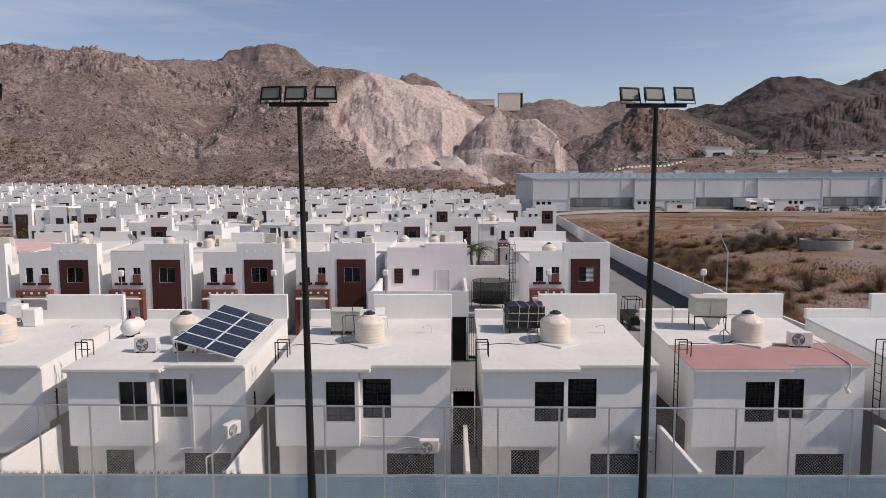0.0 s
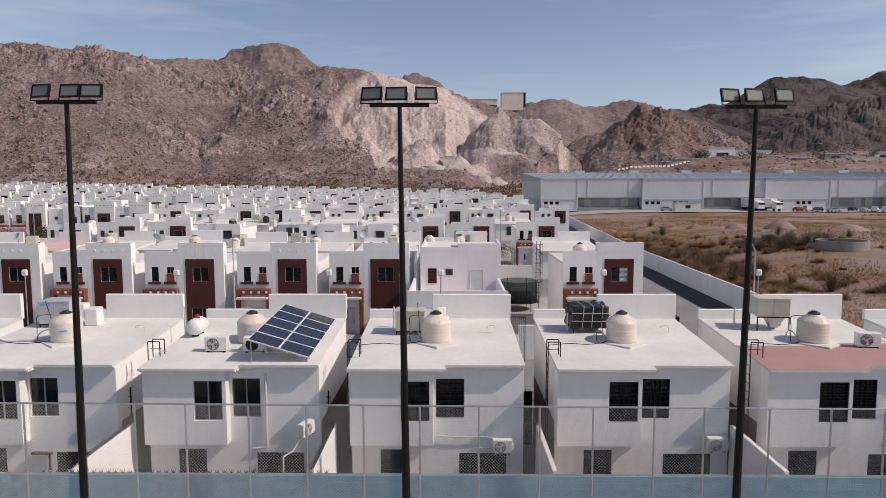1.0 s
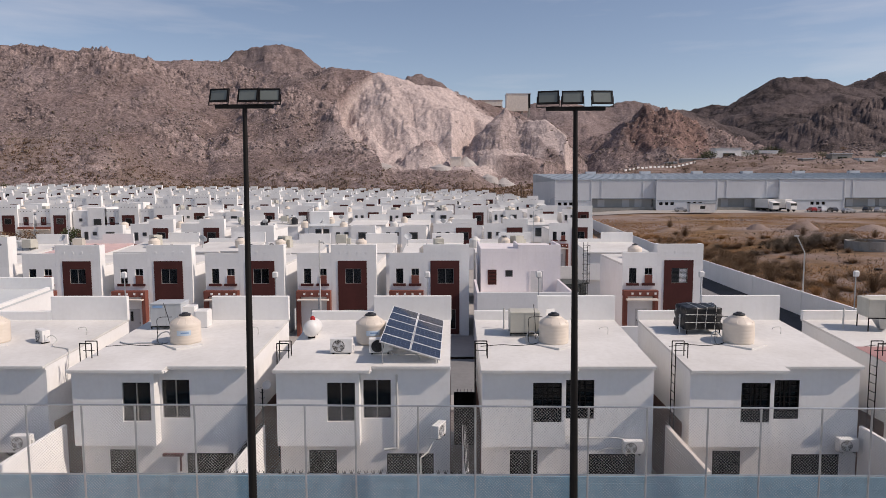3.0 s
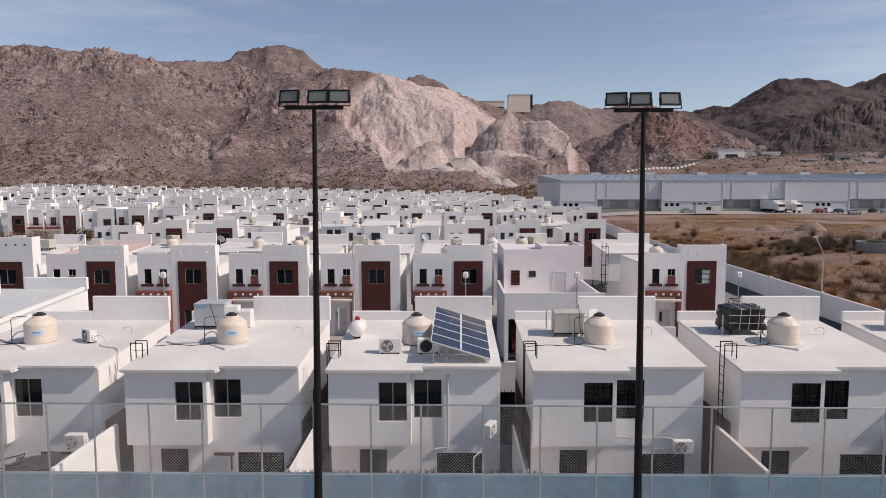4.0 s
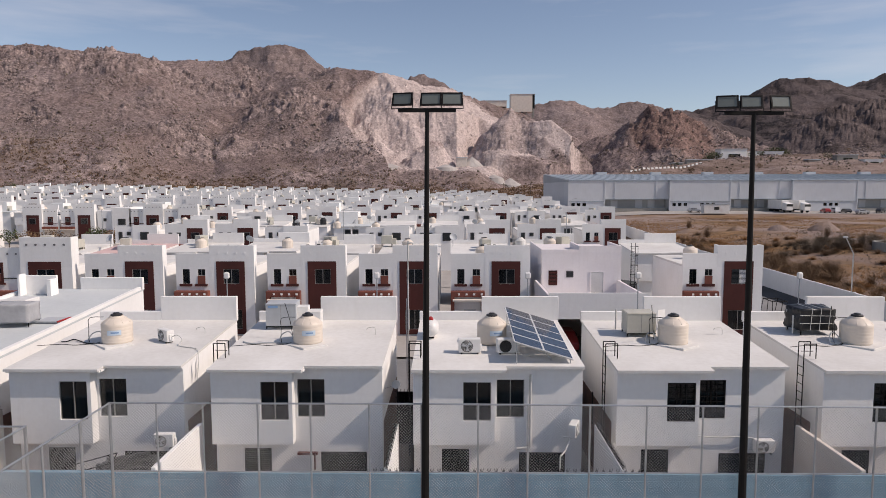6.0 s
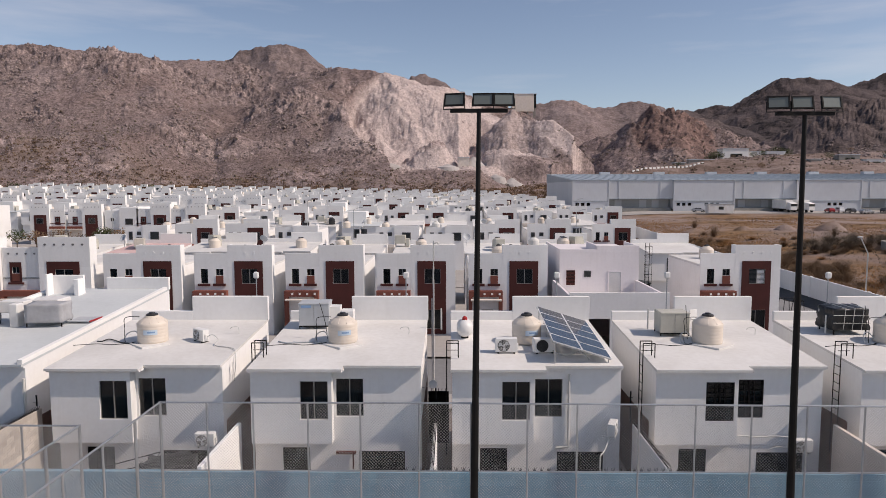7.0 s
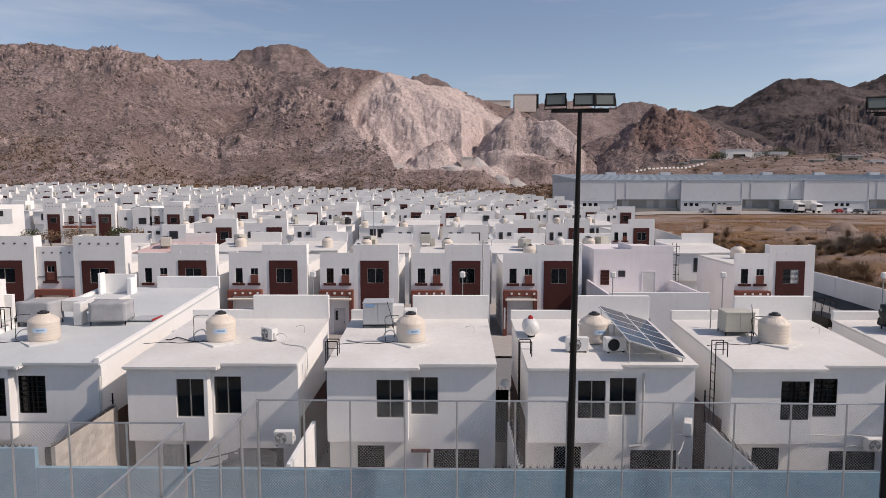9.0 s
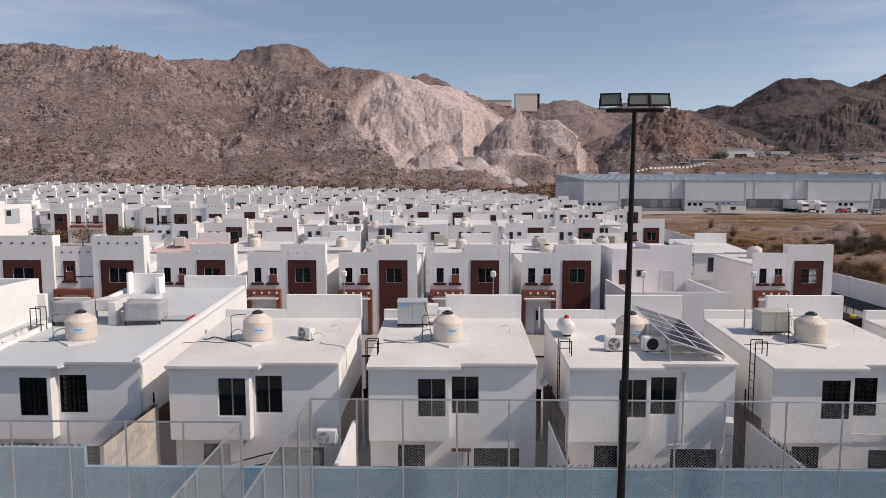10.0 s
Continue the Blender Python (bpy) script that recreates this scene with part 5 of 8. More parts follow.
# ---------------------------------------------------------------- chain-link fences
def chain_link(name, a, b, z0, z1, mat, posts, mesh_step=0.085, drop=0.0, low_rail=0.0, facing=1, label="galvanised chain-link fence panels on round posts"):
    """A fence from a to b in plan, with posts at the given distances from a."""
    a, b = Vector((*a, 0)), Vector((*b, 0))
    d = (b - a).normalized()
    length = (b - a).length
    f = thing(name, label, "fence")
    side = Vector((-d.y, d.x, 0)) * (0.036 if facing > 0 else -0.036)

    def top(s):
        return z1 - drop * max(0.0, s - 8)

    for i, s in enumerate(posts):
        bm = bmesh.new()
        tube(bm, a + d * s, a + d * s + Vector((0, 0, top(s) + 0.02)), 0.027 if i else 0.04, 8)
        part("post", bm, GALV, f, "round galvanised post")
    bm = bmesh.new()
    mid = min(8.0, length * 0.5)
    tube(bm, a + Vector((0, 0, z1)), a + d * mid + Vector((0, 0, top(mid))), 0.026, 8)
    tube(bm, a + d * mid + Vector((0, 0, top(mid))), b + Vector((0, 0, top(length))), 0.026, 8)
    part("rail", bm, GALV, f, "galvanised pipe rail")
    if low_rail:
        bm = bmesh.new()
        tube(bm, a + Vector((0, 0, low_rail)), b + Vector((0, 0, low_rail)), 0.022, 8)
        part("rail", bm, GALV, f, "lower galvanised pipe rail")
    h, w = mesh_step / 2, 0.0031
    n = int(length / mesh_step)
    steps = int((z1 - z0) / h)
    verts, faces = [], []
    across = Vector((-d.y, d.x, 0))
    for i in range(n):
        s0 = (i + 0.5) * mesh_step
        base = len(verts)
        for j in range(steps + 1):
            s = s0 + (h * 0.98 if j % 2 else -h * 0.02)
            p = a + d * s + Vector((0, 0, top(s0) - j * h)) - side + across * (0.003 if j % 2 else -0.003)
            verts += [p - d * w, p + d * w, p - across * w * 1.6 * facing]
        for j in range(steps):
            k = base + 3 * j
            for q in range(3):
                r = (q + 1) % 3
                faces.append((k + q, k + r, k + 3 + r, k + 3 + q))
    for i in range(n):
        s0 = (i + 0.5) * mesh_step
        base = len(verts)
        for j in range(steps + 1):
            s = s0 - (h * 0.98 if j % 2 else -h * 0.02)
            p = a + d * s + Vector((0, 0, top(s0) - j * h)) - side - across * (0.003 if j % 2 else -0.003)
            verts += [p - d * w, p + d * w, p - across * w * 1.6 * facing]
        for j in range(steps):
            k = base + 3 * j
            for q in range(3):
                r = (q + 1) % 3
                faces.append((k + q, k + r, k + 3 + r, k + 3 + q))
    me = bpy.data.meshes.new("wire_mesh")
    me.from_pydata(verts, [], faces)
    me.materials.append(mat)
    ob = new("wire_mesh", me)
    ob.parent = f
    tagged(ob, "woven galvanised wire mesh", kind="stuff")
    return f


FX = -18.85
chain_link("court_fence", (FX, -5.1), (26.0, -5.1), 2.2, 5.44, WIRE, [x + 18.85 for x in (-18.85, -17.57, -16.3, -14.8, -13.36, -11.76, -10.34, -8.8, -7.45, -5.78, -4.25, -2.74, -1.25, 0.3, 1.9, 3.3, 4.9, 6.2, 7.9, 9.5, 10.9, 12.5, 14.0, 15.5, 17.0, 18.5, 20.0, 21.5, 23.0, 24.5)], drop=0.005, low_rail=3.52)
chain_link("court_fence", (FX, -5.12), (FX, -34.0), 2.2, 5.44, WIRE, [1.4 + 1.55 * i for i in range(18)])
chain_link("neighbour_fence", (-20.4, -6.3), (-62.0, -6.3), 2.2, 5.22, WIRE, [0.0] + [1.5 + 1.5 * i for i in range(26)], facing=-1)
chain_link("neighbour_fence", (-20.4, -6.32), (-20.4, -34.0), 2.2, 5.22, WIRE, [1.4 + 1.55 * i for i in range(17)])

# ---------------------------------------------------------------- equipment on the nearest roofs
def on_roof(x, y, lift=0.0):
    return (x, y, roof_z(y) + lift)


for x in (6.0, 13.2, 21.0, -7.97, -15.1, -22.55, -29.55, -36.6):
    copy_thing(tank_model, pose(*on_roof(x, 2.6), 0, 0, 40 * x))
for x in (-1.0, 6.0, 13.2, -15.1, -22.55, -29.55):
    pad = tagged(mesh_object("tank_pad", mass([(x - 0.75, 2.2), (x + 0.05, 1.55), (x + 0.85, 2.1), (x + 0.1, 3.1)], roof_z(1.4), roof_z(2.3) + 0.03), ROOF, 0.01), "thick white mortar pad under a water tank", "pad", "tank pads")


def tank_label(x):
    """A pale printed label bent round the tank's front."""
    bm = bmesh.new()
    ring = [[bm.verts.new((0.575 * math.cos(a), 0.575 * math.sin(a), z)) for a in np.linspace(-1.75, -0.85, 8).tolist()] for z in (0.36, 0.55)]
    for i in range(7):
        bm.faces.new((ring[0][i], ring[0][i + 1], ring[1][i + 1], ring[1][i]))
    ob = tagged(mesh_object("tank_label", bm, LABEL), "pale blue and white printed tank label", "label", "tank labels")
    ob.matrix_basis = pose(*on_roof(x, 2.6))
    bm = bmesh.new()
    for a0, a1, z0, z1 in ((-1.5, -1.0, 0.43, 0.49),):
        ring = [[bm.verts.new((0.578 * math.cos(a), 0.578 * math.sin(a), z)) for a in np.linspace(a0, a1, 5).tolist()] for z in (z0, z1)]
        for i in range(4):
            bm.faces.new((ring[0][i], ring[0][i + 1], ring[1][i + 1], ring[1][i]))
    part("print_bar", bm, BLUE, ob)


for x in (-7.97, -15.1, -22.55, -29.55):
    tank_label(x)


def roof_ladder(x, y, bottom, group="black roof ladders", rise=0.55):
    """A steel ladder up a side wall with two hoops above the roof edge."""
    top = roof_z(y)
    l = thing("roof_ladder", "black steel roof ladder with hooped handrails", "ladder", group, at=(x, y, 0))
    for s in (-0.19, 0.19):
        part("rail", tubes(0.02, ((0, s, bottom), (0, s, top + rise)), ((0, s, top + rise), (0.42, s, top + rise)), ((0.42, s, top + rise), (0.42, s, top + 0.02))), BLACKM, l, "bent steel side rail")
    n = int((top - bottom) / 0.31)
    for i in range(n):
        part("rung", tubes(0.013, ((0, -0.19, bottom + 0.2 + 0.31 * i), (0, 0.19, bottom + 0.2 + 0.31 * i))), BLACKM, l)
    part("tie", tubes(0.012, ((0, 0, top + 0.25), (0.42, 0, top + 0.25))), BLACKM, l)
    return l


for x in (-4.05, 2.95, 9.95, 16.95, -11.05, -18.05):
    roof_ladder(x, 0.75, 1.6)
roof_ladder(-32.15, 3.7, 3.4, rise=0.95)


def condenser(at, turn=0.0, size=(0.80, 0.32, 0.56), dark=False, label="white split air-conditioner condenser with round fan grille"):
    c = thing("condenser", label, "air conditioner", "roof condensers", at=at, turn=turn)
    w, d, h = size
    part("case", boxes((-w / 2, 0, 0.05, w / 2, d, h)), WHITEM, c, "white metal case", 0.015)
    cx, cz, r = -w * 0.12, h * 0.53, h * 0.40
    bm = bmesh.new()
    tube(bm, (cx, -0.012, cz), (cx, -0.002, cz), r, 24)
    fan = part("fan_opening", bm, BLACKP if dark else FANGREY, c, "round fan opening")
    blades = bmesh.new()
    for k in range(3):
        a = 0.5 + k * math.tau / 3
        q = [(cx + r * f * math.cos(a + o), -0.014, cz + r * f * math.sin(a + o)) for f, o in ((0.15, 0.0), (0.85, -0.2), (0.88, 0.55), (0.2, 0.8))]
        blades.faces.new([blades.verts.new(p) for p in q])
    tube(blades, (cx, -0.018, cz), (cx, -0.012, cz), r * 0.2, 10)
    part("fan", blades, BLACKP if dark else GREYM, fan, "three-bladed fan at rest")
    for k in range(1, 8):
        ring = path_tube([(cx + r * k / 7.2 * math.cos(a), -0.02, cz + r * k / 7.2 * math.sin(a)) for a in np.linspace(0, math.tau, 21).tolist()], 0.0025, 4)
        part("ring", ring, BLACKM if dark else WHITEM, fan)
    part("foot", boxes((-w / 2 + 0.08, 0, 0, -w / 2 + 0.14, d, 0.05)), BLACKM, c)
    part("foot", boxes((w / 2 - 0.14, 0, 0, w / 2 - 0.08, d, 0.05)), BLACKM, c)
    part("valve_cover", boxes((w / 2, 0.08, 0.12, w / 2 + 0.05, d - 0.06, 0.34)), WHITEM, c, "", 0.01)
    return c


condenser(on_roof(-8.87, 1.12), 0)
condenser(on_roof(-7.46, 1.12), 8, dark=True, label="white condenser with dark fan opening under the solar panels")
condenser(on_roof(-20.75, 2.5), -38, (0.72, 0.28, 0.5))
condenser(on_roof(14.75, 1.7), -6)
condenser(on_roof(-44.6, 3.0), 20)


def cooler(at, size, mat, turn=0.0, stand=0.28, label="beige evaporative cooler on a steel stand", duct=0):
    c = thing("evaporative_cooler", label, "air cooler", "roof coolers", at=at, turn=turn)
    w, d, h = size
    part("case", boxes((-w / 2, -d / 2, stand, w / 2, d / 2, stand + h)), mat, c, "sheet metal cooler case", 0.02)
    part("rim", boxes((-w / 2 - 0.015, -d / 2 - 0.015, stand + h - 0.05, w / 2 + 0.015, d / 2 + 0.015, stand + h - 0.02)), mat, c)
    part("seam", boxes((-0.008, -d / 2 - 0.006, stand + 0.04, 0.008, -d / 2, stand + h - 0.06)), CONCRETE, c)
    for x in (-w / 2 + 0.03, w / 2 - 0.03):
        for y in (-d / 2 + 0.03, d / 2 - 0.03):
            part("leg", boxes((x - 0.018, y - 0.018, 0, x + 0.018, y + 0.018, stand)), BLACKM, c)
    part("stand_rail", boxes((-w / 2, -d / 2, stand - 0.04, w / 2, -d / 2 + 0.03, stand)), BLACKM, c)
    if duct:
        bm = mass([(w / 2 - 0.02, -0.3), (w / 2 + 0.45, -0.25), (w / 2 + 0.45, 0.25), (w / 2 - 0.02, 0.3)], stand + h * 0.25, stand + h * 0.8)
        part("duct", bm, WHITEM if duct == 2 else BEIGEM, c, "sheet metal air duct", 0.01)
        part("elbow", boxes((w / 2 + 0.45, -0.28, -0.02, w / 2 + 1.0, 0.28, stand + h * 0.62)), WHITEM if duct == 2 else BEIGEM, c, "", 0.04)
    return c


cooler(on_roof(-2.02, 3.68), (1.15, 0.85, 0.82), BEIGEM, 0, 0.13)
tall_cooler = cooler(on_roof(12.35, 4.3), (1.25, 0.95, 0.75), BEIGEM, -6, 0.55)
bm = bmesh.new()
bmesh.ops.create_cone(bm, cap_ends=True, segments=4, radius1=0.18, radius2=0.5, depth=0.5, matrix=Matrix.Translation((0.15, 0.0, 0.29)) @ Matrix.Rotation(radians(45), 4, "Z"))
part("down_duct", bm, GALV, tall_cooler, "tapered sheet metal duct into the roof")


def stool(at):
    s = thing("plastic_chair", "white moulded plastic chair on a flat roof", "chair", at=at, turn=25)
    part("seat", boxes((-0.22, -0.22, 0.40, 0.22, 0.22, 0.44)), WHITEM, s, "", 0.015)
    for x in (-0.19, 0.19):
        for y in (-0.19, 0.19):
            bm = bmesh.new()
            tube(bm, (x * 1.15, y * 1.15, 0), (x, y, 0.40), 0.025, 6)
            part("leg", bm, WHITEM, s)
    part("backrest", boxes((-0.21, 0.19, 0.48, 0.21, 0.22, 0.78), (-0.21, 0.19, 0.44, -0.16, 0.22, 0.48), (0.16, 0.19, 0.44, 0.21, 0.22, 0.48)), WHITEM, s, "", 0.01)
    return s


stool(on_roof(-0.75, 4.4))
b = cooler(on_roof(-16.6, 4.75), (1.25, 1.0, 0.95), GREYM, 3, 0.12, "large grey evaporative cooler with white ducts", 2)
part("label", boxes((-0.52, -0.512, 0.88, -0.12, -0.502, 0.98)), BLUE, b, "blue maker's plate")


def tarp_bundle(at, size, mat, label, turn=0.0, seed=1, category="air cooler", slack=0.12):
    """A cooler under a tied tarpaulin: a box with sagging, folded faces."""
    t = thing("covered_cooler", label, category, "covered roof coolers", at=at, turn=turn)
    w, d, h = size
    bm = bmesh.new()
    bmesh.ops.create_cube(bm, size=1.0)
    bmesh.ops.subdivide_edges(bm, edges=bm.edges[:], cuts=9, use_grid_fill=True)
    for v in bm.verts:
        p = v.co.copy()
        f = noise.fractal(Vector((p.x * 3 + seed, p.y * 3, p.z * 2)), 0.8, 2.0, 4)
        crease = 0.03 if slack > 0.1 else 0.01
        folds = crease * math.sin(p.x * 26 + 4 * f) * (0.5 - p.z) if abs(p.y) > 0.45 else crease * math.sin(p.y * 22 + 4 * f) * (0.5 - p.z)
        k = 1 + slack * f + folds
        v.co = Vector((p.x * w * k, p.y * d * k, (p.z + 0.5) * h * (1 + 0.6 * slack * f) + 0.18))
    part("tarpaulin", bm, mat, t, "tied and wrinkled tarpaulin", smooth=True)
    for x in (-w / 2 + 0.05, w / 2 - 0.05):
        for y in (-d / 2 + 0.05, d / 2 - 0.05):
            part("leg", boxes((x - 0.02, y - 0.02, 0, x + 0.02, y + 0.02, 0.25)), BLACKM, t)
    for z in (0.36, 0.72) if slack > 0.1 else ():
        part("rope", tubes(0.012, ((-w * 0.54, -d * 0.55, h * z + 0.18), (w * 0.54, -d * 0.55, h * z + 0.14))), HOSE, t, "pale tie rope")
    return t


wrapped = tarp_bundle(on_roof(5.0, 4.0), (1.42, 1.0, 0.86), TARPB, "cooler wrapped in black tarpaulin with pale ropes", 4, 2, slack=0.15)
for x in (-0.35, 0.02, 0.4):
    part("rope", tubes(0.011, ((x, -0.56, 0.2), (x + 0.06, -0.57, 1.08)), ((x + 0.06, -0.57, 1.08), (x + 0.03, 0.4, 1.1))), HOSE, wrapped, "pale tie rope")
part("pipe", tubes(0.03, ((-0.85, -0.2, 0.0), (-0.85, -0.2, 0.75)), n=8), HOSE, wrapped, "white upright pipe")
tarp_bundle(on_roof(-28.05, 4.9), (1.5, 0.95, 0.78), TARPG, "cooler under a grey tarpaulin cover", 6, 5, slack=0.04)
tarp_bundle(on_roof(-31.0, 4.7), (1.45, 0.95, 0.85), TARPG, "cooler under a grey tarpaulin cover", -3, 8, slack=0.04)

# the cream air duct boxes on the long grey roof
duct = thing("roof_duct", "white masonry air duct box between two coolers", "duct", at=on_roof(-29.5, 4.6))
part("upright", boxes((0.0, -0.1, 0, 0.36, 0.35, 0.98)), WHITEM, duct, "white painted duct leg", 0.03)
part("arm", boxes((-0.75, 0.35, 0.52, 0.36, 1.15, 1.02)), WHITEM, duct, "white painted duct box", 0.03)
part("run", boxes((0.36, 0.9, 0.5, 1.5, 1.9, 1.0)), WHITEM, duct, "white painted duct box", 0.03)
part("back_leg", boxes((0.9, 1.2, -0.1, 1.3, 1.8, 0.5)), WHITEM, duct, "", 0.02)

# solar array over the terrace roof: two columns of five panels, lower towards the right edge
def solar_array():
    s = thing("solar_array", "ten dark blue solar panels on a tilted frame", "solar panels", at=(0, 0, 0))
    t, r, b, l = Vector((-7.30, 4.85, 6.32)), Vector((-5.20, 4.95, 5.66)), Vector((-5.18, -0.25, 5.33)), Vector((-7.36, -0.05, 5.98))
    ex, ey = (r - t), (l - t)
    nrm = ex.cross(ey).normalized()
    nrm = nrm if nrm.z > 0 else -nrm
    for i in range(2):
        for j in range(5):
            a = t + ex * (i / 2 + 0.006) + ey * (j / 5 + 0.004)
            u, v = ex * (0.5 - 0.012), ey * (0.2 - 0.008)
            bm = bmesh.new()
            lo = [bm.verts.new(p - nrm * 0.035) for p in (a, a + u, a + u + v, a + v)]
            hi = [bm.verts.new(p) for p in (a, a + u, a + u + v, a + v)]
            for k in range(4):
                bm.faces.new((lo[k], lo[(k + 1) % 4], hi[(k + 1) % 4], hi[k]))
            bm.faces.new(lo[::-1])
            bm.faces.new(hi)
            bmesh.ops.recalc_face_normals(bm, faces=bm.faces[:])
            panel = part("solar_panel", bm, BRIGHTALU, s, "dark blue solar panel in an aluminium frame")
            bm = bmesh.new()
            for p in range(6):
                for q in range(4):
                    c0 = a + u * (0.02 + 0.96 * p / 6 + 0.004) + v * (0.03 + 0.94 * q / 4 + 0.006) + nrm * 0.004
                    du, dv = u * (0.96 / 6 - 0.008), v * (0.94 / 4 - 0.012)
                    f = bm.faces.new([bm.verts.new(w) for w in (c0, c0 + du, c0 + du + dv, c0 + dv)])
                    f.normal_update()
                    if f.normal.dot(nrm) < 0:
                        f.normal_flip()
            tagged(part("cell_grid", bm, CELL, panel, "blue-black silicon cells"), kind="stuff")
            bm = bmesh.new()
            f = bm.faces.new([bm.verts.new(w + nrm * 0.002) for w in (a + u * 0.02 + v * 0.03, a + u * 0.98 + v * 0.03, a + u * 0.98 + v * 0.97, a + u * 0.02 + v * 0.97)])
            f.normal_update()
            if f.normal.dot(nrm) < 0:
                f.normal_flip()
            part("backsheet", bm, BACKSHEET, panel, "dark blue-grey backing sheet")
    for k in (0.02, 0.5, 0.98):
        a, c = t + ey * k - nrm * 0.06, r + ey * k - nrm * 0.06
        part("rafter", tubes(0.025, (a, c)), GALV, s, "galvanised support rail")
        for p in (t + ey * k + ex * 0.05, t + ey * k + ex * 0.95):
            part("post", tubes(0.022, (p - nrm * 0.06, (p.x, max(p.y, -0.1), roof_z(max(p.y, -0.1))))), GALV, s)
    return s


solar_array()

gas = thing("gas_cylinder", "white horizontal gas tank with a red valve cap", "gas tank", at=on_roof(-10.35, 3.3))
bm = lathe([(0.02, -0.54), (0.17, -0.51), (0.28, -0.43), (0.32, -0.3), (0.32, 0.3), (0.28, 0.43), (0.17, 0.51), (0.02, 0.54)], 24)
bmesh.ops.rotate(bm, verts=bm.verts[:], cent=(0, 0, 0), matrix=Matrix.Rotation(radians(90), 3, "X"))
bmesh.ops.translate(bm, verts=bm.verts[:], vec=(0, 0, 0.37))
part("tank", bm, WHITEM, gas, "white enamelled gas tank", smooth=True)
part("valve", lathe([(0.1, 0.66), (0.1, 0.76), (0.04, 0.82)], 12), RED, gas, "red valve cap")
for y in (-0.35, 0.35):
    part("foot", boxes((-0.14, y * 0.7 - 0.02, 0, 0.14, y * 0.7 + 0.02, 0.12)), BLACKM, gas)


# hoses, pipes and cables over the roofs
def line(name, label, category, points, r, mat, group=""):
    pts = smooth_path([Vector((x, y, roof_z(y) + z)) for x, y, z in points])
    return tagged(mesh_object(name, path_tube(pts, r), mat, smooth=True), label, category, group)


for x, s in ((-1.0, 1), (6.0, 1), (13.2, 1), (-15.1, 1), (-22.55, 1), (-29.55, 1)):
    line("water_hose", "white looped hose beside a water tank", "hose", [(x - 0.55, 2.6, 0.1), (x - 0.75, 2.75, 0.35), (x - 1.0, 2.6, 0.3), (x - 1.05, 2.4, 0.05), (x - 0.8, 2.3, 0.04)], 0.022, HOSE, "tank hoses")
    line("black_pipe", "black bent water pipe by a tank", "pipe", [(x - 0.6, 2.4, 0.03), (x - 0.95, 2.35, 0.03), (x - 0.97, 2.35, 0.6), (x - 0.95, 2.4, 0.98), (x - 0.45, 2.5, 1.0)], 0.014, CORD, "tank pipes")
    line("drain_cable", "thin grey cable lying on a roof", "cable", [(x - 0.7, 2.3, 0.015), (x - 1.4, 2.1, 0.015), (x - 2.0, 2.2, 0.015), (x - 2.8, 2.0, 0.015)], 0.012, CORD, "roof cables")
line("garden_hose", "black garden hose lying on the roof", "hose", [(-22.9, 2.2, 0.03), (-23.6, 2.3, 0.03), (-24.3, 2.7, 0.05), (-24.5, 2.5, 0.03), (-24.7, 2.5, 0.03)], 0.022, CORD)
line("blue_hose", "blue-grey hose lying on the roof", "hose", [(-15.9, 2.4, 0.03), (-16.6, 2.4, 0.03), (-17.2, 2.3, 0.03), (-17.6, 2.5, 0.03)], 0.03, GREYM)
line("condenser_pipe", "coiled copper pipe from a condenser over the eaves", "pipe", [(-20.4, 2.4, 0.2), (-20.1, 2.3, 0.35), (-19.85, 2.2, 0.2), (-19.9, 2.0, 0.03), (-19.2, 1.7, 0.03), (-18.95, 1.4, 0.02), (-18.86, 1.2, -0.3), (-18.86, 1.0, -1.0)], 0.018, HOSE)
line("pale_duct", "pale flexible conduit under the solar panels", "conduit", [(-7.2, 1.2, 0.1), (-6.8, 0.9, 0.04), (-6.3, 0.8, 0.16), (-6.05, 0.55, 0.12), (-6.0, 0.4, 0.02)], 0.03, HOSE)
line("condenser_pipe", "white and red pipes from a condenser over the eaves", "pipe", [(15.15, 1.8, 0.3), (15.4, 1.6, 0.2), (15.5, 1.0, 0.03), (15.45, 0.2, 0.03), (15.4, -0.22, 0.0), (15.35, -0.28, -0.5), (15.3, -0.2, -0.8)], 0.025, HOSE)
line("antenna_rod", "thin black antenna rod standing on a roof", "rod", [(-1.62, 3.0, 0.0), (-1.66, 3.0, 0.7), (-1.72, 3.0, 1.35)], 0.014, CORD, "roof rods")
line("antenna_rod", "thin black antenna rod standing on a roof", "rod", [(5.4, 3.1, 0.0), (5.38, 3.1, 0.6), (5.3, 3.1, 1.3)], 0.014, CORD, "roof rods")
line("antenna_rod", "thin black rod leaning by a water tank", "rod", [(-15.75, 2.9, 0.0), (-15.85, 2.9, 0.7), (-16.05, 2.9, 1.45)], 0.014, CORD, "roof rods")
for x in (-2.75, 4.25, 11.0, -11.3):
    line("vent_pipe", "short white vent pipe through a roof", "pipe", [(x, 4.4, -0.05), (x, 4.4, 0.5), (x, 4.4, 0.85)], 0.035, HOSE, "roof vent pipes")
for x in (1.3, 8.1, -5.9, -12.6, -19.5):
    line("grey_conduit", "bent grey conduit on a roof edge", "conduit", [(x, 3.6, 0.0), (x, 3.6, 0.22), (x - 0.08, 3.6, 0.3), (x - 0.3, 3.6, 0.27), (x - 0.34, 3.6, 0.2)], 0.014, HOSE, "roof conduits")

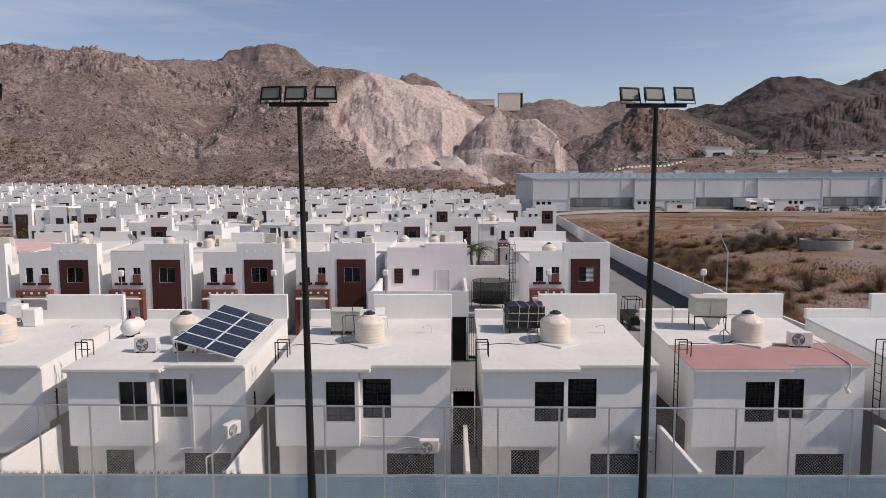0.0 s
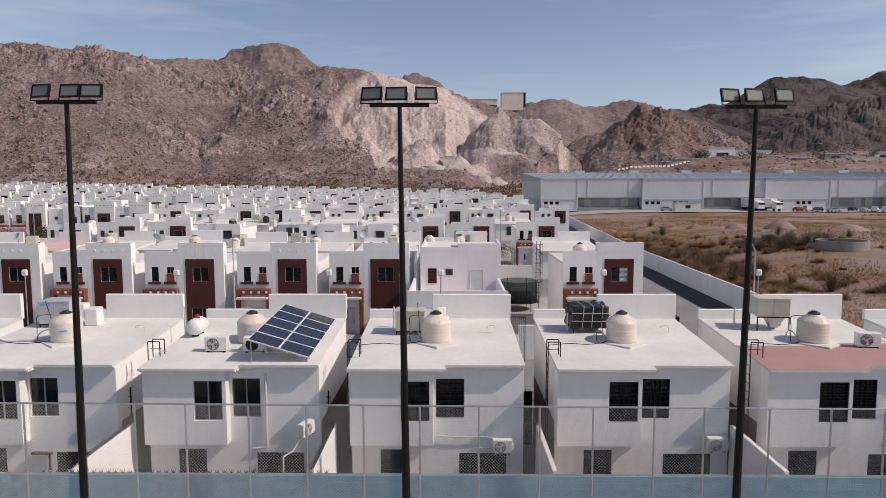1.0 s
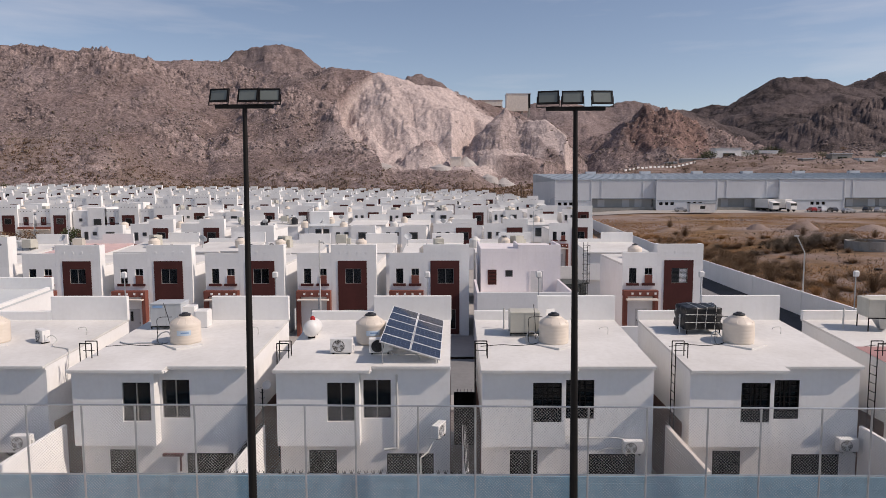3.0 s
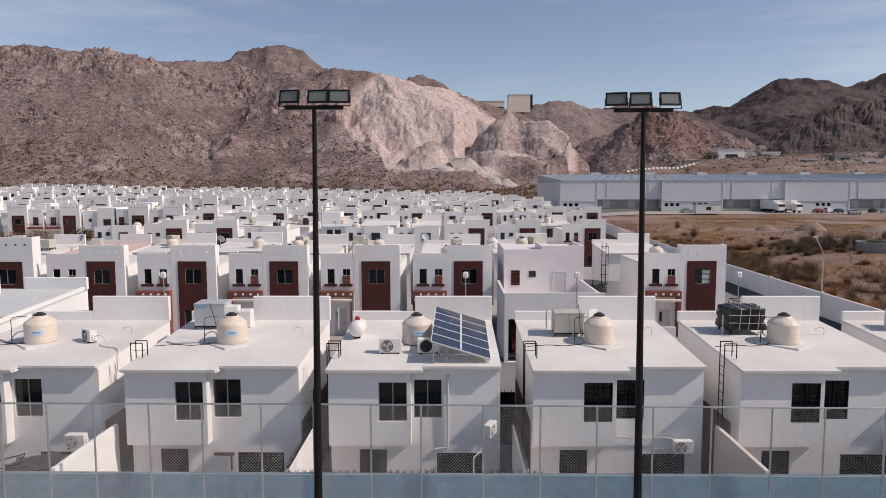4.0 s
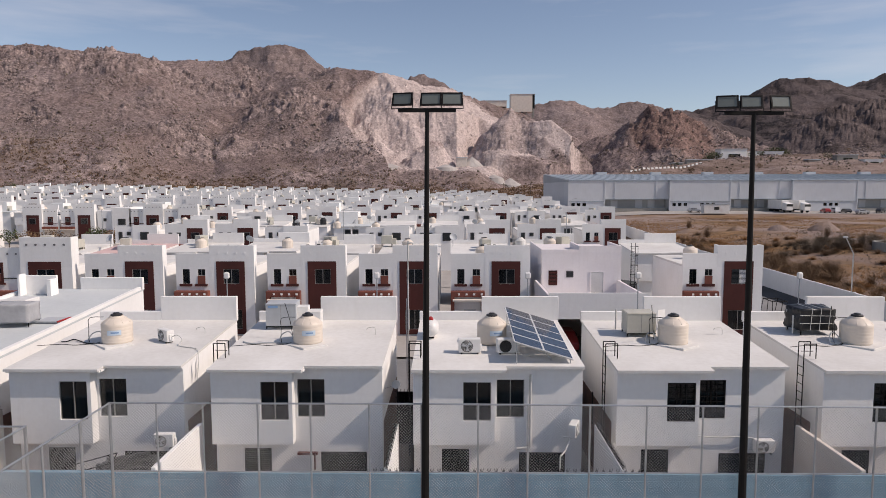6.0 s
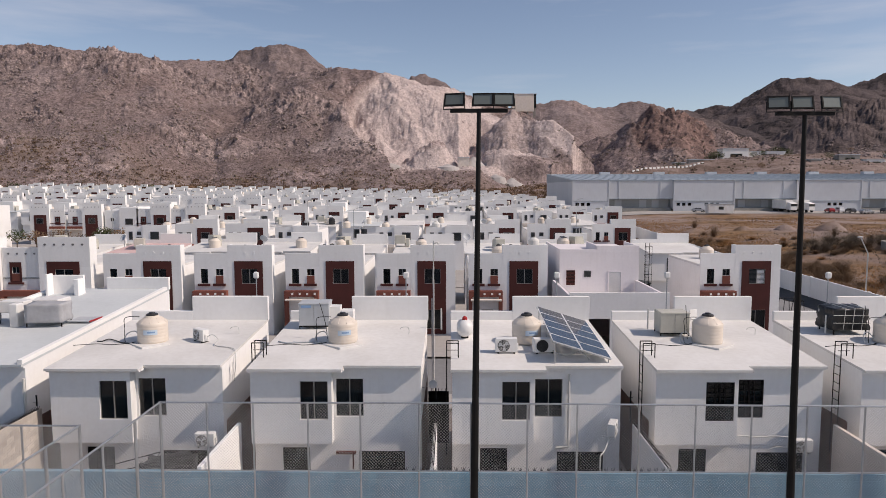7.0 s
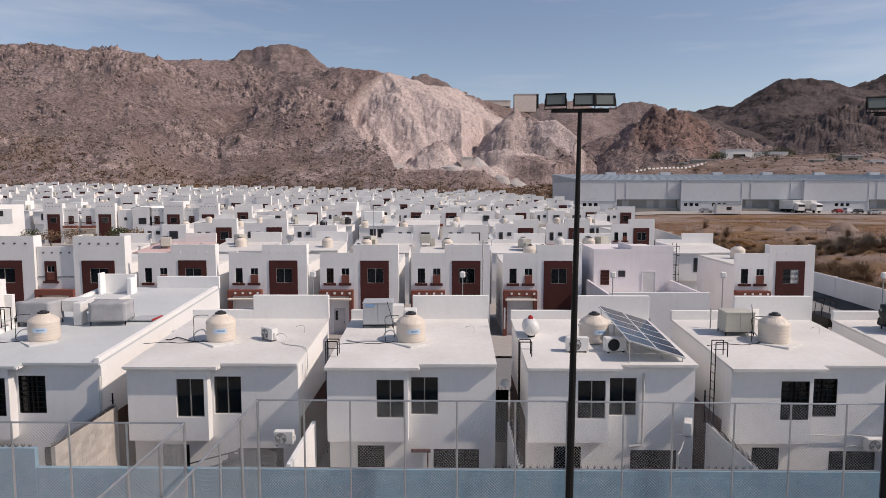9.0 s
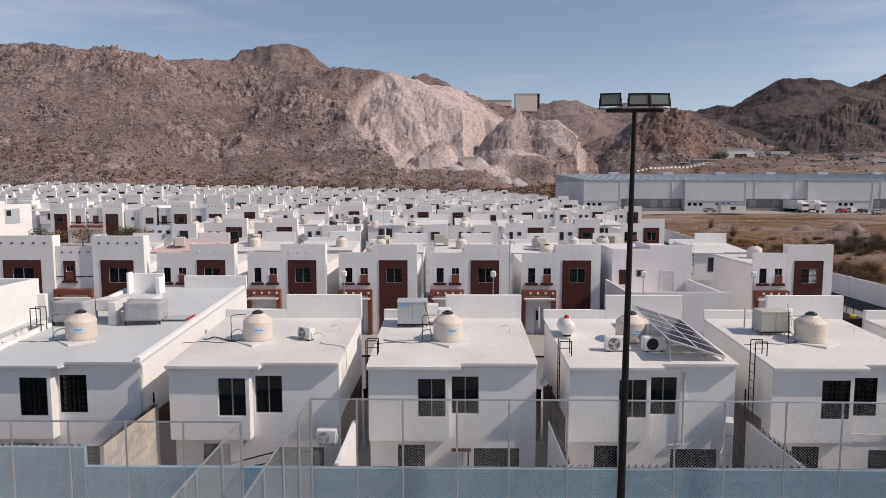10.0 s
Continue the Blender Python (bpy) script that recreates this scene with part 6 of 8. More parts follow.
# red coating over the rear half of one roof
bm = bmesh.new()
for x0, x1, e in ((10.03, 13.36, -0.602), (13.36, 16.12, -0.202)):
    v = box(bm, x0, e, 0, x1, 2.3 if x1 > 14 else 2.0, 0)
    for i, p in enumerate(v):
        p.co.z = roof_z(p.co.y) + (0.001 if i < 4 else 0.006)
tagged(mesh_object("roof_coating", bm, REDROOF), "faded red roof coating over the rear of the roof", "roof coating", kind="structure")

# long grey roof: its white side parapets and stair head
side = thing("roof_parapet", "white side parapets round the long grey roof", "parapet")
for x in (-26.0, -31.85):
    v = boxes((x - 0.1, -0.17, 0, x + 0.08, 11.7, 0))
    v.verts.ensure_lookup_table()
    for i, p in enumerate(v.verts):
        p.co.z = roof_z(p.co.y) + (0.004 if i < 4 else 0.16)
    part("coping", v, WHITE, side, "white sloping coping")
stair = thing("stair_head", "small white masonry stair head on the grey roof", "stair head", at=on_roof(-30.7, 10.9))
part("wall", boxes((-0.85, -0.1, -0.1, 0.85, 0.05, 0.95), (-0.85, -0.6, -0.1, -0.72, -0.1, 1.05), (0.62, -0.6, -0.1, 0.85, -0.1, 0.8)), WHITE, stair, "", 0.02)
flat = thing("spare_panel", "loose grey panel with a red edge on the roof", "panel", at=on_roof(-26.9, 5.6))
part("board", boxes((-0.5, -0.5, 0.03, 0.45, 0.5, 0.08)), GREYM, flat)
part("edge", boxes((0.45, -0.5, 0.03, 0.5, 0.5, 0.09)), RED, flat)

# ---------------------------------------------------------------- yards behind the nearest row
def yard_wall(x, mat, spikes, label, high=3.0, start=-3.68):
    w = tagged(mesh_object("yard_wall", boxes((x - 0.07, start, 0, x + 0.07, 0.02, high)), mat, 0.01), label, "wall", "yard walls")
    if spikes:
        bm = bmesh.new()
        y = start
        while y < -0.05:
            for a in (-0.05, 0.0, 0.05):
                tube(bm, (x + a * 0.6, y, high), (x + a * 1.3, y + a * 0.6, high + 0.13), 0.014, 4, 0.003)
            y += 0.085
        part("spikes", bm, BLACKM, w, "black anti-climb spikes")
    return w


yard_wall(2.55, CREAM, False, "pale rendered yard wall beside a house")
yard_wall(9.17, WHITE, False, "white rendered yard wall between two houses")
yard_wall(16.5, WHITE, False, "white rendered yard wall beside a house")
yard_wall(-4.45, WHITE, True, "white rendered yard wall topped with black spikes")
yard_wall(-11.45, WHITE, True, "white rendered yard wall topped with black spikes")
yard_wall(-18.4, WHITE, False, "white rendered yard wall beside a house")
block_wall = yard_wall(-25.5, BLOCK, True, "bare block yard wall topped with black spikes", 3.5)


def spike_strip(x0, x1, z):
    bm = bmesh.new()
    x = x0
    while x < x1:
        for a in (-0.06, 0.0, 0.06):
            tube(bm, (x + a * 0.3, -3.76, z), (x + a, -3.76 + a * 0.4, z + 0.14), 0.015, 4, 0.003)
        x += 0.21
    return tagged(mesh_object("wall_spikes", bm, BLACKM), "black anti-climb spikes along the boundary wall top", "spikes", kind="stuff")


spike_strip(-12.2, -3.9, 2.92)
spike_strip(-40.0, -26.1, 3.52)


def wall_condenser(at, label="white condenser hung on the rear wall"):
    c = condenser(at, 0, (0.66, 0.26, 0.5), label=label)
    part("bracket", boxes((-0.25, 0.0, 0.0, -0.21, 0.45, 0.04), (0.21, 0.0, 0.0, 0.25, 0.45, 0.04)), WHITEM, c)
    return c


wall_condenser((1.32, -0.30, 2.05))
wall_condenser((8.6, -0.32, 2.15))
wall_condenser((-19.2, -1.2, 2.55), "white condenser on a yard roof")
corner_unit = wall_condenser((-5.2, -0.5, 2.75), "white condenser on a bracket beside a rear window")
corner_unit.matrix_basis = pose(-5.2, -0.5, 2.75, 0, 0, 68)
part("pipe", tubes(0.025, ((-0.2, 0.2, 0.0), (-0.55, 0.3, -0.35)), ((-0.55, 0.3, -0.35), (-0.95, 0.38, -0.4)), ((-0.95, 0.38, -0.4), (-0.95, 0.38, -1.2))), HOSE, corner_unit, "bent pale pipe")
clothes = thing("clothes_rack", "dark folding clothes rack in a back yard", "rack", at=(-20.8, -2.2, 2.0))
part("frame", tubes(0.02, ((-1.4, 0, 0), (0.4, 0, 0.5)), ((-1.4, 0.3, 0.2), (0.4, 0.3, 0.7)), ((-1.4, 0, 0), (-1.4, 0.3, 0.2)), ((0.4, 0, 0.5), (0.4, 0.3, 0.7)), ((-0.5, 0, -2.0), (-0.5, 0, 0.3))), BLACKM, clothes)
tarp_bundle((-20.1, -2.0, 0.0), (1.6, 1.5, 2.2), TARPB, "bulky heap under a black tarpaulin in a yard", 10, 13, "tarpaulin")
for x, z in ((-6.77, 4.8), (-25.98, 4.6)):
    tagged(mesh_object("downpipe", tubes(0.045, ((x, -0.05, z), (x, -0.05, 2.2)), ((x, -0.05, 2.2), (x - 0.45, -0.05, 2.14)), n=8), HOSE), "thin pale downpipe on the rear wall", "pipe", "downpipes")

# small fittings on the rear walls
def spike_post(x, y, z0, z1):
    """A notched steel strip up a house corner that carries the yard's spikes."""
    p = thing("spike_post", "black notched security strip on a house corner", "security strip", "corner security strips", at=(x, y, 0))
    part("strip", boxes((-0.02, -0.02, z0, 0.02, 0.02, z1)), BLACKM, p)
    for k in range(int((z1 - z0) / 0.2)):
        bm = bmesh.new()
        tube(bm, (0, 0, z0 + 0.1 + 0.2 * k), (0.09, -0.05, z0 + 0.17 + 0.2 * k), 0.016, 4, 0.004)
        tube(bm, (0, 0, z0 + 0.1 + 0.2 * k), (-0.09, -0.05, z0 + 0.17 + 0.2 * k), 0.016, 4, 0.004)
        part("spike", bm, BLACKM, p)
    return p


spike_post(-11.42, -0.06, 3.05, 4.3)
spike_post(-4.62, -0.06, 3.05, 4.2)
spike_post(-25.55, -0.06, 3.6, 4.0)
tagged(mesh_object("wall_hose", path_tube(smooth_path([Vector(p) for p in ((-0.95, -0.05, 2.62), (-0.2, -0.07, 2.58), (0.5, -0.07, 2.6), (1.0, -0.08, 2.55), (1.15, -0.12, 2.45))]), 0.022), HOSE, smooth=True), "pale pipe along the rear wall to a condenser", "pipe", "wall pipes")
tagged(mesh_object("wall_hose", path_tube(smooth_path([Vector(p) for p in ((0.15, -0.05, 2.05), (0.5, -0.1, 2.22), (0.9, -0.1, 2.18), (1.1, -0.1, 2.1))]), 0.018), HOSE, smooth=True), "pale hose sagging above a yard window", "pipe", "wall pipes")
shelf = thing("wall_bracket", "rusty red angle bracket on a rear wall", "bracket", at=(-14.6, -0.02, 1.95))
part("bar", boxes((-0.35, -0.12, -0.04, 0.35, 0.0, 0.05)), BROWN, shelf, "rusty angle bar")
part("upright", boxes((0.22, -0.06, -0.6, 0.27, 0.0, -0.04)), BROWN, shelf)
wall_lamp = thing("wall_lamp", "small white security lamp hanging below the eaves", "lamp", at=(15.3, -0.12, 4.32))
part("arm", tubes(0.02, ((0, 0.12, 0.1), (0, 0.0, 0.08))), HOSE, wall_lamp)
bm = bmesh.new()
tube(bm, (0, 0, 0.1), (0.1, -0.06, -0.14), 0.05, 10, 0.08)
part("shade", bm, WHITEM, wall_lamp, "white conical shade")
dish = thing("satellite_dish", "small grey satellite dish on a house side", "satellite dish", at=(-11.55, 1.0, 4.1))
bowl = lathe([(0.02, 0.0), (0.15, 0.02), (0.26, 0.07), (0.3, 0.12), (0.28, 0.125), (0.15, 0.04), (0.02, 0.015)], 18)
bmesh.ops.rotate(bowl, verts=bowl.verts[:], cent=(0, 0, 0), matrix=Matrix.Rotation(radians(60), 3, "X"))
part("bowl", bowl, GREYM, dish)
part("arm", tubes(0.018, ((0, 0, 0), (-0.75, 0.05, -0.25))), GALV, dish)
dish.matrix_basis = dish.matrix_basis @ Matrix.Scale(0.55, 4)

# ---------------------------------------------------------------- boundary wall between the side road and the field
def boundary_wall(points, high):
    w = thing("wall_boundary", "long white rendered boundary wall with pillars", "wall", kind="structure")
    for (ax, ay), (bx, by) in zip(points, points[1:]):
        n = max(1, round(math.hypot(bx - ax, by - ay) / 6))
        for i in range(n):
            x0, y0, x1, y1 = (ax + (bx - ax) * i / n, ay + (by - ay) * i / n, ax + (bx - ax) * (i + 1) / n, ay + (by - ay) * (i + 1) / n)
            z = float(ground_z(15.0, (y0 + y1) / 2))
            part("panel", mass([(x0, y0), (x0 + 0.15, y0), (x1 + 0.15, y1), (x1, y1)], z - 0.8, z + high), WHITE, w)
            if i == 0:
                part("pillar", boxes((x0 - 0.04, y0 - 0.14, z - 0.8, x0 + 0.2, y0 + 0.14, z + high + 0.05)), WHITE, w)
    return w


def verge(points, wide):
    """The dark gravel strip along the wall's foot, its colour deepening the wall's shadow."""
    bm = bmesh.new()
    for (ax, ay), (bx, by) in zip(points, points[1:]):
        n = max(1, round((by - ay) / 3))
        for i in range(n):
            y0, y1 = ay + (by - ay) * i / n, ay + (by - ay) * (i + 1) / n
            x0, x1 = ax + (bx - ax) * i / n, ax + (bx - ax) * (i + 1) / n
            e0, e1 = wide * (1 + 0.2 * noise.noise(Vector((0, y0 * 0.3, 5)))), wide * (1 + 0.2 * noise.noise(Vector((0, y1 * 0.3, 5))))
            za, zb = float(ground_z(15.0, y0)) + 0.05, float(ground_z(15.0, y1)) + 0.05
            bm.faces.new([bm.verts.new(p) for p in ((x0 - e0, y0, za), (x0 - 0.01, y0, za + 0.25), (x1 - 0.01, y1, zb + 0.25), (x1 - e1, y1, zb))])
    bmesh.ops.remove_doubles(bm, verts=bm.verts[:], dist=0.001)
    return tagged(mesh_object("road_verge", bm, ASPHALT), "dark gravel strip deepening the shadow of the white boundary wall", "verge", kind="structure")


verge([(24.4, 13.0), (25.0, 34), (25.4, 44), (26.1, 62), (26.7, 80), (27.8, 102)], 2.4)
boundary_wall([(24.4, 13.0), (25.0, 34), (25.4, 44), (26.1, 62), (26.7, 80), (27.8, 102), (29.5, 132), (31.5, 165)], 2.35)
tagged(mesh_object("wall_return", boxes((24.5, -3.6, 0, 24.65, 12.8, 2.6)), WHITE, 0.01), "white rendered return of the boundary wall", "wall", kind="structure")

# ---------------------------------------------------------------- the warehouse beyond the field
def warehouse():
    base, top = 5.0, 15.0
    w = thing("warehouse", "long pale grey metal warehouse with loading docks", "warehouse", at=(0, 0, -1.2))
    y0 = 203.0
    edges = [30.3, 42.6, 64.7, 85.2, 106.3, 128.0, 148.3, 170.0, 191.0, 213.0, 235.0]
    part("core", mass([(30.3, y0 + 9), (235, y0 + 9), (235, y0 + 62), (30.3, y0 + 62)], base - 2, 14.6), SHEET, w, "ribbed pale metal walls")
    roof = part("roof", mass([(30.2, y0 + 0.9), (235.2, y0 + 0.9), (235.2, y0 + 62.2), (30.2, y0 + 62.2)], 14.6, lambda x, y: 15.1 + 3.2 * (y - y0 + 0.2) / 62.4), SHEETR, w, "grey-blue sheet roof")
    bm = bmesh.new()
    for i in range(68):
        x = 31 + 3 * i
        v = box(bm, x, y0 + 0.95, 0, x + 0.25, y0 + 62, 0)
        for k, p in enumerate(v):
            p.co.z = 15.1 + 3.2 * (p.co.y - y0 + 0.2) / 62.4 + (-0.05 if k < 4 else 0.12)
    part("seam", bm, SHEETR, roof, "raised roof seams")
    for x in (52, 75, 97, 118, 140, 163, 185):
        part("vent", boxes((x, y0 + 56, 17.9, x + 4.2, y0 + 58.5, 19.1)), SHEET, roof, "white roof ventilator")
    for i, (a, b) in enumerate(zip(edges, edges[1:])):
        if i % 2 == 0:
            bay = part("bay", wall(a, b, base + 2.9, 14.9, y0, y0 + 0.4), SHEET, w, "projecting pale metal bay")
            part("bay_roof", mass([(a - 0.1, y0 - 0.2), (b + 0.1, y0 - 0.2), (b + 0.1, y0 + 0.898), (a - 0.1, y0 + 0.898)], 14.91, lambda x, y: 15.1 + 3.2 * (y - y0 + 0.2) / 62.4), SHEETR, bay, "grey-blue sheet roof edge")
            for x in (a, b - 0.3):
                part("cheek", boxes((x, y0 + 0.4, base, x + 0.3, y0 + 9, 14.58)), SHEET, bay)
            holes = [(a + 1.0 + 1.9 * k, base + 1.3, a + 2.2 + 1.9 * k, base + 2.3) for k in range(int((b - a - 1.5) / 1.9)) if k % 5 < 3]
            low = part("plinth", wall(a, b, base - 1, base + 2.9, y0 + 0.1, y0 + 0.4, holes), SHEET, bay)
            part("glazing", boxes((a + 0.4, y0 + 0.5, base + 1.2, b - 0.4, y0 + 0.55, base + 2.4)), GLASS, low, "dark office windows")
            part("trim", boxes((a - 0.15, y0 - 0.12, base, a + 0.15, y0, 14.9)), SHEET, bay)
            part("trim", boxes((b - 0.15, y0 - 0.12, base, b + 0.15, y0, 14.9)), SHEET, bay)
            part("band", boxes((a + 0.15, y0 - 0.06, base + 2.8, b - 0.15, y0, base + 3.0)), SHEETR, bay)
        else:
            bay = part("dock_bay", wall(a + 0.01, b - 0.01, base + 3.6, 14.6, y0 + 1.0, y0 + 1.4), SHEET, w, "recessed upper wall over the loading dock")
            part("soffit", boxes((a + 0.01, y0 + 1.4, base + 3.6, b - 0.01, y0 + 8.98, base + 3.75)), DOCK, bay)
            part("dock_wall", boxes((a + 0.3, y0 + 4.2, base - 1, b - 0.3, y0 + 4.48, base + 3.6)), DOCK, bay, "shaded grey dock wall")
            for k in range(4):
                x = a + 3.0 + k * (b - a - 5) / 4
                if k != 1:
                    part("dock_door", boxes((x, y0 + 4.05, base + 0.6, x + 2.4, y0 + 4.19, base + 3.2)), SHEET, bay, "pale roller shutter")
            part("platform", boxes((a + 0.3, y0 + 1.6, base - 1, b - 0.3, y0 + 4.0, base + 0.5)), CONCRETE, bay)
            part("ledge", boxes((a + 0.02, y0 + 0.9, base + 3.5, b - 0.02, y0 + 0.998, base + 3.75)), SHEETR, bay)
            for f in (0.16, 0.8):
                part("rib", boxes((a + (b - a) * f, y0 + 0.85, base + 3.76, a + (b - a) * f + 0.3, y0 + 0.998, 14.6)), SHEET, bay)
    return w


warehouse()
strip("yard_road", 30, 191, 260, 212, PAVE, 0.12, "pale concrete yard in front of the warehouse", "road")


# ---------------------------------------------------------------- vehicles
def car(at, turn, colour, label, suv=False):
    c = thing("car", label, "car", "parked cars", at=at, turn=turn)
    h = 1.75 if suv else 1.45
    side = [(-2.1, 0.35), (2.1, 0.35), (2.15, 0.7), (1.9, 0.88), (1.0, 0.95), (0.45, h - 0.04), (-1.3 if not suv else -1.8, h), (-1.95, 0.98), (-2.15, 0.8)]
    bm = bmesh.new()
    l = [bm.verts.new((x, -0.85 if z < 1 else -0.68, z)) for x, z in side]
    r = [bm.verts.new((x, 0.85 if z < 1 else 0.68, z)) for x, z in side]
    bm.faces.new(l)
    bm.faces.new(r[::-1])
    for i in range(len(side)):
        j = (i + 1) % len(side)
        bm.faces.new((l[j], l[i], r[i], r[j]))
    part("body", bm, colour, c, "painted car body", 0.05)
    part("windows", boxes((-1.5, -0.80, 1.0, 0.55, -0.72, h - 0.12), (-1.5, 0.72, 1.0, 0.55, 0.80, h - 0.12)), GLASS, c, "dark side windows", 0.02)
    for x in (-1.35, 1.35):
        for y in (-0.86, 0.68):
            bm = bmesh.new()
            tube(bm, (x, y, 0.32), (x, y + 0.18, 0.32), 0.32, 14)
            wheel = part("wheel", bm, TYRE, c, "black tyre")
            bm = bmesh.new()
            tube(bm, (x, y - 0.01, 0.32), (x, y + 0.19, 0.32), 0.18, 10)
            part("rim", bm, ALU, wheel)
    return c


def truck(at, turn, label):
    t = thing("truck", label, "truck", "parked trucks", at=at, turn=turn)
    part("box", boxes((-7.0, -1.25, 1.1, 0.4, 1.25, 4.0)), WHITEM, t, "white cargo box", 0.04)
    part("cab", mass([(0.7, -1.2), (2.9, -1.2), (2.9, 1.2), (0.7, 1.2)], 0.7, lambda x, y: 3.4 - 0.5 * (x > 2)), WHITEM, t, "white truck cab", 0.1)
    part("windscreen", boxes((2.5, -1.1, 2.0, 2.95, 1.1, 2.75)), GLASS, t)
    part("chassis", boxes((-7.0, -0.5, 0.7, 2.8, 0.5, 1.1)), BLACKM, t)
    for x in (-5.8, -4.6, 1.7):
        for y in (-1.2, 0.9):
            bm = bmesh.new()
            tube(bm, (x, y, 0.5), (x, y + 0.3, 0.5), 0.5, 14)
            part("wheel", bm, TYRE, t)
    return t


SILVER = paint("silver_car_paint", (0.42, 0.43, 0.45), None, 0.3, 1.0, 6.0, 0.0, metal=0.4)
WHITECAR = paint("white_car_paint", (0.78, 0.78, 0.78), None, 0.3, 1.0, 6.0, 0.0, spec=0.5)
DARKCAR = paint("dark_car_paint", (0.03, 0.033, 0.04), None, 0.3, 1.0, 6.0, 0.0, spec=0.5)
REDCAR = paint("red_car_paint", (0.30, 0.02, 0.02), None, 0.3, 1.0, 6.0, 0.0, spec=0.5)
paints = {"silver": SILVER, "white": WHITECAR, "dark grey": DARKCAR, "red": REDCAR}
for x, y, colour, a in ((71, 197, "silver", 0), (113, 195, "red", 85), (116, 195, "white", 88), (119, 194, "dark grey", 92), (122, 190, "silver", 10), (131, 195, "dark grey", 40), (134, 194, "silver", 45), (137, 193, "white", 50), (140, 191, "white", 15), (144, 195, "silver", 70), (160, 190, "dark grey", 0), (165, 196, "white", 80), (170, 196, "silver", 85)):
    car((x, y, float(ground_z(x, y)) + 0.14), a, paints[colour], colour + " car parked in the warehouse yard", colour == "white")
truck((100.5, 197, float(ground_z(100, 197)) + 0.14), -82, "white box truck parked at the loading dock")
truck((105.5, 196, float(ground_z(105, 196)) + 0.14), -76, "white box truck parked at the loading dock")
hut = thing("site_cabin", "small white site cabin in the warehouse yard", "cabin", at=(75, 190, float(ground_z(75, 190)) + 0.1))
part("wall", boxes((-4, -1.4, 0.3, 4, 1.4, 3.1)), WHITEM, hut, "", 0.03)
part("roof", boxes((-4.1, -1.5, 3.1, 4.1, 1.5, 3.25)), SHEETR, hut)
plain_window(hut, -0.8, 1.4, 0.8, 2.4, -1.41)

# ---------------------------------------------------------------- the open field
def lump(name, x, y, r, h, mat, label, category, seed):
    n = 14
    bm = bmesh.new()
    rings = []
    z = float(ground_z(x, y)) - 0.2
    for k in range(5):
        f = k / 4
        rings.append([bm.verts.new((x + r * (1 - f * 0.92) * math.cos(a) * (1 + 0.25 * noise.noise(Vector((math.cos(a) * 1.3 + seed, math.sin(a) * 1.3, f)))), y + 0.75 * r * (1 - f * 0.92) * math.sin(a), z + h * (1 - (1 - f) ** 1.5) * (1 + 0.15 * noise.noise(Vector((a, seed, f)))))) for a in [i * math.tau / n for i in range(n)]])
    for a, b in zip(rings, rings[1:]):
        for i in range(n):
            bm.faces.new((a[i], a[(i + 1) % n], b[(i + 1) % n], b[i]))
    bm.faces.new(rings[-1])
    return tagged(mesh_object(name, bm, mat, smooth=True), label, category, "heaps of earth")


for k, (x, y, r, h) in enumerate(((68, 115, 5.0, 2.2), (60, 118, 3.4, 1.3), (53, 122, 3.0, 1.1), (79, 110, 6.0, 1.5), (90, 112, 4.0, 1.6), (44, 126, 4.0, 0.9), (100, 118, 5.0, 1.4), (36, 128, 2.4, 0.8))):
    lump("earth_heap", x, y, 0.72 * r, 0.95 * h, GROUND, "heap of pinkish brown earth on the field", "earth heap", k * 3.1)

tank = thing("cistern", "round open concrete cistern standing on the field", "cistern", at=(59.7, 79.5, float(ground_z(60, 79.5)) - 0.35))
bm = bmesh.new()
outer, inner, height, n = 3.65, 3.42, 1.5, 48
for i in range(n):
    a, b = i * math.tau / n, (i + 1) * math.tau / n
    q = [[bm.verts.new((r * math.cos(t), r * math.sin(t), z)) for t in (a, b)] for r, z in ((outer, 0), (outer, height), (inner, height), (inner, 0.2))]
    for u, v in zip(q, q[1:]):
        bm.faces.new((u[0], u[1], v[1], v[0]))
bmesh.ops.remove_doubles(bm, verts=bm.verts[:], dist=0.001)
part("ring_wall", bm, CONCRETE, tank, "stained concrete ring wall")
# the shade down inside the ring is put into the floor's dark colour
part("floor", lathe([(3.41, 0.1), (3.41, 0.3)], 32), BARK, tank, "cistern floor in dark brown that stands for the shade inside")
tagged(mesh_object("old_tyre", lathe([(0.25, 0), (0.45, 0.02), (0.5, 0.12), (0.45, 0.24), (0.25, 0.26)], 16), TYRE), "old black tyre lying on the field", "tyre").matrix_basis = pose(49.6, 62.0, float(ground_z(49.6, 62)) - 0.05)


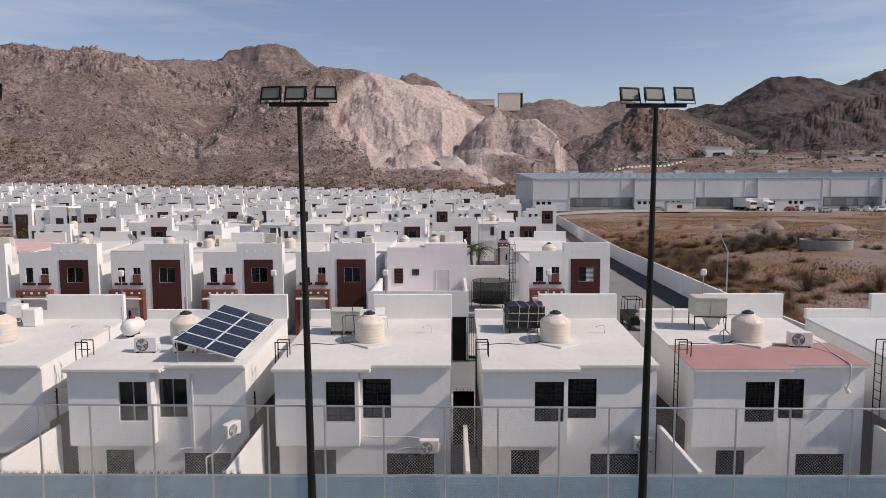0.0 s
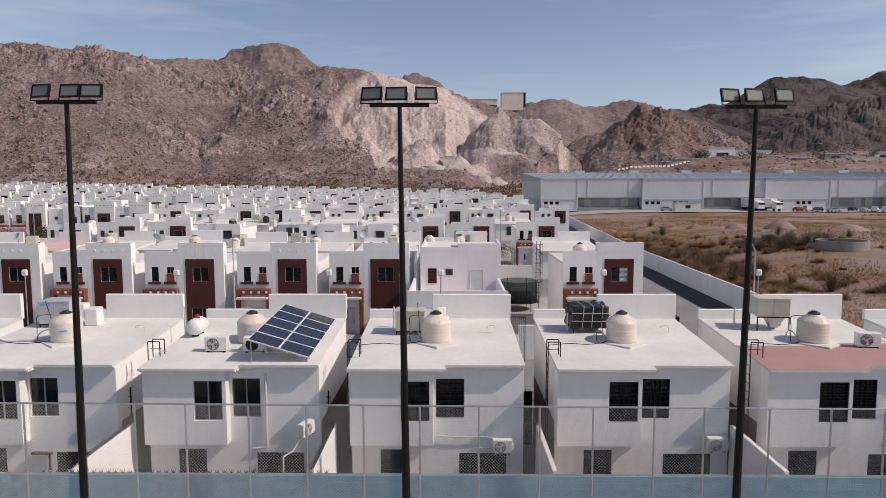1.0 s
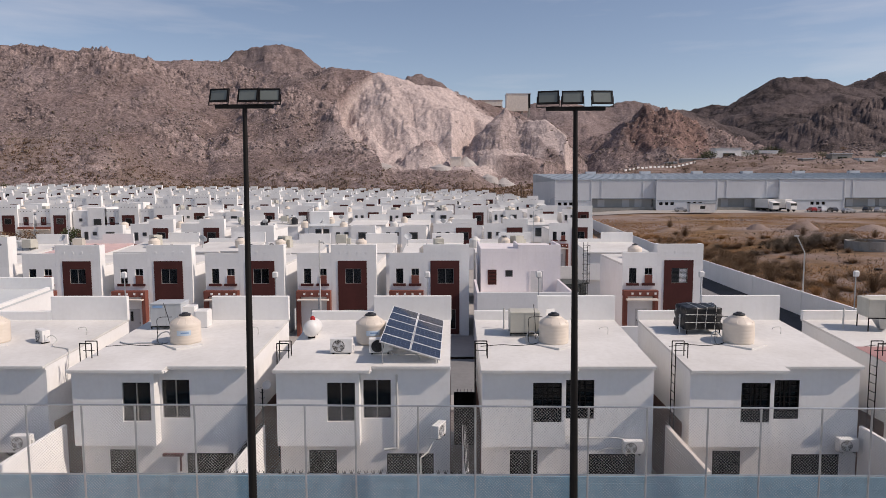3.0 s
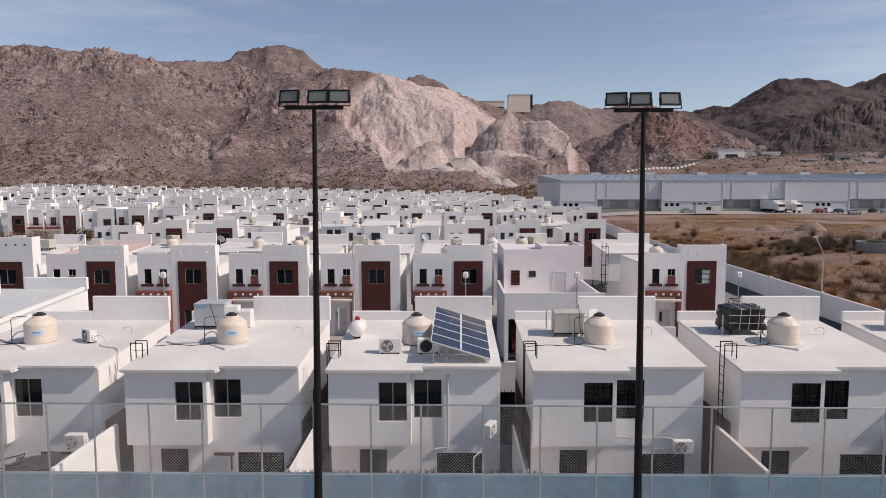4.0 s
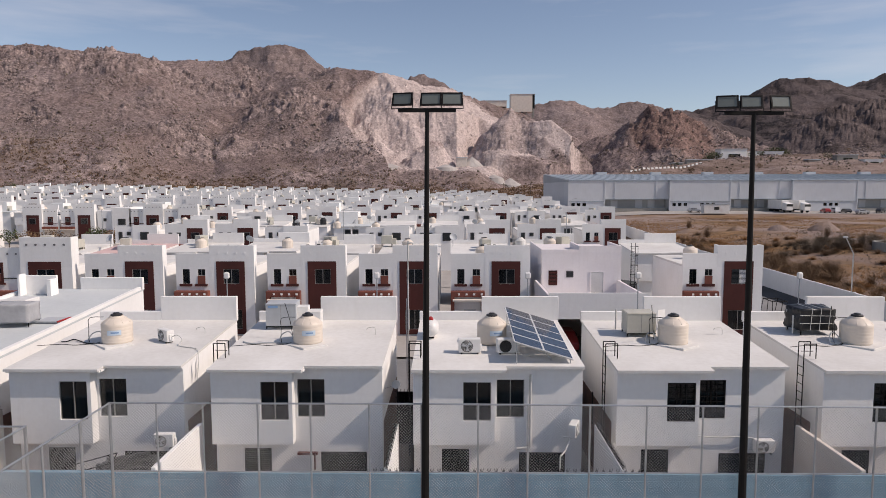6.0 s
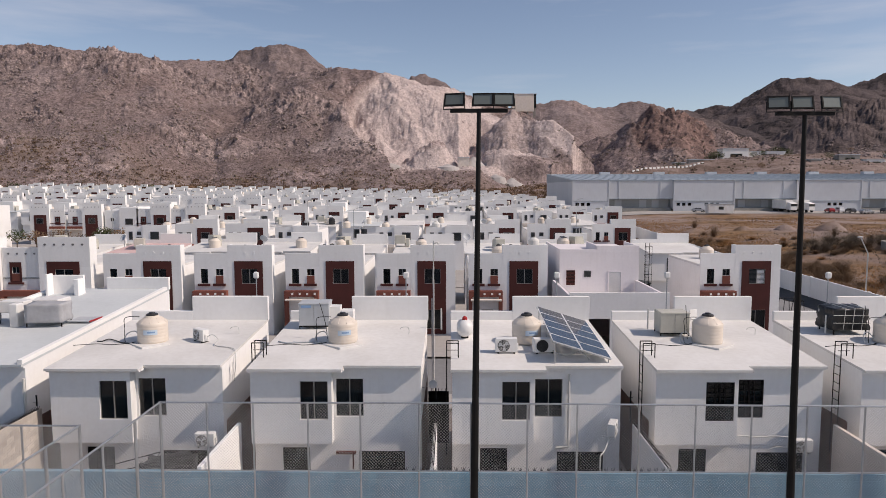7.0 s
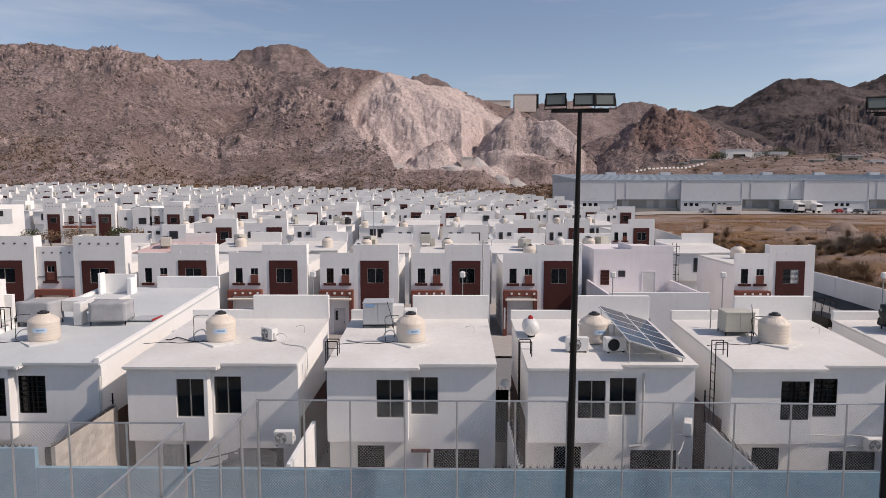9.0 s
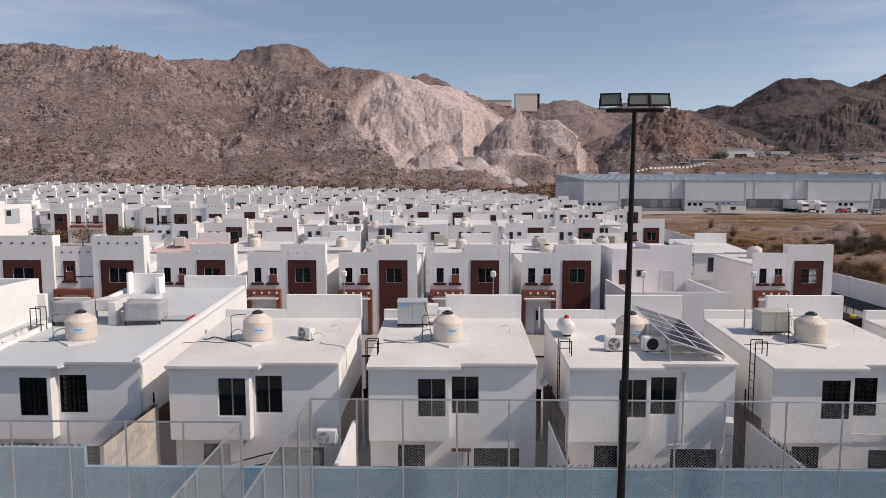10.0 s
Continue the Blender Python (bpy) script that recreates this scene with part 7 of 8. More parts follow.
def bush(at, size, mat, label, seed, sticks=110):
    r = random.Random(seed)
    verts, faces = [], []
    for i in range(sticks):
        a, e = r.uniform(0, math.tau), r.uniform(0.25, 1.45)
        d = Vector((math.cos(a) * math.cos(e), math.sin(a) * math.cos(e), math.sin(e)))
        p, ln = Vector((r.uniform(-0.15, 0.15), r.uniform(-0.15, 0.15), 0)), size * r.uniform(0.55, 1.0)
        w = size * 0.0075
        for k in range(3):
            q = p + d * ln / 3
            s = d.cross(Vector((0, 0, 1))).normalized() * w
            b0 = len(verts)
            verts += [p - s, p + s, q + s * 0.6, q - s * 0.6]
            faces.append((b0, b0 + 1, b0 + 2, b0 + 3))
            for _ in range(3):
                t = (d + Vector((r.uniform(-1, 1), r.uniform(-1, 1), r.uniform(-0.4, 0.8)))).normalized()
                e1 = q + t * ln * 0.3
                b0 = len(verts)
                verts += [q - s * 0.5, q + s * 0.5, e1]
                faces.append((b0, b0 + 1, b0 + 2))
            p, d, w = q, (d + Vector((r.uniform(-0.35, 0.35), r.uniform(-0.35, 0.35), r.uniform(-0.1, 0.25)))).normalized(), w * 0.6
    me = bpy.data.meshes.new("shrub")
    me.from_pydata(verts, [], faces)
    me.materials.append(mat)
    ob = tagged(new("shrub", me), label, "shrub", "field shrubs")
    ob.matrix_basis = pose(*at)
    return ob


def field_at(x, y):
    return (x, y, float(ground_z(x, y)) - 0.08)


bare = bush(field_at(42.5, 112), 2.6, DRYLEAF, "bare grey-brown twiggy shrub on the field", 3, 220)
dark = bush(field_at(51.8, 82), 2.3, BUSH, "dark dense shrub on the dry field", 4, 330)
rf = random.Random(21)
for x, y, s in ((40.1, 48, 1.1), (47.4, 47.4, 1.0), (38, 52, 0.7), (33, 90, 0.8), (60, 100, 0.8), (70, 95, 0.7), (35, 42, 0.6), (82, 70, 1.0), (34.5, 103, 0.7), (47, 135, 0.9), (90, 90, 0.8)):
    copy_thing(bare, pose(*field_at(x, y), 0, 0, rf.uniform(0, 360)) @ Matrix.Scale(s, 4))
for x, y, s in ((54, 84, 1.1), (57.4, 85.4, 1.0), (49, 83, 0.8), (60, 87, 0.9), (46.5, 85, 0.6), (52, 87, 1.0), (66, 73, 0.7), (56, 88, 1.0), (72, 77, 0.8)):
    copy_thing(dark, pose(*field_at(x, y), 0, 0, rf.uniform(0, 360)) @ Matrix.Scale(s, 4))


brush = bush(field_at(36, 60), 1.7, DRYLEAF, "dense orange-brown brush along the boundary wall", 14, 300)
straw = bush(field_at(33, 46), 1.3, GRASS, "dense dry orange brush on the field", 15, 320)
for k in range(240):
    y = rf.uniform(22, 118)
    x = 27.3 + 0.05 * y + abs(rf.gauss(0, 7.5)) * (1.0 if y > 45 else 0.6)
    if noise.noise(Vector((x * 0.07, y * 0.07, 2.0))) > rf.uniform(-0.25, 0.5) - 0.25 * (x < 34):
        copy_thing(brush if rf.random() < 0.45 else straw, pose(*field_at(x, y), 0, 0, rf.uniform(0, 360)) @ Matrix.Diagonal((rf.uniform(0.9, 1.8), rf.uniform(0.9, 1.8), rf.uniform(0.35, 0.7), 1)))
for k in range(26):
    x, y = rf.gauss(52, 6), rf.gauss(85, 3.5)
    copy_thing(dark if k % 2 else brush, pose(*field_at(x, y), 0, 0, rf.uniform(0, 360)) @ Matrix.Diagonal((1.1, 1.1, rf.uniform(0.5, 0.9), 1)))


for k in range(34):
    x, y = rf.gauss(33.5, 2.6), rf.gauss(68, 10)
    if x > 28.5 + 0.03 * y:
        copy_thing(brush, pose(*field_at(x, y), 0, 0, rf.uniform(0, 360)) @ Matrix.Diagonal((rf.uniform(1.0, 1.6), rf.uniform(1.0, 1.6), rf.uniform(0.8, 1.15), 1)))
for k in range(230):
    x, y = rf.uniform(29, 82), rf.uniform(20, 100)
    patchy = noise.fractal(Vector((x * 0.06, y * 0.06, 21.0)), 0.8, 2.0, 3)
    if x > 27.5 + 0.05 * y and patchy > 0.05:
        s = rf.uniform(0.7, 1.5)
        copy_thing((straw, brush, brush)[k % 3], pose(*field_at(x, y), 0, 0, rf.uniform(0, 360)) @ Matrix.Diagonal((s, s, rf.uniform(0.3, 0.65), 1)))


def tufts(name, count, area, size, mat, seed, label, keep):
    """Clumps of thin dry blades over a stretch of ground, one object."""
    r = random.Random(seed)
    verts, faces = [], []
    made = 0
    while made < count:
        x, y = r.uniform(area[0], area[2]), r.uniform(area[1], area[3])
        if not keep(x, y, r):
            continue
        made += 1
        z, s = float(ground_z(x, y)) - 0.08, size * r.uniform(0.5, 1.3)
        for _ in range(7):
            a, lean = r.uniform(0, math.tau), r.uniform(0.2, 0.9)
            p = Vector((x + r.uniform(-0.3, 0.3) * s, y + r.uniform(-0.3, 0.3) * s, z))
            side = Vector((-math.sin(a), math.cos(a), 0)) * s * 0.055
            b0 = len(verts)
            verts += [p - side, p + side, p + Vector((math.cos(a) * lean * s, math.sin(a) * lean * s, s * r.uniform(0.6, 1.1)))]
            faces.append((b0, b0 + 1, b0 + 2))
    me = bpy.data.meshes.new(name)
    me.from_pydata(verts, [], faces)
    me.materials.append(mat)
    return tagged(new(name, me), label, "grass", kind="stuff")


def grassy(x, y, r):
    n = noise.fractal(Vector((x * 0.045, y * 0.045, 7.0)), 0.8, 2.0, 4)
    by_wall = 0.9 * max(0.0, 1 - (x - 27 - 0.05 * y) / 18)
    return x > 26.5 + 0.04 * max(0, y - 60) and n + by_wall > r.uniform(-0.1, 0.55)


tufts("dry_grass", 34000, (26, 14, 120, 175), 0.27, GRASS, 31, "dry orange-brown grass tufts on the field", grassy)
tufts("field_scrub", 2400, (27, 16, 130, 178), 0.4, BUSH, 35, "low grey-brown scrub on the field", lambda x, y, r: x > 27 + 0.04 * max(0, y - 60) and noise.fractal(Vector((x * 0.05, y * 0.05, 17.0)), 0.8, 2.0, 4) > r.uniform(-0.05, 0.5))
tufts("dry_grass_far", 2500, (120, 60, 190, 180), 0.8, GRASS, 32, "dry orange-brown grass tufts on the field", lambda x, y, r: noise.fractal(Vector((x * 0.04, y * 0.04, 7.0)), 0.8, 2.0, 4) > r.uniform(-0.1, 0.5))

lamp = thing("street_lamp", "white street lamp with a slanting arm", "street lamp", at=(27.3, 38.0, -0.3))
part("pole", tubes(0.06, ((0, 0, 0), (0, 0, 5.5)), n=8), GALV, lamp, "pale steel pole")
part("arm", tubes(0.045, ((0, 0, 5.5), (-0.75, 0, 7.0)), n=8), GALV, lamp)
part("head", boxes((-1.0, -0.1, 6.95, -0.6, 0.1, 7.1)), GALV, lamp, "", 0.02)


def pole_box(x):
    p = thing("meter_pole", "slim pale pole carrying a small grey box", "pole", "service poles", at=(x, 7.8, 0))
    part("pole", tubes(0.025, ((0, 0, 0), (0, 0, 7.4)), n=8), GALV, p)
    part("box", boxes((-0.13, -0.09, 7.08, 0.13, 0.06, 7.38)), WHITEM, p, "small pale grey box", 0.05)
    return p


for x in (13.5, 6.5, -0.9, -6.0, -13.0, -20.0):
    pole_box(x)

mast = thing("service_mast", "tall slim white pole with a bent top beside the street", "pole", at=(-11.84, 12.2, 0.0))
part("pole", path_tube(smooth_path([Vector(p) for p in ((0, 0, 0), (0, 0, 4.0), (0, 0, 8.1), (0.06, 0, 8.35), (0.22, 0, 8.38), (0.26, 0, 8.28))]), 0.04, 8), HOSE, mast)
part("conduit", tubes(0.03, ((-0.09, 0, 0), (-0.09, 0, 5.4)), n=8), GALV, mast, "grey conduit strapped to the pole")

# ---------------------------------------------------------------- between the rows
car((-1.8, 23.2, 0.05), 90, REDCAR, "red car parked inside a shaded carport")
wall_row = thing("yard_front_wall", "white rendered front yard wall before the pink house", "wall", at=(0, 0, 0))
part("wall", wall(-3.25, 3.2, -0.1, 4.5, 19.6, 19.8, [(-3.0, 0.0, -0.6, 2.8), (2.15, 0.0, 3.05, 2.85)]), WHITE, wall_row)
part("side_wall", boxes((3.0, 19.8, -0.1, 3.18, 27.1, 4.3)), PINK, wall_row, "pale pink terrace side wall", 0.01)
part("side_wall", boxes((-3.24, 19.8, -0.1, -3.06, 27.1, 4.3)), PINK, wall_row, "pale pink terrace side wall", 0.01)
part("yard_door", boxes((2.16, 19.68, 0.0, 3.04, 19.72, 2.84)), BLACKM, wall_row, "black sheet steel yard door")
# unseen slab behind the wall, widened to keep light out of the carport
part("slab", boxes((-3.05, 19.8, 3.0, 2.99, 27.1, 3.15)), WHITE, wall_row)
low = thing("yard_front_wall", "low white wall beside the trampoline", "wall", at=(0, 0, 0))
part("wall", boxes((3.95, 20.0, -0.1, 7.9, 20.2, 2.2)), WHITE, low, "", 0.01)
tramp = thing("trampoline", "black trampoline with a safety net", "trampoline", at=(5.8, 38.3, -0.2))
part("bed", lathe([(1.75, 0.78), (1.8, 0.8), (1.8, 0.86), (1.7, 0.87)], 28), BLACKM, tramp, "black jumping mat")
NET = glass("black_net", (0.01, 0.01, 0.01), 0.9, 0.6)
ring = bmesh.new()
rows = [[ring.verts.new((1.72 * math.cos(i * math.tau / 32), 1.72 * math.sin(i * math.tau / 32), z)) for i in range(32)] for z in (0.88, 2.75)]
for i in range(32):
    ring.faces.new((rows[0][i], rows[0][(i + 1) % 32], rows[1][(i + 1) % 32], rows[1][i]))
part("net", ring, NET, tramp, "see-through black safety net")
for i in range(6):
    a = i * math.tau / 6
    c, s = math.cos(a), math.sin(a)
    part("post", tubes(0.025, ((1.85 * c, 1.85 * s, 0), (1.85 * c, 1.85 * s, 2.5)), ((1.85 * c, 1.85 * s, 2.5), (1.72 * c, 1.72 * s, 2.8)), n=6), BLACKM, tramp)


def gate(x0, x1, y, high, label, closed=False):
    g = thing("metal_gate", label, "gate", "alley gates", at=(0, 0, 0))
    part("frame", boxes((x0, y - 0.02, 0.05, x1, y + 0.02, 0.1), (x0, y - 0.02, high - 0.05, x1, y + 0.02, high), (x0, y - 0.02, 0.1, x0 + 0.05, y + 0.02, high - 0.05), (x1 - 0.05, y - 0.02, 0.1, x1, y + 0.02, high - 0.05)), BLACKM, g)
    n = max(3, int((x1 - x0) / 0.13))
    for i in range(1, n):
        x = x0 + (x1 - x0) * i / n
        part("bar", boxes((x - 0.01, y - 0.01, 0.1, x + 0.01, y + 0.01, high + (0.12 if closed else -0.05))), BLACKM, g)
    if closed:
        part("sheet", boxes((x0 + 0.05, y + 0.012, 0.1, x1 - 0.05, y + 0.018, high - 0.05)), BLACKM, g, "black sheet steel backing")
    return g


for x in (2.16, 9.15, -4.8, -18.85, -11.9, 16.15):
    gate(x, x + 0.9, 5.6, 2.4, "black sheet-backed alley gate topped with spikes", True)
gate(4.0, 7.0, 11.0, 2.3, "black barred gate of a front yard")

caged = thing("caged_ladder", "black steel ladder with safety hoops up a house wall", "ladder", at=(7.9, 40.6, -0.1))
for x in (-0.2, 0.2):
    part("rail", tubes(0.025, ((x, 0, 0.6), (x, 0, 6.1)), n=6), BLACKM, caged)
for k in range(16):
    part("rung", tubes(0.015, ((-0.2, 0, 0.8 + 0.32 * k), (0.2, 0, 0.8 + 0.32 * k)), n=5), BLACKM, caged)
for z in (2.2, 3.1, 4.0, 4.9, 5.8):
    ring = [(0.36 * math.sin(a), -0.36 + 0.36 * math.cos(a), z) for a in np.linspace(0.55, math.tau - 0.55, 12).tolist()]
    part("hoop", path_tube(ring, 0.018), BLACKM, caged, "round safety hoop")
for a in (2.2, 3.14, 4.1):
    part("strap", tubes(0.014, ((0.36 * math.sin(a), -0.36 + 0.36 * math.cos(a), 2.2), (0.36 * math.sin(a), -0.36 + 0.36 * math.cos(a), 5.8)), n=5), BLACKM, caged)


# ---------------------------------------------------------------- trees
def palm(at, tall, label):
    t = thing("palm_tree", label, "palm tree", "palm trees", at=at)
    bm = bmesh.new()
    for i in range(8):
        tube(bm, (0.05 * math.sin(i), 0, tall * i / 8), (0.05 * math.sin(i + 1), 0, tall * (i + 1) / 8), 0.2, 9, 0.17)
    part("trunk", bm, BARK, t, "ringed grey palm trunk")
    r = random.Random(4)
    verts, faces = [], []
    for i in range(22):
        a, up = r.uniform(0, math.tau), r.uniform(-0.1, 1.0)
        prev, d = Vector((0, 0, tall)), Vector((math.cos(a), math.sin(a), up)).normalized()
        for k in range(8):
            q = prev + d * 0.28
            s = d.cross(Vector((0, 0, 1))).normalized()
            for sg in (-1, 1):
                for m in (0.3, 0.8):
                    p = prev.lerp(q, m)
                    b0 = len(verts)
                    verts += [p, p + d * 0.07, p + s * sg * 0.55 * (1 - k / 11) + d * 0.25 - Vector((0, 0, 0.18))]
                    faces.append((b0, b0 + 1, b0 + 2))
            prev, d = q, (d - Vector((0, 0, 0.16))).normalized()
    me = bpy.data.meshes.new("crown")
    me.from_pydata(verts, [], faces)
    me.materials.append(LEAF)
    ob = new("crown", me)
    ob.parent = t
    tagged(ob, "drooping green palm fronds")
    return t


def tree(at, tall, wide, label, seed, mat=None):
    t = thing("tree", label, "tree", "town trees", at=at)
    r = random.Random(seed)
    bm = bmesh.new()
    tube(bm, (0, 0, 0), (0.1, 0, tall * 0.4), 0.14, 7, 0.09)
    for i in range(6):
        a = i * 1.05
        tube(bm, (0.1, 0, tall * 0.35), (wide * 0.4 * math.cos(a), wide * 0.4 * math.sin(a), tall * r.uniform(0.55, 0.8)), 0.06, 5, 0.02)
    part("trunk", bm, BARK, t, "grey trunk with spreading limbs")
    verts, faces = [], []
    for i in range(420):
        d = Vector((r.gauss(0, 1), r.gauss(0, 1), r.gauss(0, 1))).normalized() * r.random() ** 0.4
        lobe = 1 + 0.3 * noise.noise(d * 2.2 + Vector((seed, 0, 0)))
        c = Vector((d.x * wide / 2 * lobe, d.y * wide / 2 * lobe, tall * 0.66 + d.z * tall * 0.34 * lobe))
        u = Vector((r.gauss(0, 1), r.gauss(0, 1), r.gauss(0, 1))).normalized()
        v = u.cross(Vector((0.3, 0.2, 1))).normalized()
        s = tall * 0.05 * r.uniform(0.6, 1.3)
        b0 = len(verts)
        verts += [c - u * s, c + v * s * 0.6, c + u * s, c - v * s * 0.6]
        faces.append((b0, b0 + 1, b0 + 2, b0 + 3))
    me = bpy.data.meshes.new("crown")
    me.from_pydata(verts, [], faces)
    me.materials.append(mat or LEAF)
    ob = new("crown", me)
    ob.parent = t
    tagged(ob, "loose dusty green crown")
    return t


palm((4.8, 64.0, float(ground_z(0, 64)) + 0.1), 3.3, "short green palm tree standing in the street")
green = tree((-62, 97, float(ground_z(0, 97))), 4.0, 4.5, "dusty green street tree in front of houses", 5)
dry = tree((-70, 96, float(ground_z(0, 96))), 3.4, 4.5, "bare brown street tree in front of houses", 6, DRYLEAF)
for x, y, s, which in ((-66, 98, 0.9, dry), (-75, 98, 0.9, green), (-79, 97, 0.8, dry), (-88, 98, 0.98, dry), (-84, 99, 1.01, dry), (-60, 99, 0.98, dry), (-63, 98.5, 1.05, dry), (-67, 99, 1.01, dry), (-72, 98, 1.05, dry), (-76, 99, 0.98, green), (-91, 97, 0.90, green), (-40, 318, 1.7, green), (-75, 322, 1.6, green), (-130, 320, 1.6, green), (-168, 318, 1.8, green), (-20, 320, 1.4, green), (8, 300, 1.6, green), (-104, 324, 1.4, dry), (17.5, 140, 1.0, green), (-205, 316, 1.5, green), (-48, 118, 0.9, green), (-3, 170, 0.9, green), (22, 210, 1.6, green), (25, 216, 1.5, dry)):
    copy_thing(which, pose(x, y, float(ground_z(x, y)), 0, 0, rf.uniform(0, 360)) @ Matrix.Scale(s, 4))
palm((14.0, 235, float(ground_z(14.0, 235))), 5.5, "tall far palm tree behind white houses")


palm((5.9, 66.0, float(ground_z(0, 66)) + 0.1), 2.7, "short green palm tree beside a white house")


def scrub_belt():
    """The brown scrub between the last houses and the mountain's foot."""
    r = random.Random(77)
    verts, faces = [], []
    spots = [(r.uniform(-0.74, 0.2), r.uniform(318, 468)) for _ in range(7500)]
    px, py = np.array([[u * (y + 22) for u, y in spots]]), np.array([[y for u, y in spots]])
    heights = np.maximum(ground_z(px, py), np.where(py > 332, mountain_z(px, py), -9)) - 0.2
    for x, y, z in zip(px[0].tolist(), py[0].tolist(), heights[0].tolist()):
        if x > 20 and y < 330 or noise.noise(Vector((x * 0.03, y * 0.05, 3))) < (y - 432) / 70 - 0.35:
            continue
        s = r.uniform(0.6, 2.2) if y < 440 else r.uniform(0.4, 1.2)
        for _ in range(12):
            d = Vector((r.gauss(0, 1), r.gauss(0, 1), abs(r.gauss(0, 0.8)))).normalized()
            c = Vector((x, y, z)) + d * s * r.uniform(0.3, 1.0)
            u = Vector((r.gauss(0, 1), r.gauss(0, 1), r.gauss(0, 1))).normalized()
            v = u.cross(Vector((0.1, 0.3, 1))).normalized()
            b0 = len(verts)
            verts += [c - u * s * 0.4, c + v * s * 0.25, c + u * s * 0.4]
            faces.append((b0, b0 + 1, b0 + 2))
    me = bpy.data.meshes.new("scrub")
    me.from_pydata(verts, [], faces)
    me.materials.append(DRYLEAF)
    return tagged(new("scrub", me), "belt of dry brown scrub at the mountain foot", "scrub", kind="stuff")


scrub_belt()


# ---------------------------------------------------------------- buildings on the slopes
def mount_z(x, y):
    return float(mountain_z(np.array([[x]], float), np.array([[y]], float))[0, 0])


def hill_building(x, y, w, d, h, mat, label, name="hill_building", dark_front=True):
    z = mount_z(x, y) - 1.5
    b = thing(name, label, "building", "buildings on the slopes", at=(x, y, z))
    part("wall", boxes((-w / 2, 0, 0, w / 2, d, h)), mat, b, "", 0.05)
    part("roof", boxes((-w / 2 - 0.4, -0.4, h, w / 2 + 0.4, d + 0.4, h + 0.5)), SHEET, b)
    if dark_front:
        part("opening", boxes((-w * 0.2, -0.15, 1.0, w * 0.25, -0.02, h * 0.6)), GLASS, b, "dark wide opening")
    return b


hill_building(219, 518, 21, 12, 9.5, WHITE, "white two-storey building on the hillside bench")
hill_building(248, 524, 28, 8, 4.5, WHITE, "low white shed on the hillside bench")
hill_building(188, 508, 20, 6, 3.5, CONCRETE, "low grey shed on the hillside bench")
plant = thing("quarry_plant", "tall beige screening plant on struts on the ridge crest", "building", "buildings on the slopes", at=(67, 700, mount_z(67, 700) - 3.5))
part("wall", boxes((-13, 0, 5.5, 10.5, 14, 24)), CREAM, plant, "", 0.05)
part("roof", boxes((-13.4, -0.4, 24, 13.4, 14.4, 24.6)), SHEET, plant)
part("end_bay", boxes((10.6, 0.5, 9, 13.0, 13, 24)), BLACKM, plant, "dark open end bay")
for x in (-12, -4, 4, 12):
    for y in (1, 13):
        part("strut", boxes((x - 0.6, y - 0.6, 0, x + 0.6, y + 0.6, 9 if x > 10 else 5.6)), CONCRETE, plant)
hill_building(36, 690, 26, 8, 6, CREAM, "long pale conveyor shed on the ridge crest", dark_front=False)
hill_building(-118, 634, 7, 5, 4, WHITE, "small hut on the ridge crest", dark_front=False)
hill_building(-2, 484, 8, 7, 9.5, CREAM, "pale quarry building at the foot of the cut", dark_front=False)
hill_building(300, 500, 16, 8, 5, CONCRETE, "low grey building on the hillside bench")
hill_building(340, 505, 12, 8, 5, WHITE, "low white building on the hillside bench")
for x, y, s in ((200, 514, 2.5), (204, 516, 2.3), (197, 516, 2.0), (258, 536, 2.6), (264, 536, 2.8), (270, 537, 2.3), (285, 500, 1.6), (330, 500, 1.6), (360, 520, 2.0)):
    copy_thing(green, pose(x, y, mount_z(x, y) - 0.5, 0, 0, 30 * x) @ Matrix.Scale(s, 4))

for x, y, rad, h in ((6, 496, 11, 8), (34, 474, 9, 5), (58, 472, 8, 2.5), (-58, 482, 11, 3), (-14, 478, 9, 2.5), (22, 472, 7, 2.5)):
    pile = lathe([(0.02, h), (rad * 0.12, h * 0.93), (rad * 0.5, h * 0.5), (rad * 0.95, 0.0), (rad * 1.3, -6.0)], 20)
    for v in pile.verts:
        v.co += Vector((noise.noise(v.co * 0.4 + Vector((x, 0, 0))), noise.noise(v.co * 0.4 + Vector((0, y, 0))), 0)) * rad * 0.07
    heap = part("spoil_heap", pile, GRAVEL, None)
    heap.location = (x, y, mount_z(x, y) - 0.8)
    tagged(heap, "pale grey cone-shaped heap of crushed stone at the quarry", "heap", "heaps in the quarry")

barrier = mesh_object("road_barrier", boxes((-1.1, -0.4, 0, 1.1, 0.4, 0.5), (-1.1, -0.22, 0.5, 1.1, 0.22, 1.5)), WHITE, 0.03)
for k in range(18):
    x, y = 127 + 3.4 * k, 482 + 0.9 * k
    b = barrier if k == 0 else new("road_barrier", barrier.data)
    b.matrix_basis = pose(x, y, mount_z(x, y) - 0.3, 0, 0, 20)
    tagged(b, "white concrete barrier block beside the hill road", "barrier", "barriers along the hill road")
rh = random.Random(91)
for k in range(16):
    x, y = rh.uniform(150, 410), rh.uniform(470, 535)
    copy_thing(green if k % 3 else dry, pose(x, y, mount_z(x, y) - 0.4, 0, 0, 40 * k) @ Matrix.Scale(rh.uniform(0.8, 1.6), 4))
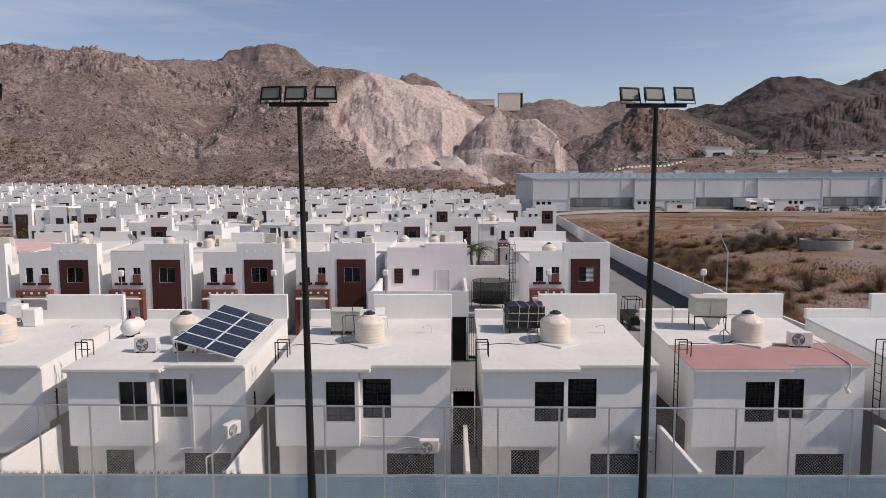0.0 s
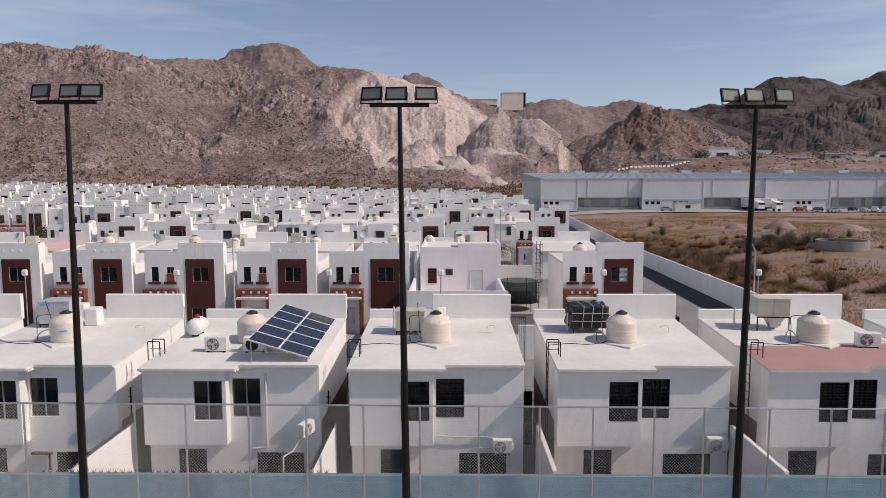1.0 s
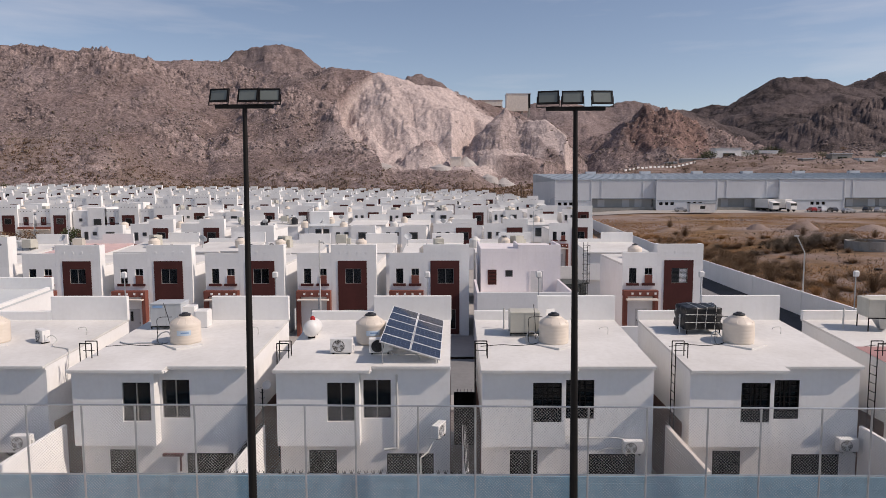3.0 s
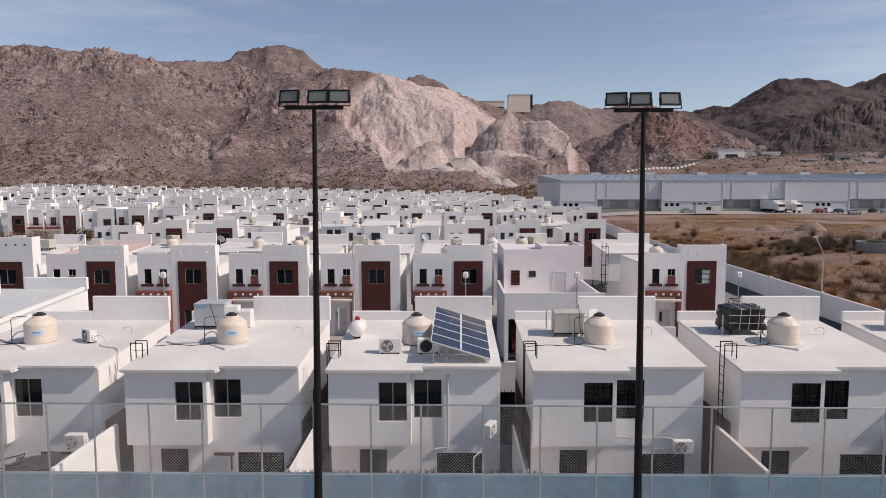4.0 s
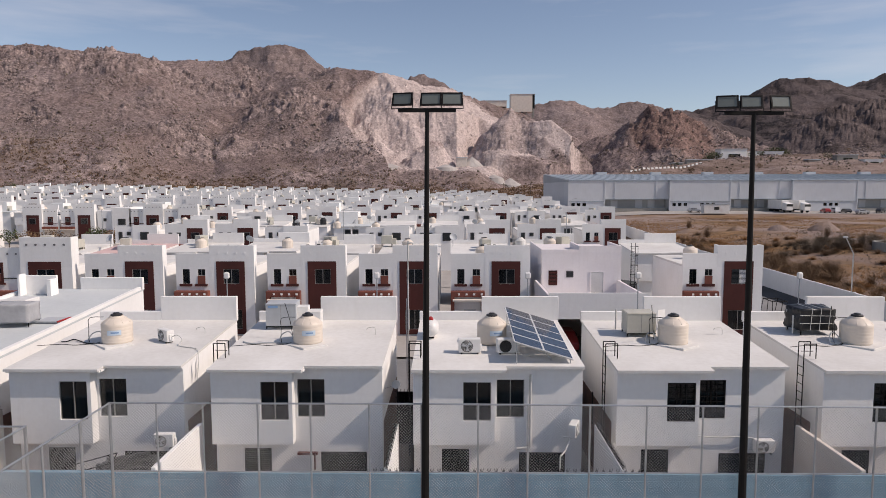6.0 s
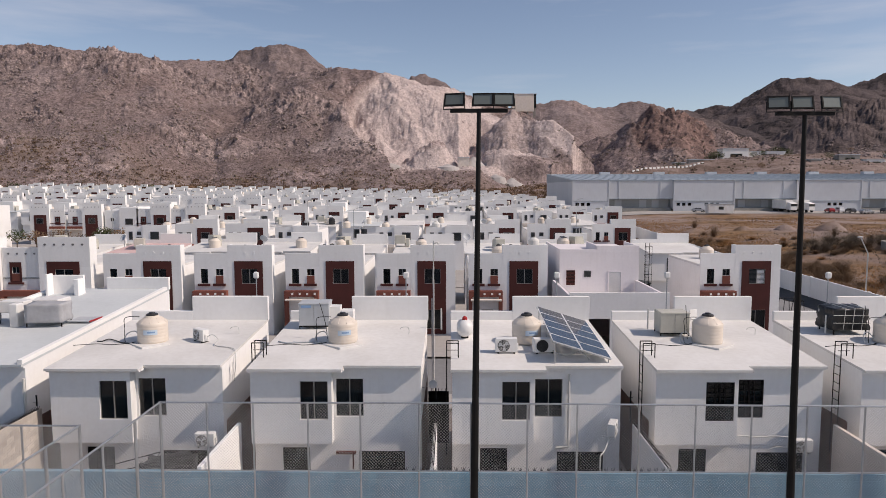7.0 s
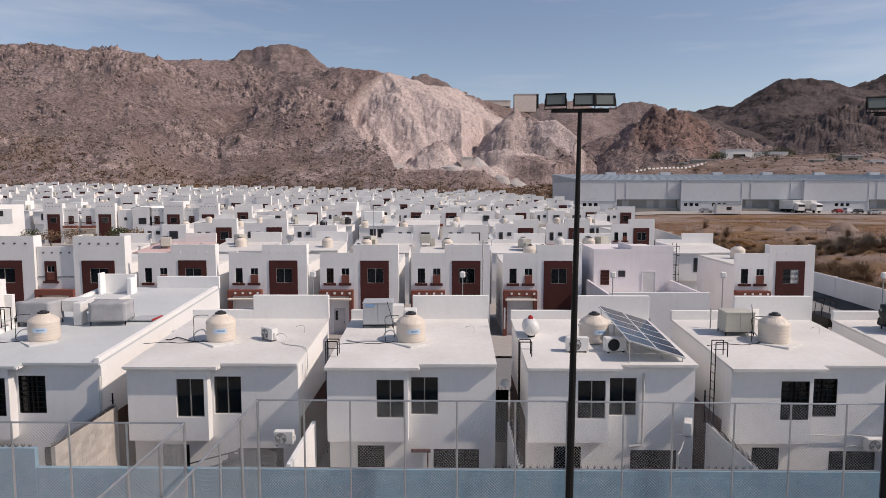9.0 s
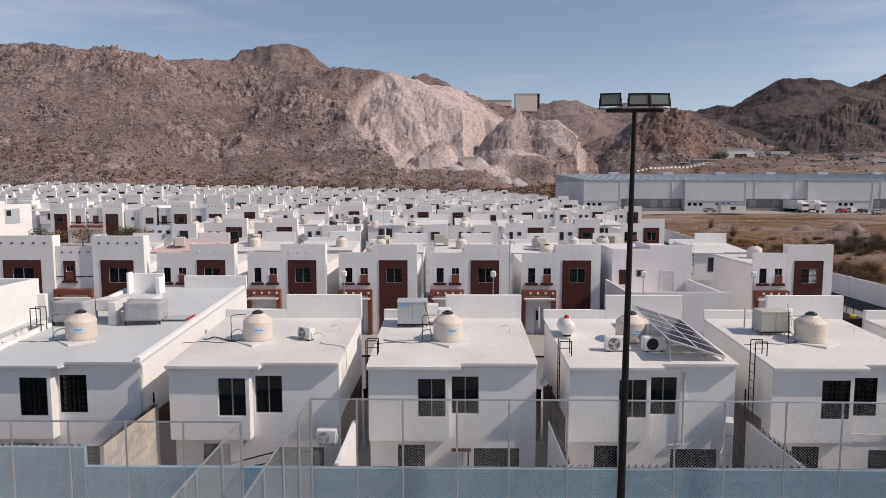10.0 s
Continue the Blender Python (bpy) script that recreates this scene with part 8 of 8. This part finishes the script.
for x, y, w, h, m in ((312, 486, 14, 4, WHITE), (372, 494, 20, 4, CONCRETE), (388, 520, 12, 5, CREAM), (270, 492, 9, 3, CONCRETE), (168, 500, 8, 3, CONCRETE)):
    hill_building(x, y, w, 7, h, m, "low shed on the dusty hillside bench", dark_front=w > 10)

# ---------------------------------------------------------------- street furniture and the last odds and ends
part("wall", boxes((3.6, 48.6, -0.6, 9.6, 48.8, 2.7)), WHITE, low, "", 0.01)
gate(2.2, 4.3, 19.35, 2.9, "black barred street gate between white houses")
gate(5.65, 8.4, 68.6, 2.6, "black barred street gate between white houses")
cart_at = Matrix.Diagonal((0.65, 0.85, 0.95, 1))
cart = thing("utility_vehicle", "small yellow and black open-frame utility vehicle", "vehicle", at=(16.6, 30.0, -0.05))
part("body", boxes((-1.0, -1.9, 0.45, 1.0, 1.9, 1.2)), BLACKM, cart, "", 0.06)
part("hood", boxes((-0.25, -1.9, 1.2, 0.2, -1.4, 1.45)), paint("yellow_paint", (0.62, 0.40, 0.03), None, 0.5, 2.0, 9.0, 0.0), cart, "yellow hood", 0.06)
for x in (-0.9, 0.9):
    part("roll_bar", tubes(0.04, ((x, -0.6, 1.2), (x, -0.4, 2.4)), ((x, -0.4, 2.4), (x, 1.4, 2.4)), ((x, 1.4, 2.4), (x, 1.8, 1.2)), ((x, 0.4, 2.4), (x, 0.6, 1.2)), n=6), BLACKM, cart)
for y in (-0.4, 1.4):
    part("cross_bar", tubes(0.04, ((-0.9, y, 2.4), (0.9, y, 2.4)), n=6), BLACKM, cart)
for x in (-1.05, 0.85):
    for y in (-1.3, 1.3):
        bm = bmesh.new()
        tube(bm, (x, y, 0.42), (x + 0.2, y, 0.42), 0.42, 14)
        part("wheel", bm, TYRE, cart)


cart.matrix_basis = cart.matrix_basis @ cart_at


def slim_pole(x, y, high):
    z = float(ground_z(x, y))
    p = thing("street_lamp", "slim grey street lamp pole between the houses", "street lamp", "town street lamps", at=(x, y, z))
    part("pole", tubes(0.05, ((0, 0, 0), (0, 0, high)), n=6), GALV, p)
    part("arm", tubes(0.035, ((0, 0, high), (0.9, 0, high + 0.35)), n=6), GALV, p)
    part("head", boxes((0.75, -0.09, high + 0.27, 1.25, 0.09, high + 0.38)), GALV, p)
    return p


for x, y, hgt in ((6.4, 69.0, 8.0), (-24, 65, 8.5), (-58, 68, 8.5), (16.5, 122, 8.0), (-14, 118, 8.0), (-42, 119, 8.0), (-90, 118, 8.5), (-30, 170, 8.5), (-75, 171, 8.5), (-120, 172, 8.5), (10, 172, 8.5), (-5, 222, 9.0), (-60, 223, 9.0), (-150, 224, 9.0), (-100, 275, 9.0), (-20, 276, 9.0), (-180, 276, 9.0)):
    slim_pole(x, y, hgt)


def utility_pole(x, y):
    z = float(ground_z(x, y))
    p = thing("utility_pole", "brown wooden utility pole at the edge of the town", "utility pole", "utility poles", at=(x, y, z))
    part("pole", tubes(0.11, ((0, 0, -0.5), (0, 0, 10.5)), n=6), BARK, p)
    part("crossarm", boxes((-1.1, -0.08, 9.6, 1.1, 0.08, 9.8)), BARK, p)
    return p


for i in range(22):
    utility_pole(-235 + 13.5 * i + rf.uniform(-4, 4), 322 + rf.uniform(-6, 8))
for i in range(26):
    x, y = -240 + 11 * i + rf.uniform(-5, 5), 318 + rf.uniform(-6, 16)
    copy_thing(green if i % 3 == 0 else dry, pose(x, y, float(ground_z(x, y)) - 0.2, 0, 0, rf.uniform(0, 360)) @ Matrix.Scale(rf.uniform(1.0, 2.0), 4))

# ---------------------------------------------------------------- blocks of the teal wall's upper courses
def block_course(parent, x0, x1, z, shift, shared):
    x = x0 + shift
    while x + 0.4 <= x1:
        ob = new("block", shared)
        ob.parent = parent
        ob.matrix_basis = Matrix.Translation((x, -3.85, z))
        x += 0.4


bm = boxes((0.003, -0.006, 0.003, 0.397, -0.001, 0.197))
bmesh.ops.bevel(bm, geom=[e for e in bm.edges if all(v.co.y < -0.005 for v in e.verts)], offset=0.002, segments=1, affect="EDGES")
block_mesh = bpy.data.meshes.new("block")
bm.to_mesh(block_mesh)
bm.free()
block_mesh.materials.append(TEAL)
for row in range(2):
    block_course(wall_low, -25.9, 18.0, 2.715 - 0.2 * row, 0.2 * (row % 2), block_mesh)
for row in range(2):
    block_course(wall_high, -37.0, -25.95, 3.315 - 0.2 * row, 0.2 * (row % 2), block_mesh)

# ---------------------------------------------------------------- blocks of the bare yard wall
bm = boxes((0.0, 0.007, 0.007, 0.009, 0.393, 0.193))
bmesh.ops.bevel(bm, geom=[e for e in bm.edges if all(v.co.x > 0.005 for v in e.verts)], offset=0.005, segments=1, affect="EDGES")
bare_block = bpy.data.meshes.new("block")
bm.to_mesh(bare_block)
bm.free()
bare_block.materials.append(BLOCK)
for row in range(16):
    for k in range(8):
        y = -3.5 + 0.4 * k + 0.2 * (row % 2)
        if y < -0.5:
            ob = new("block", bare_block)
            ob.parent = block_wall
            ob.matrix_basis = Matrix.Translation((-25.43, y, 0.1 + 0.2 * row))
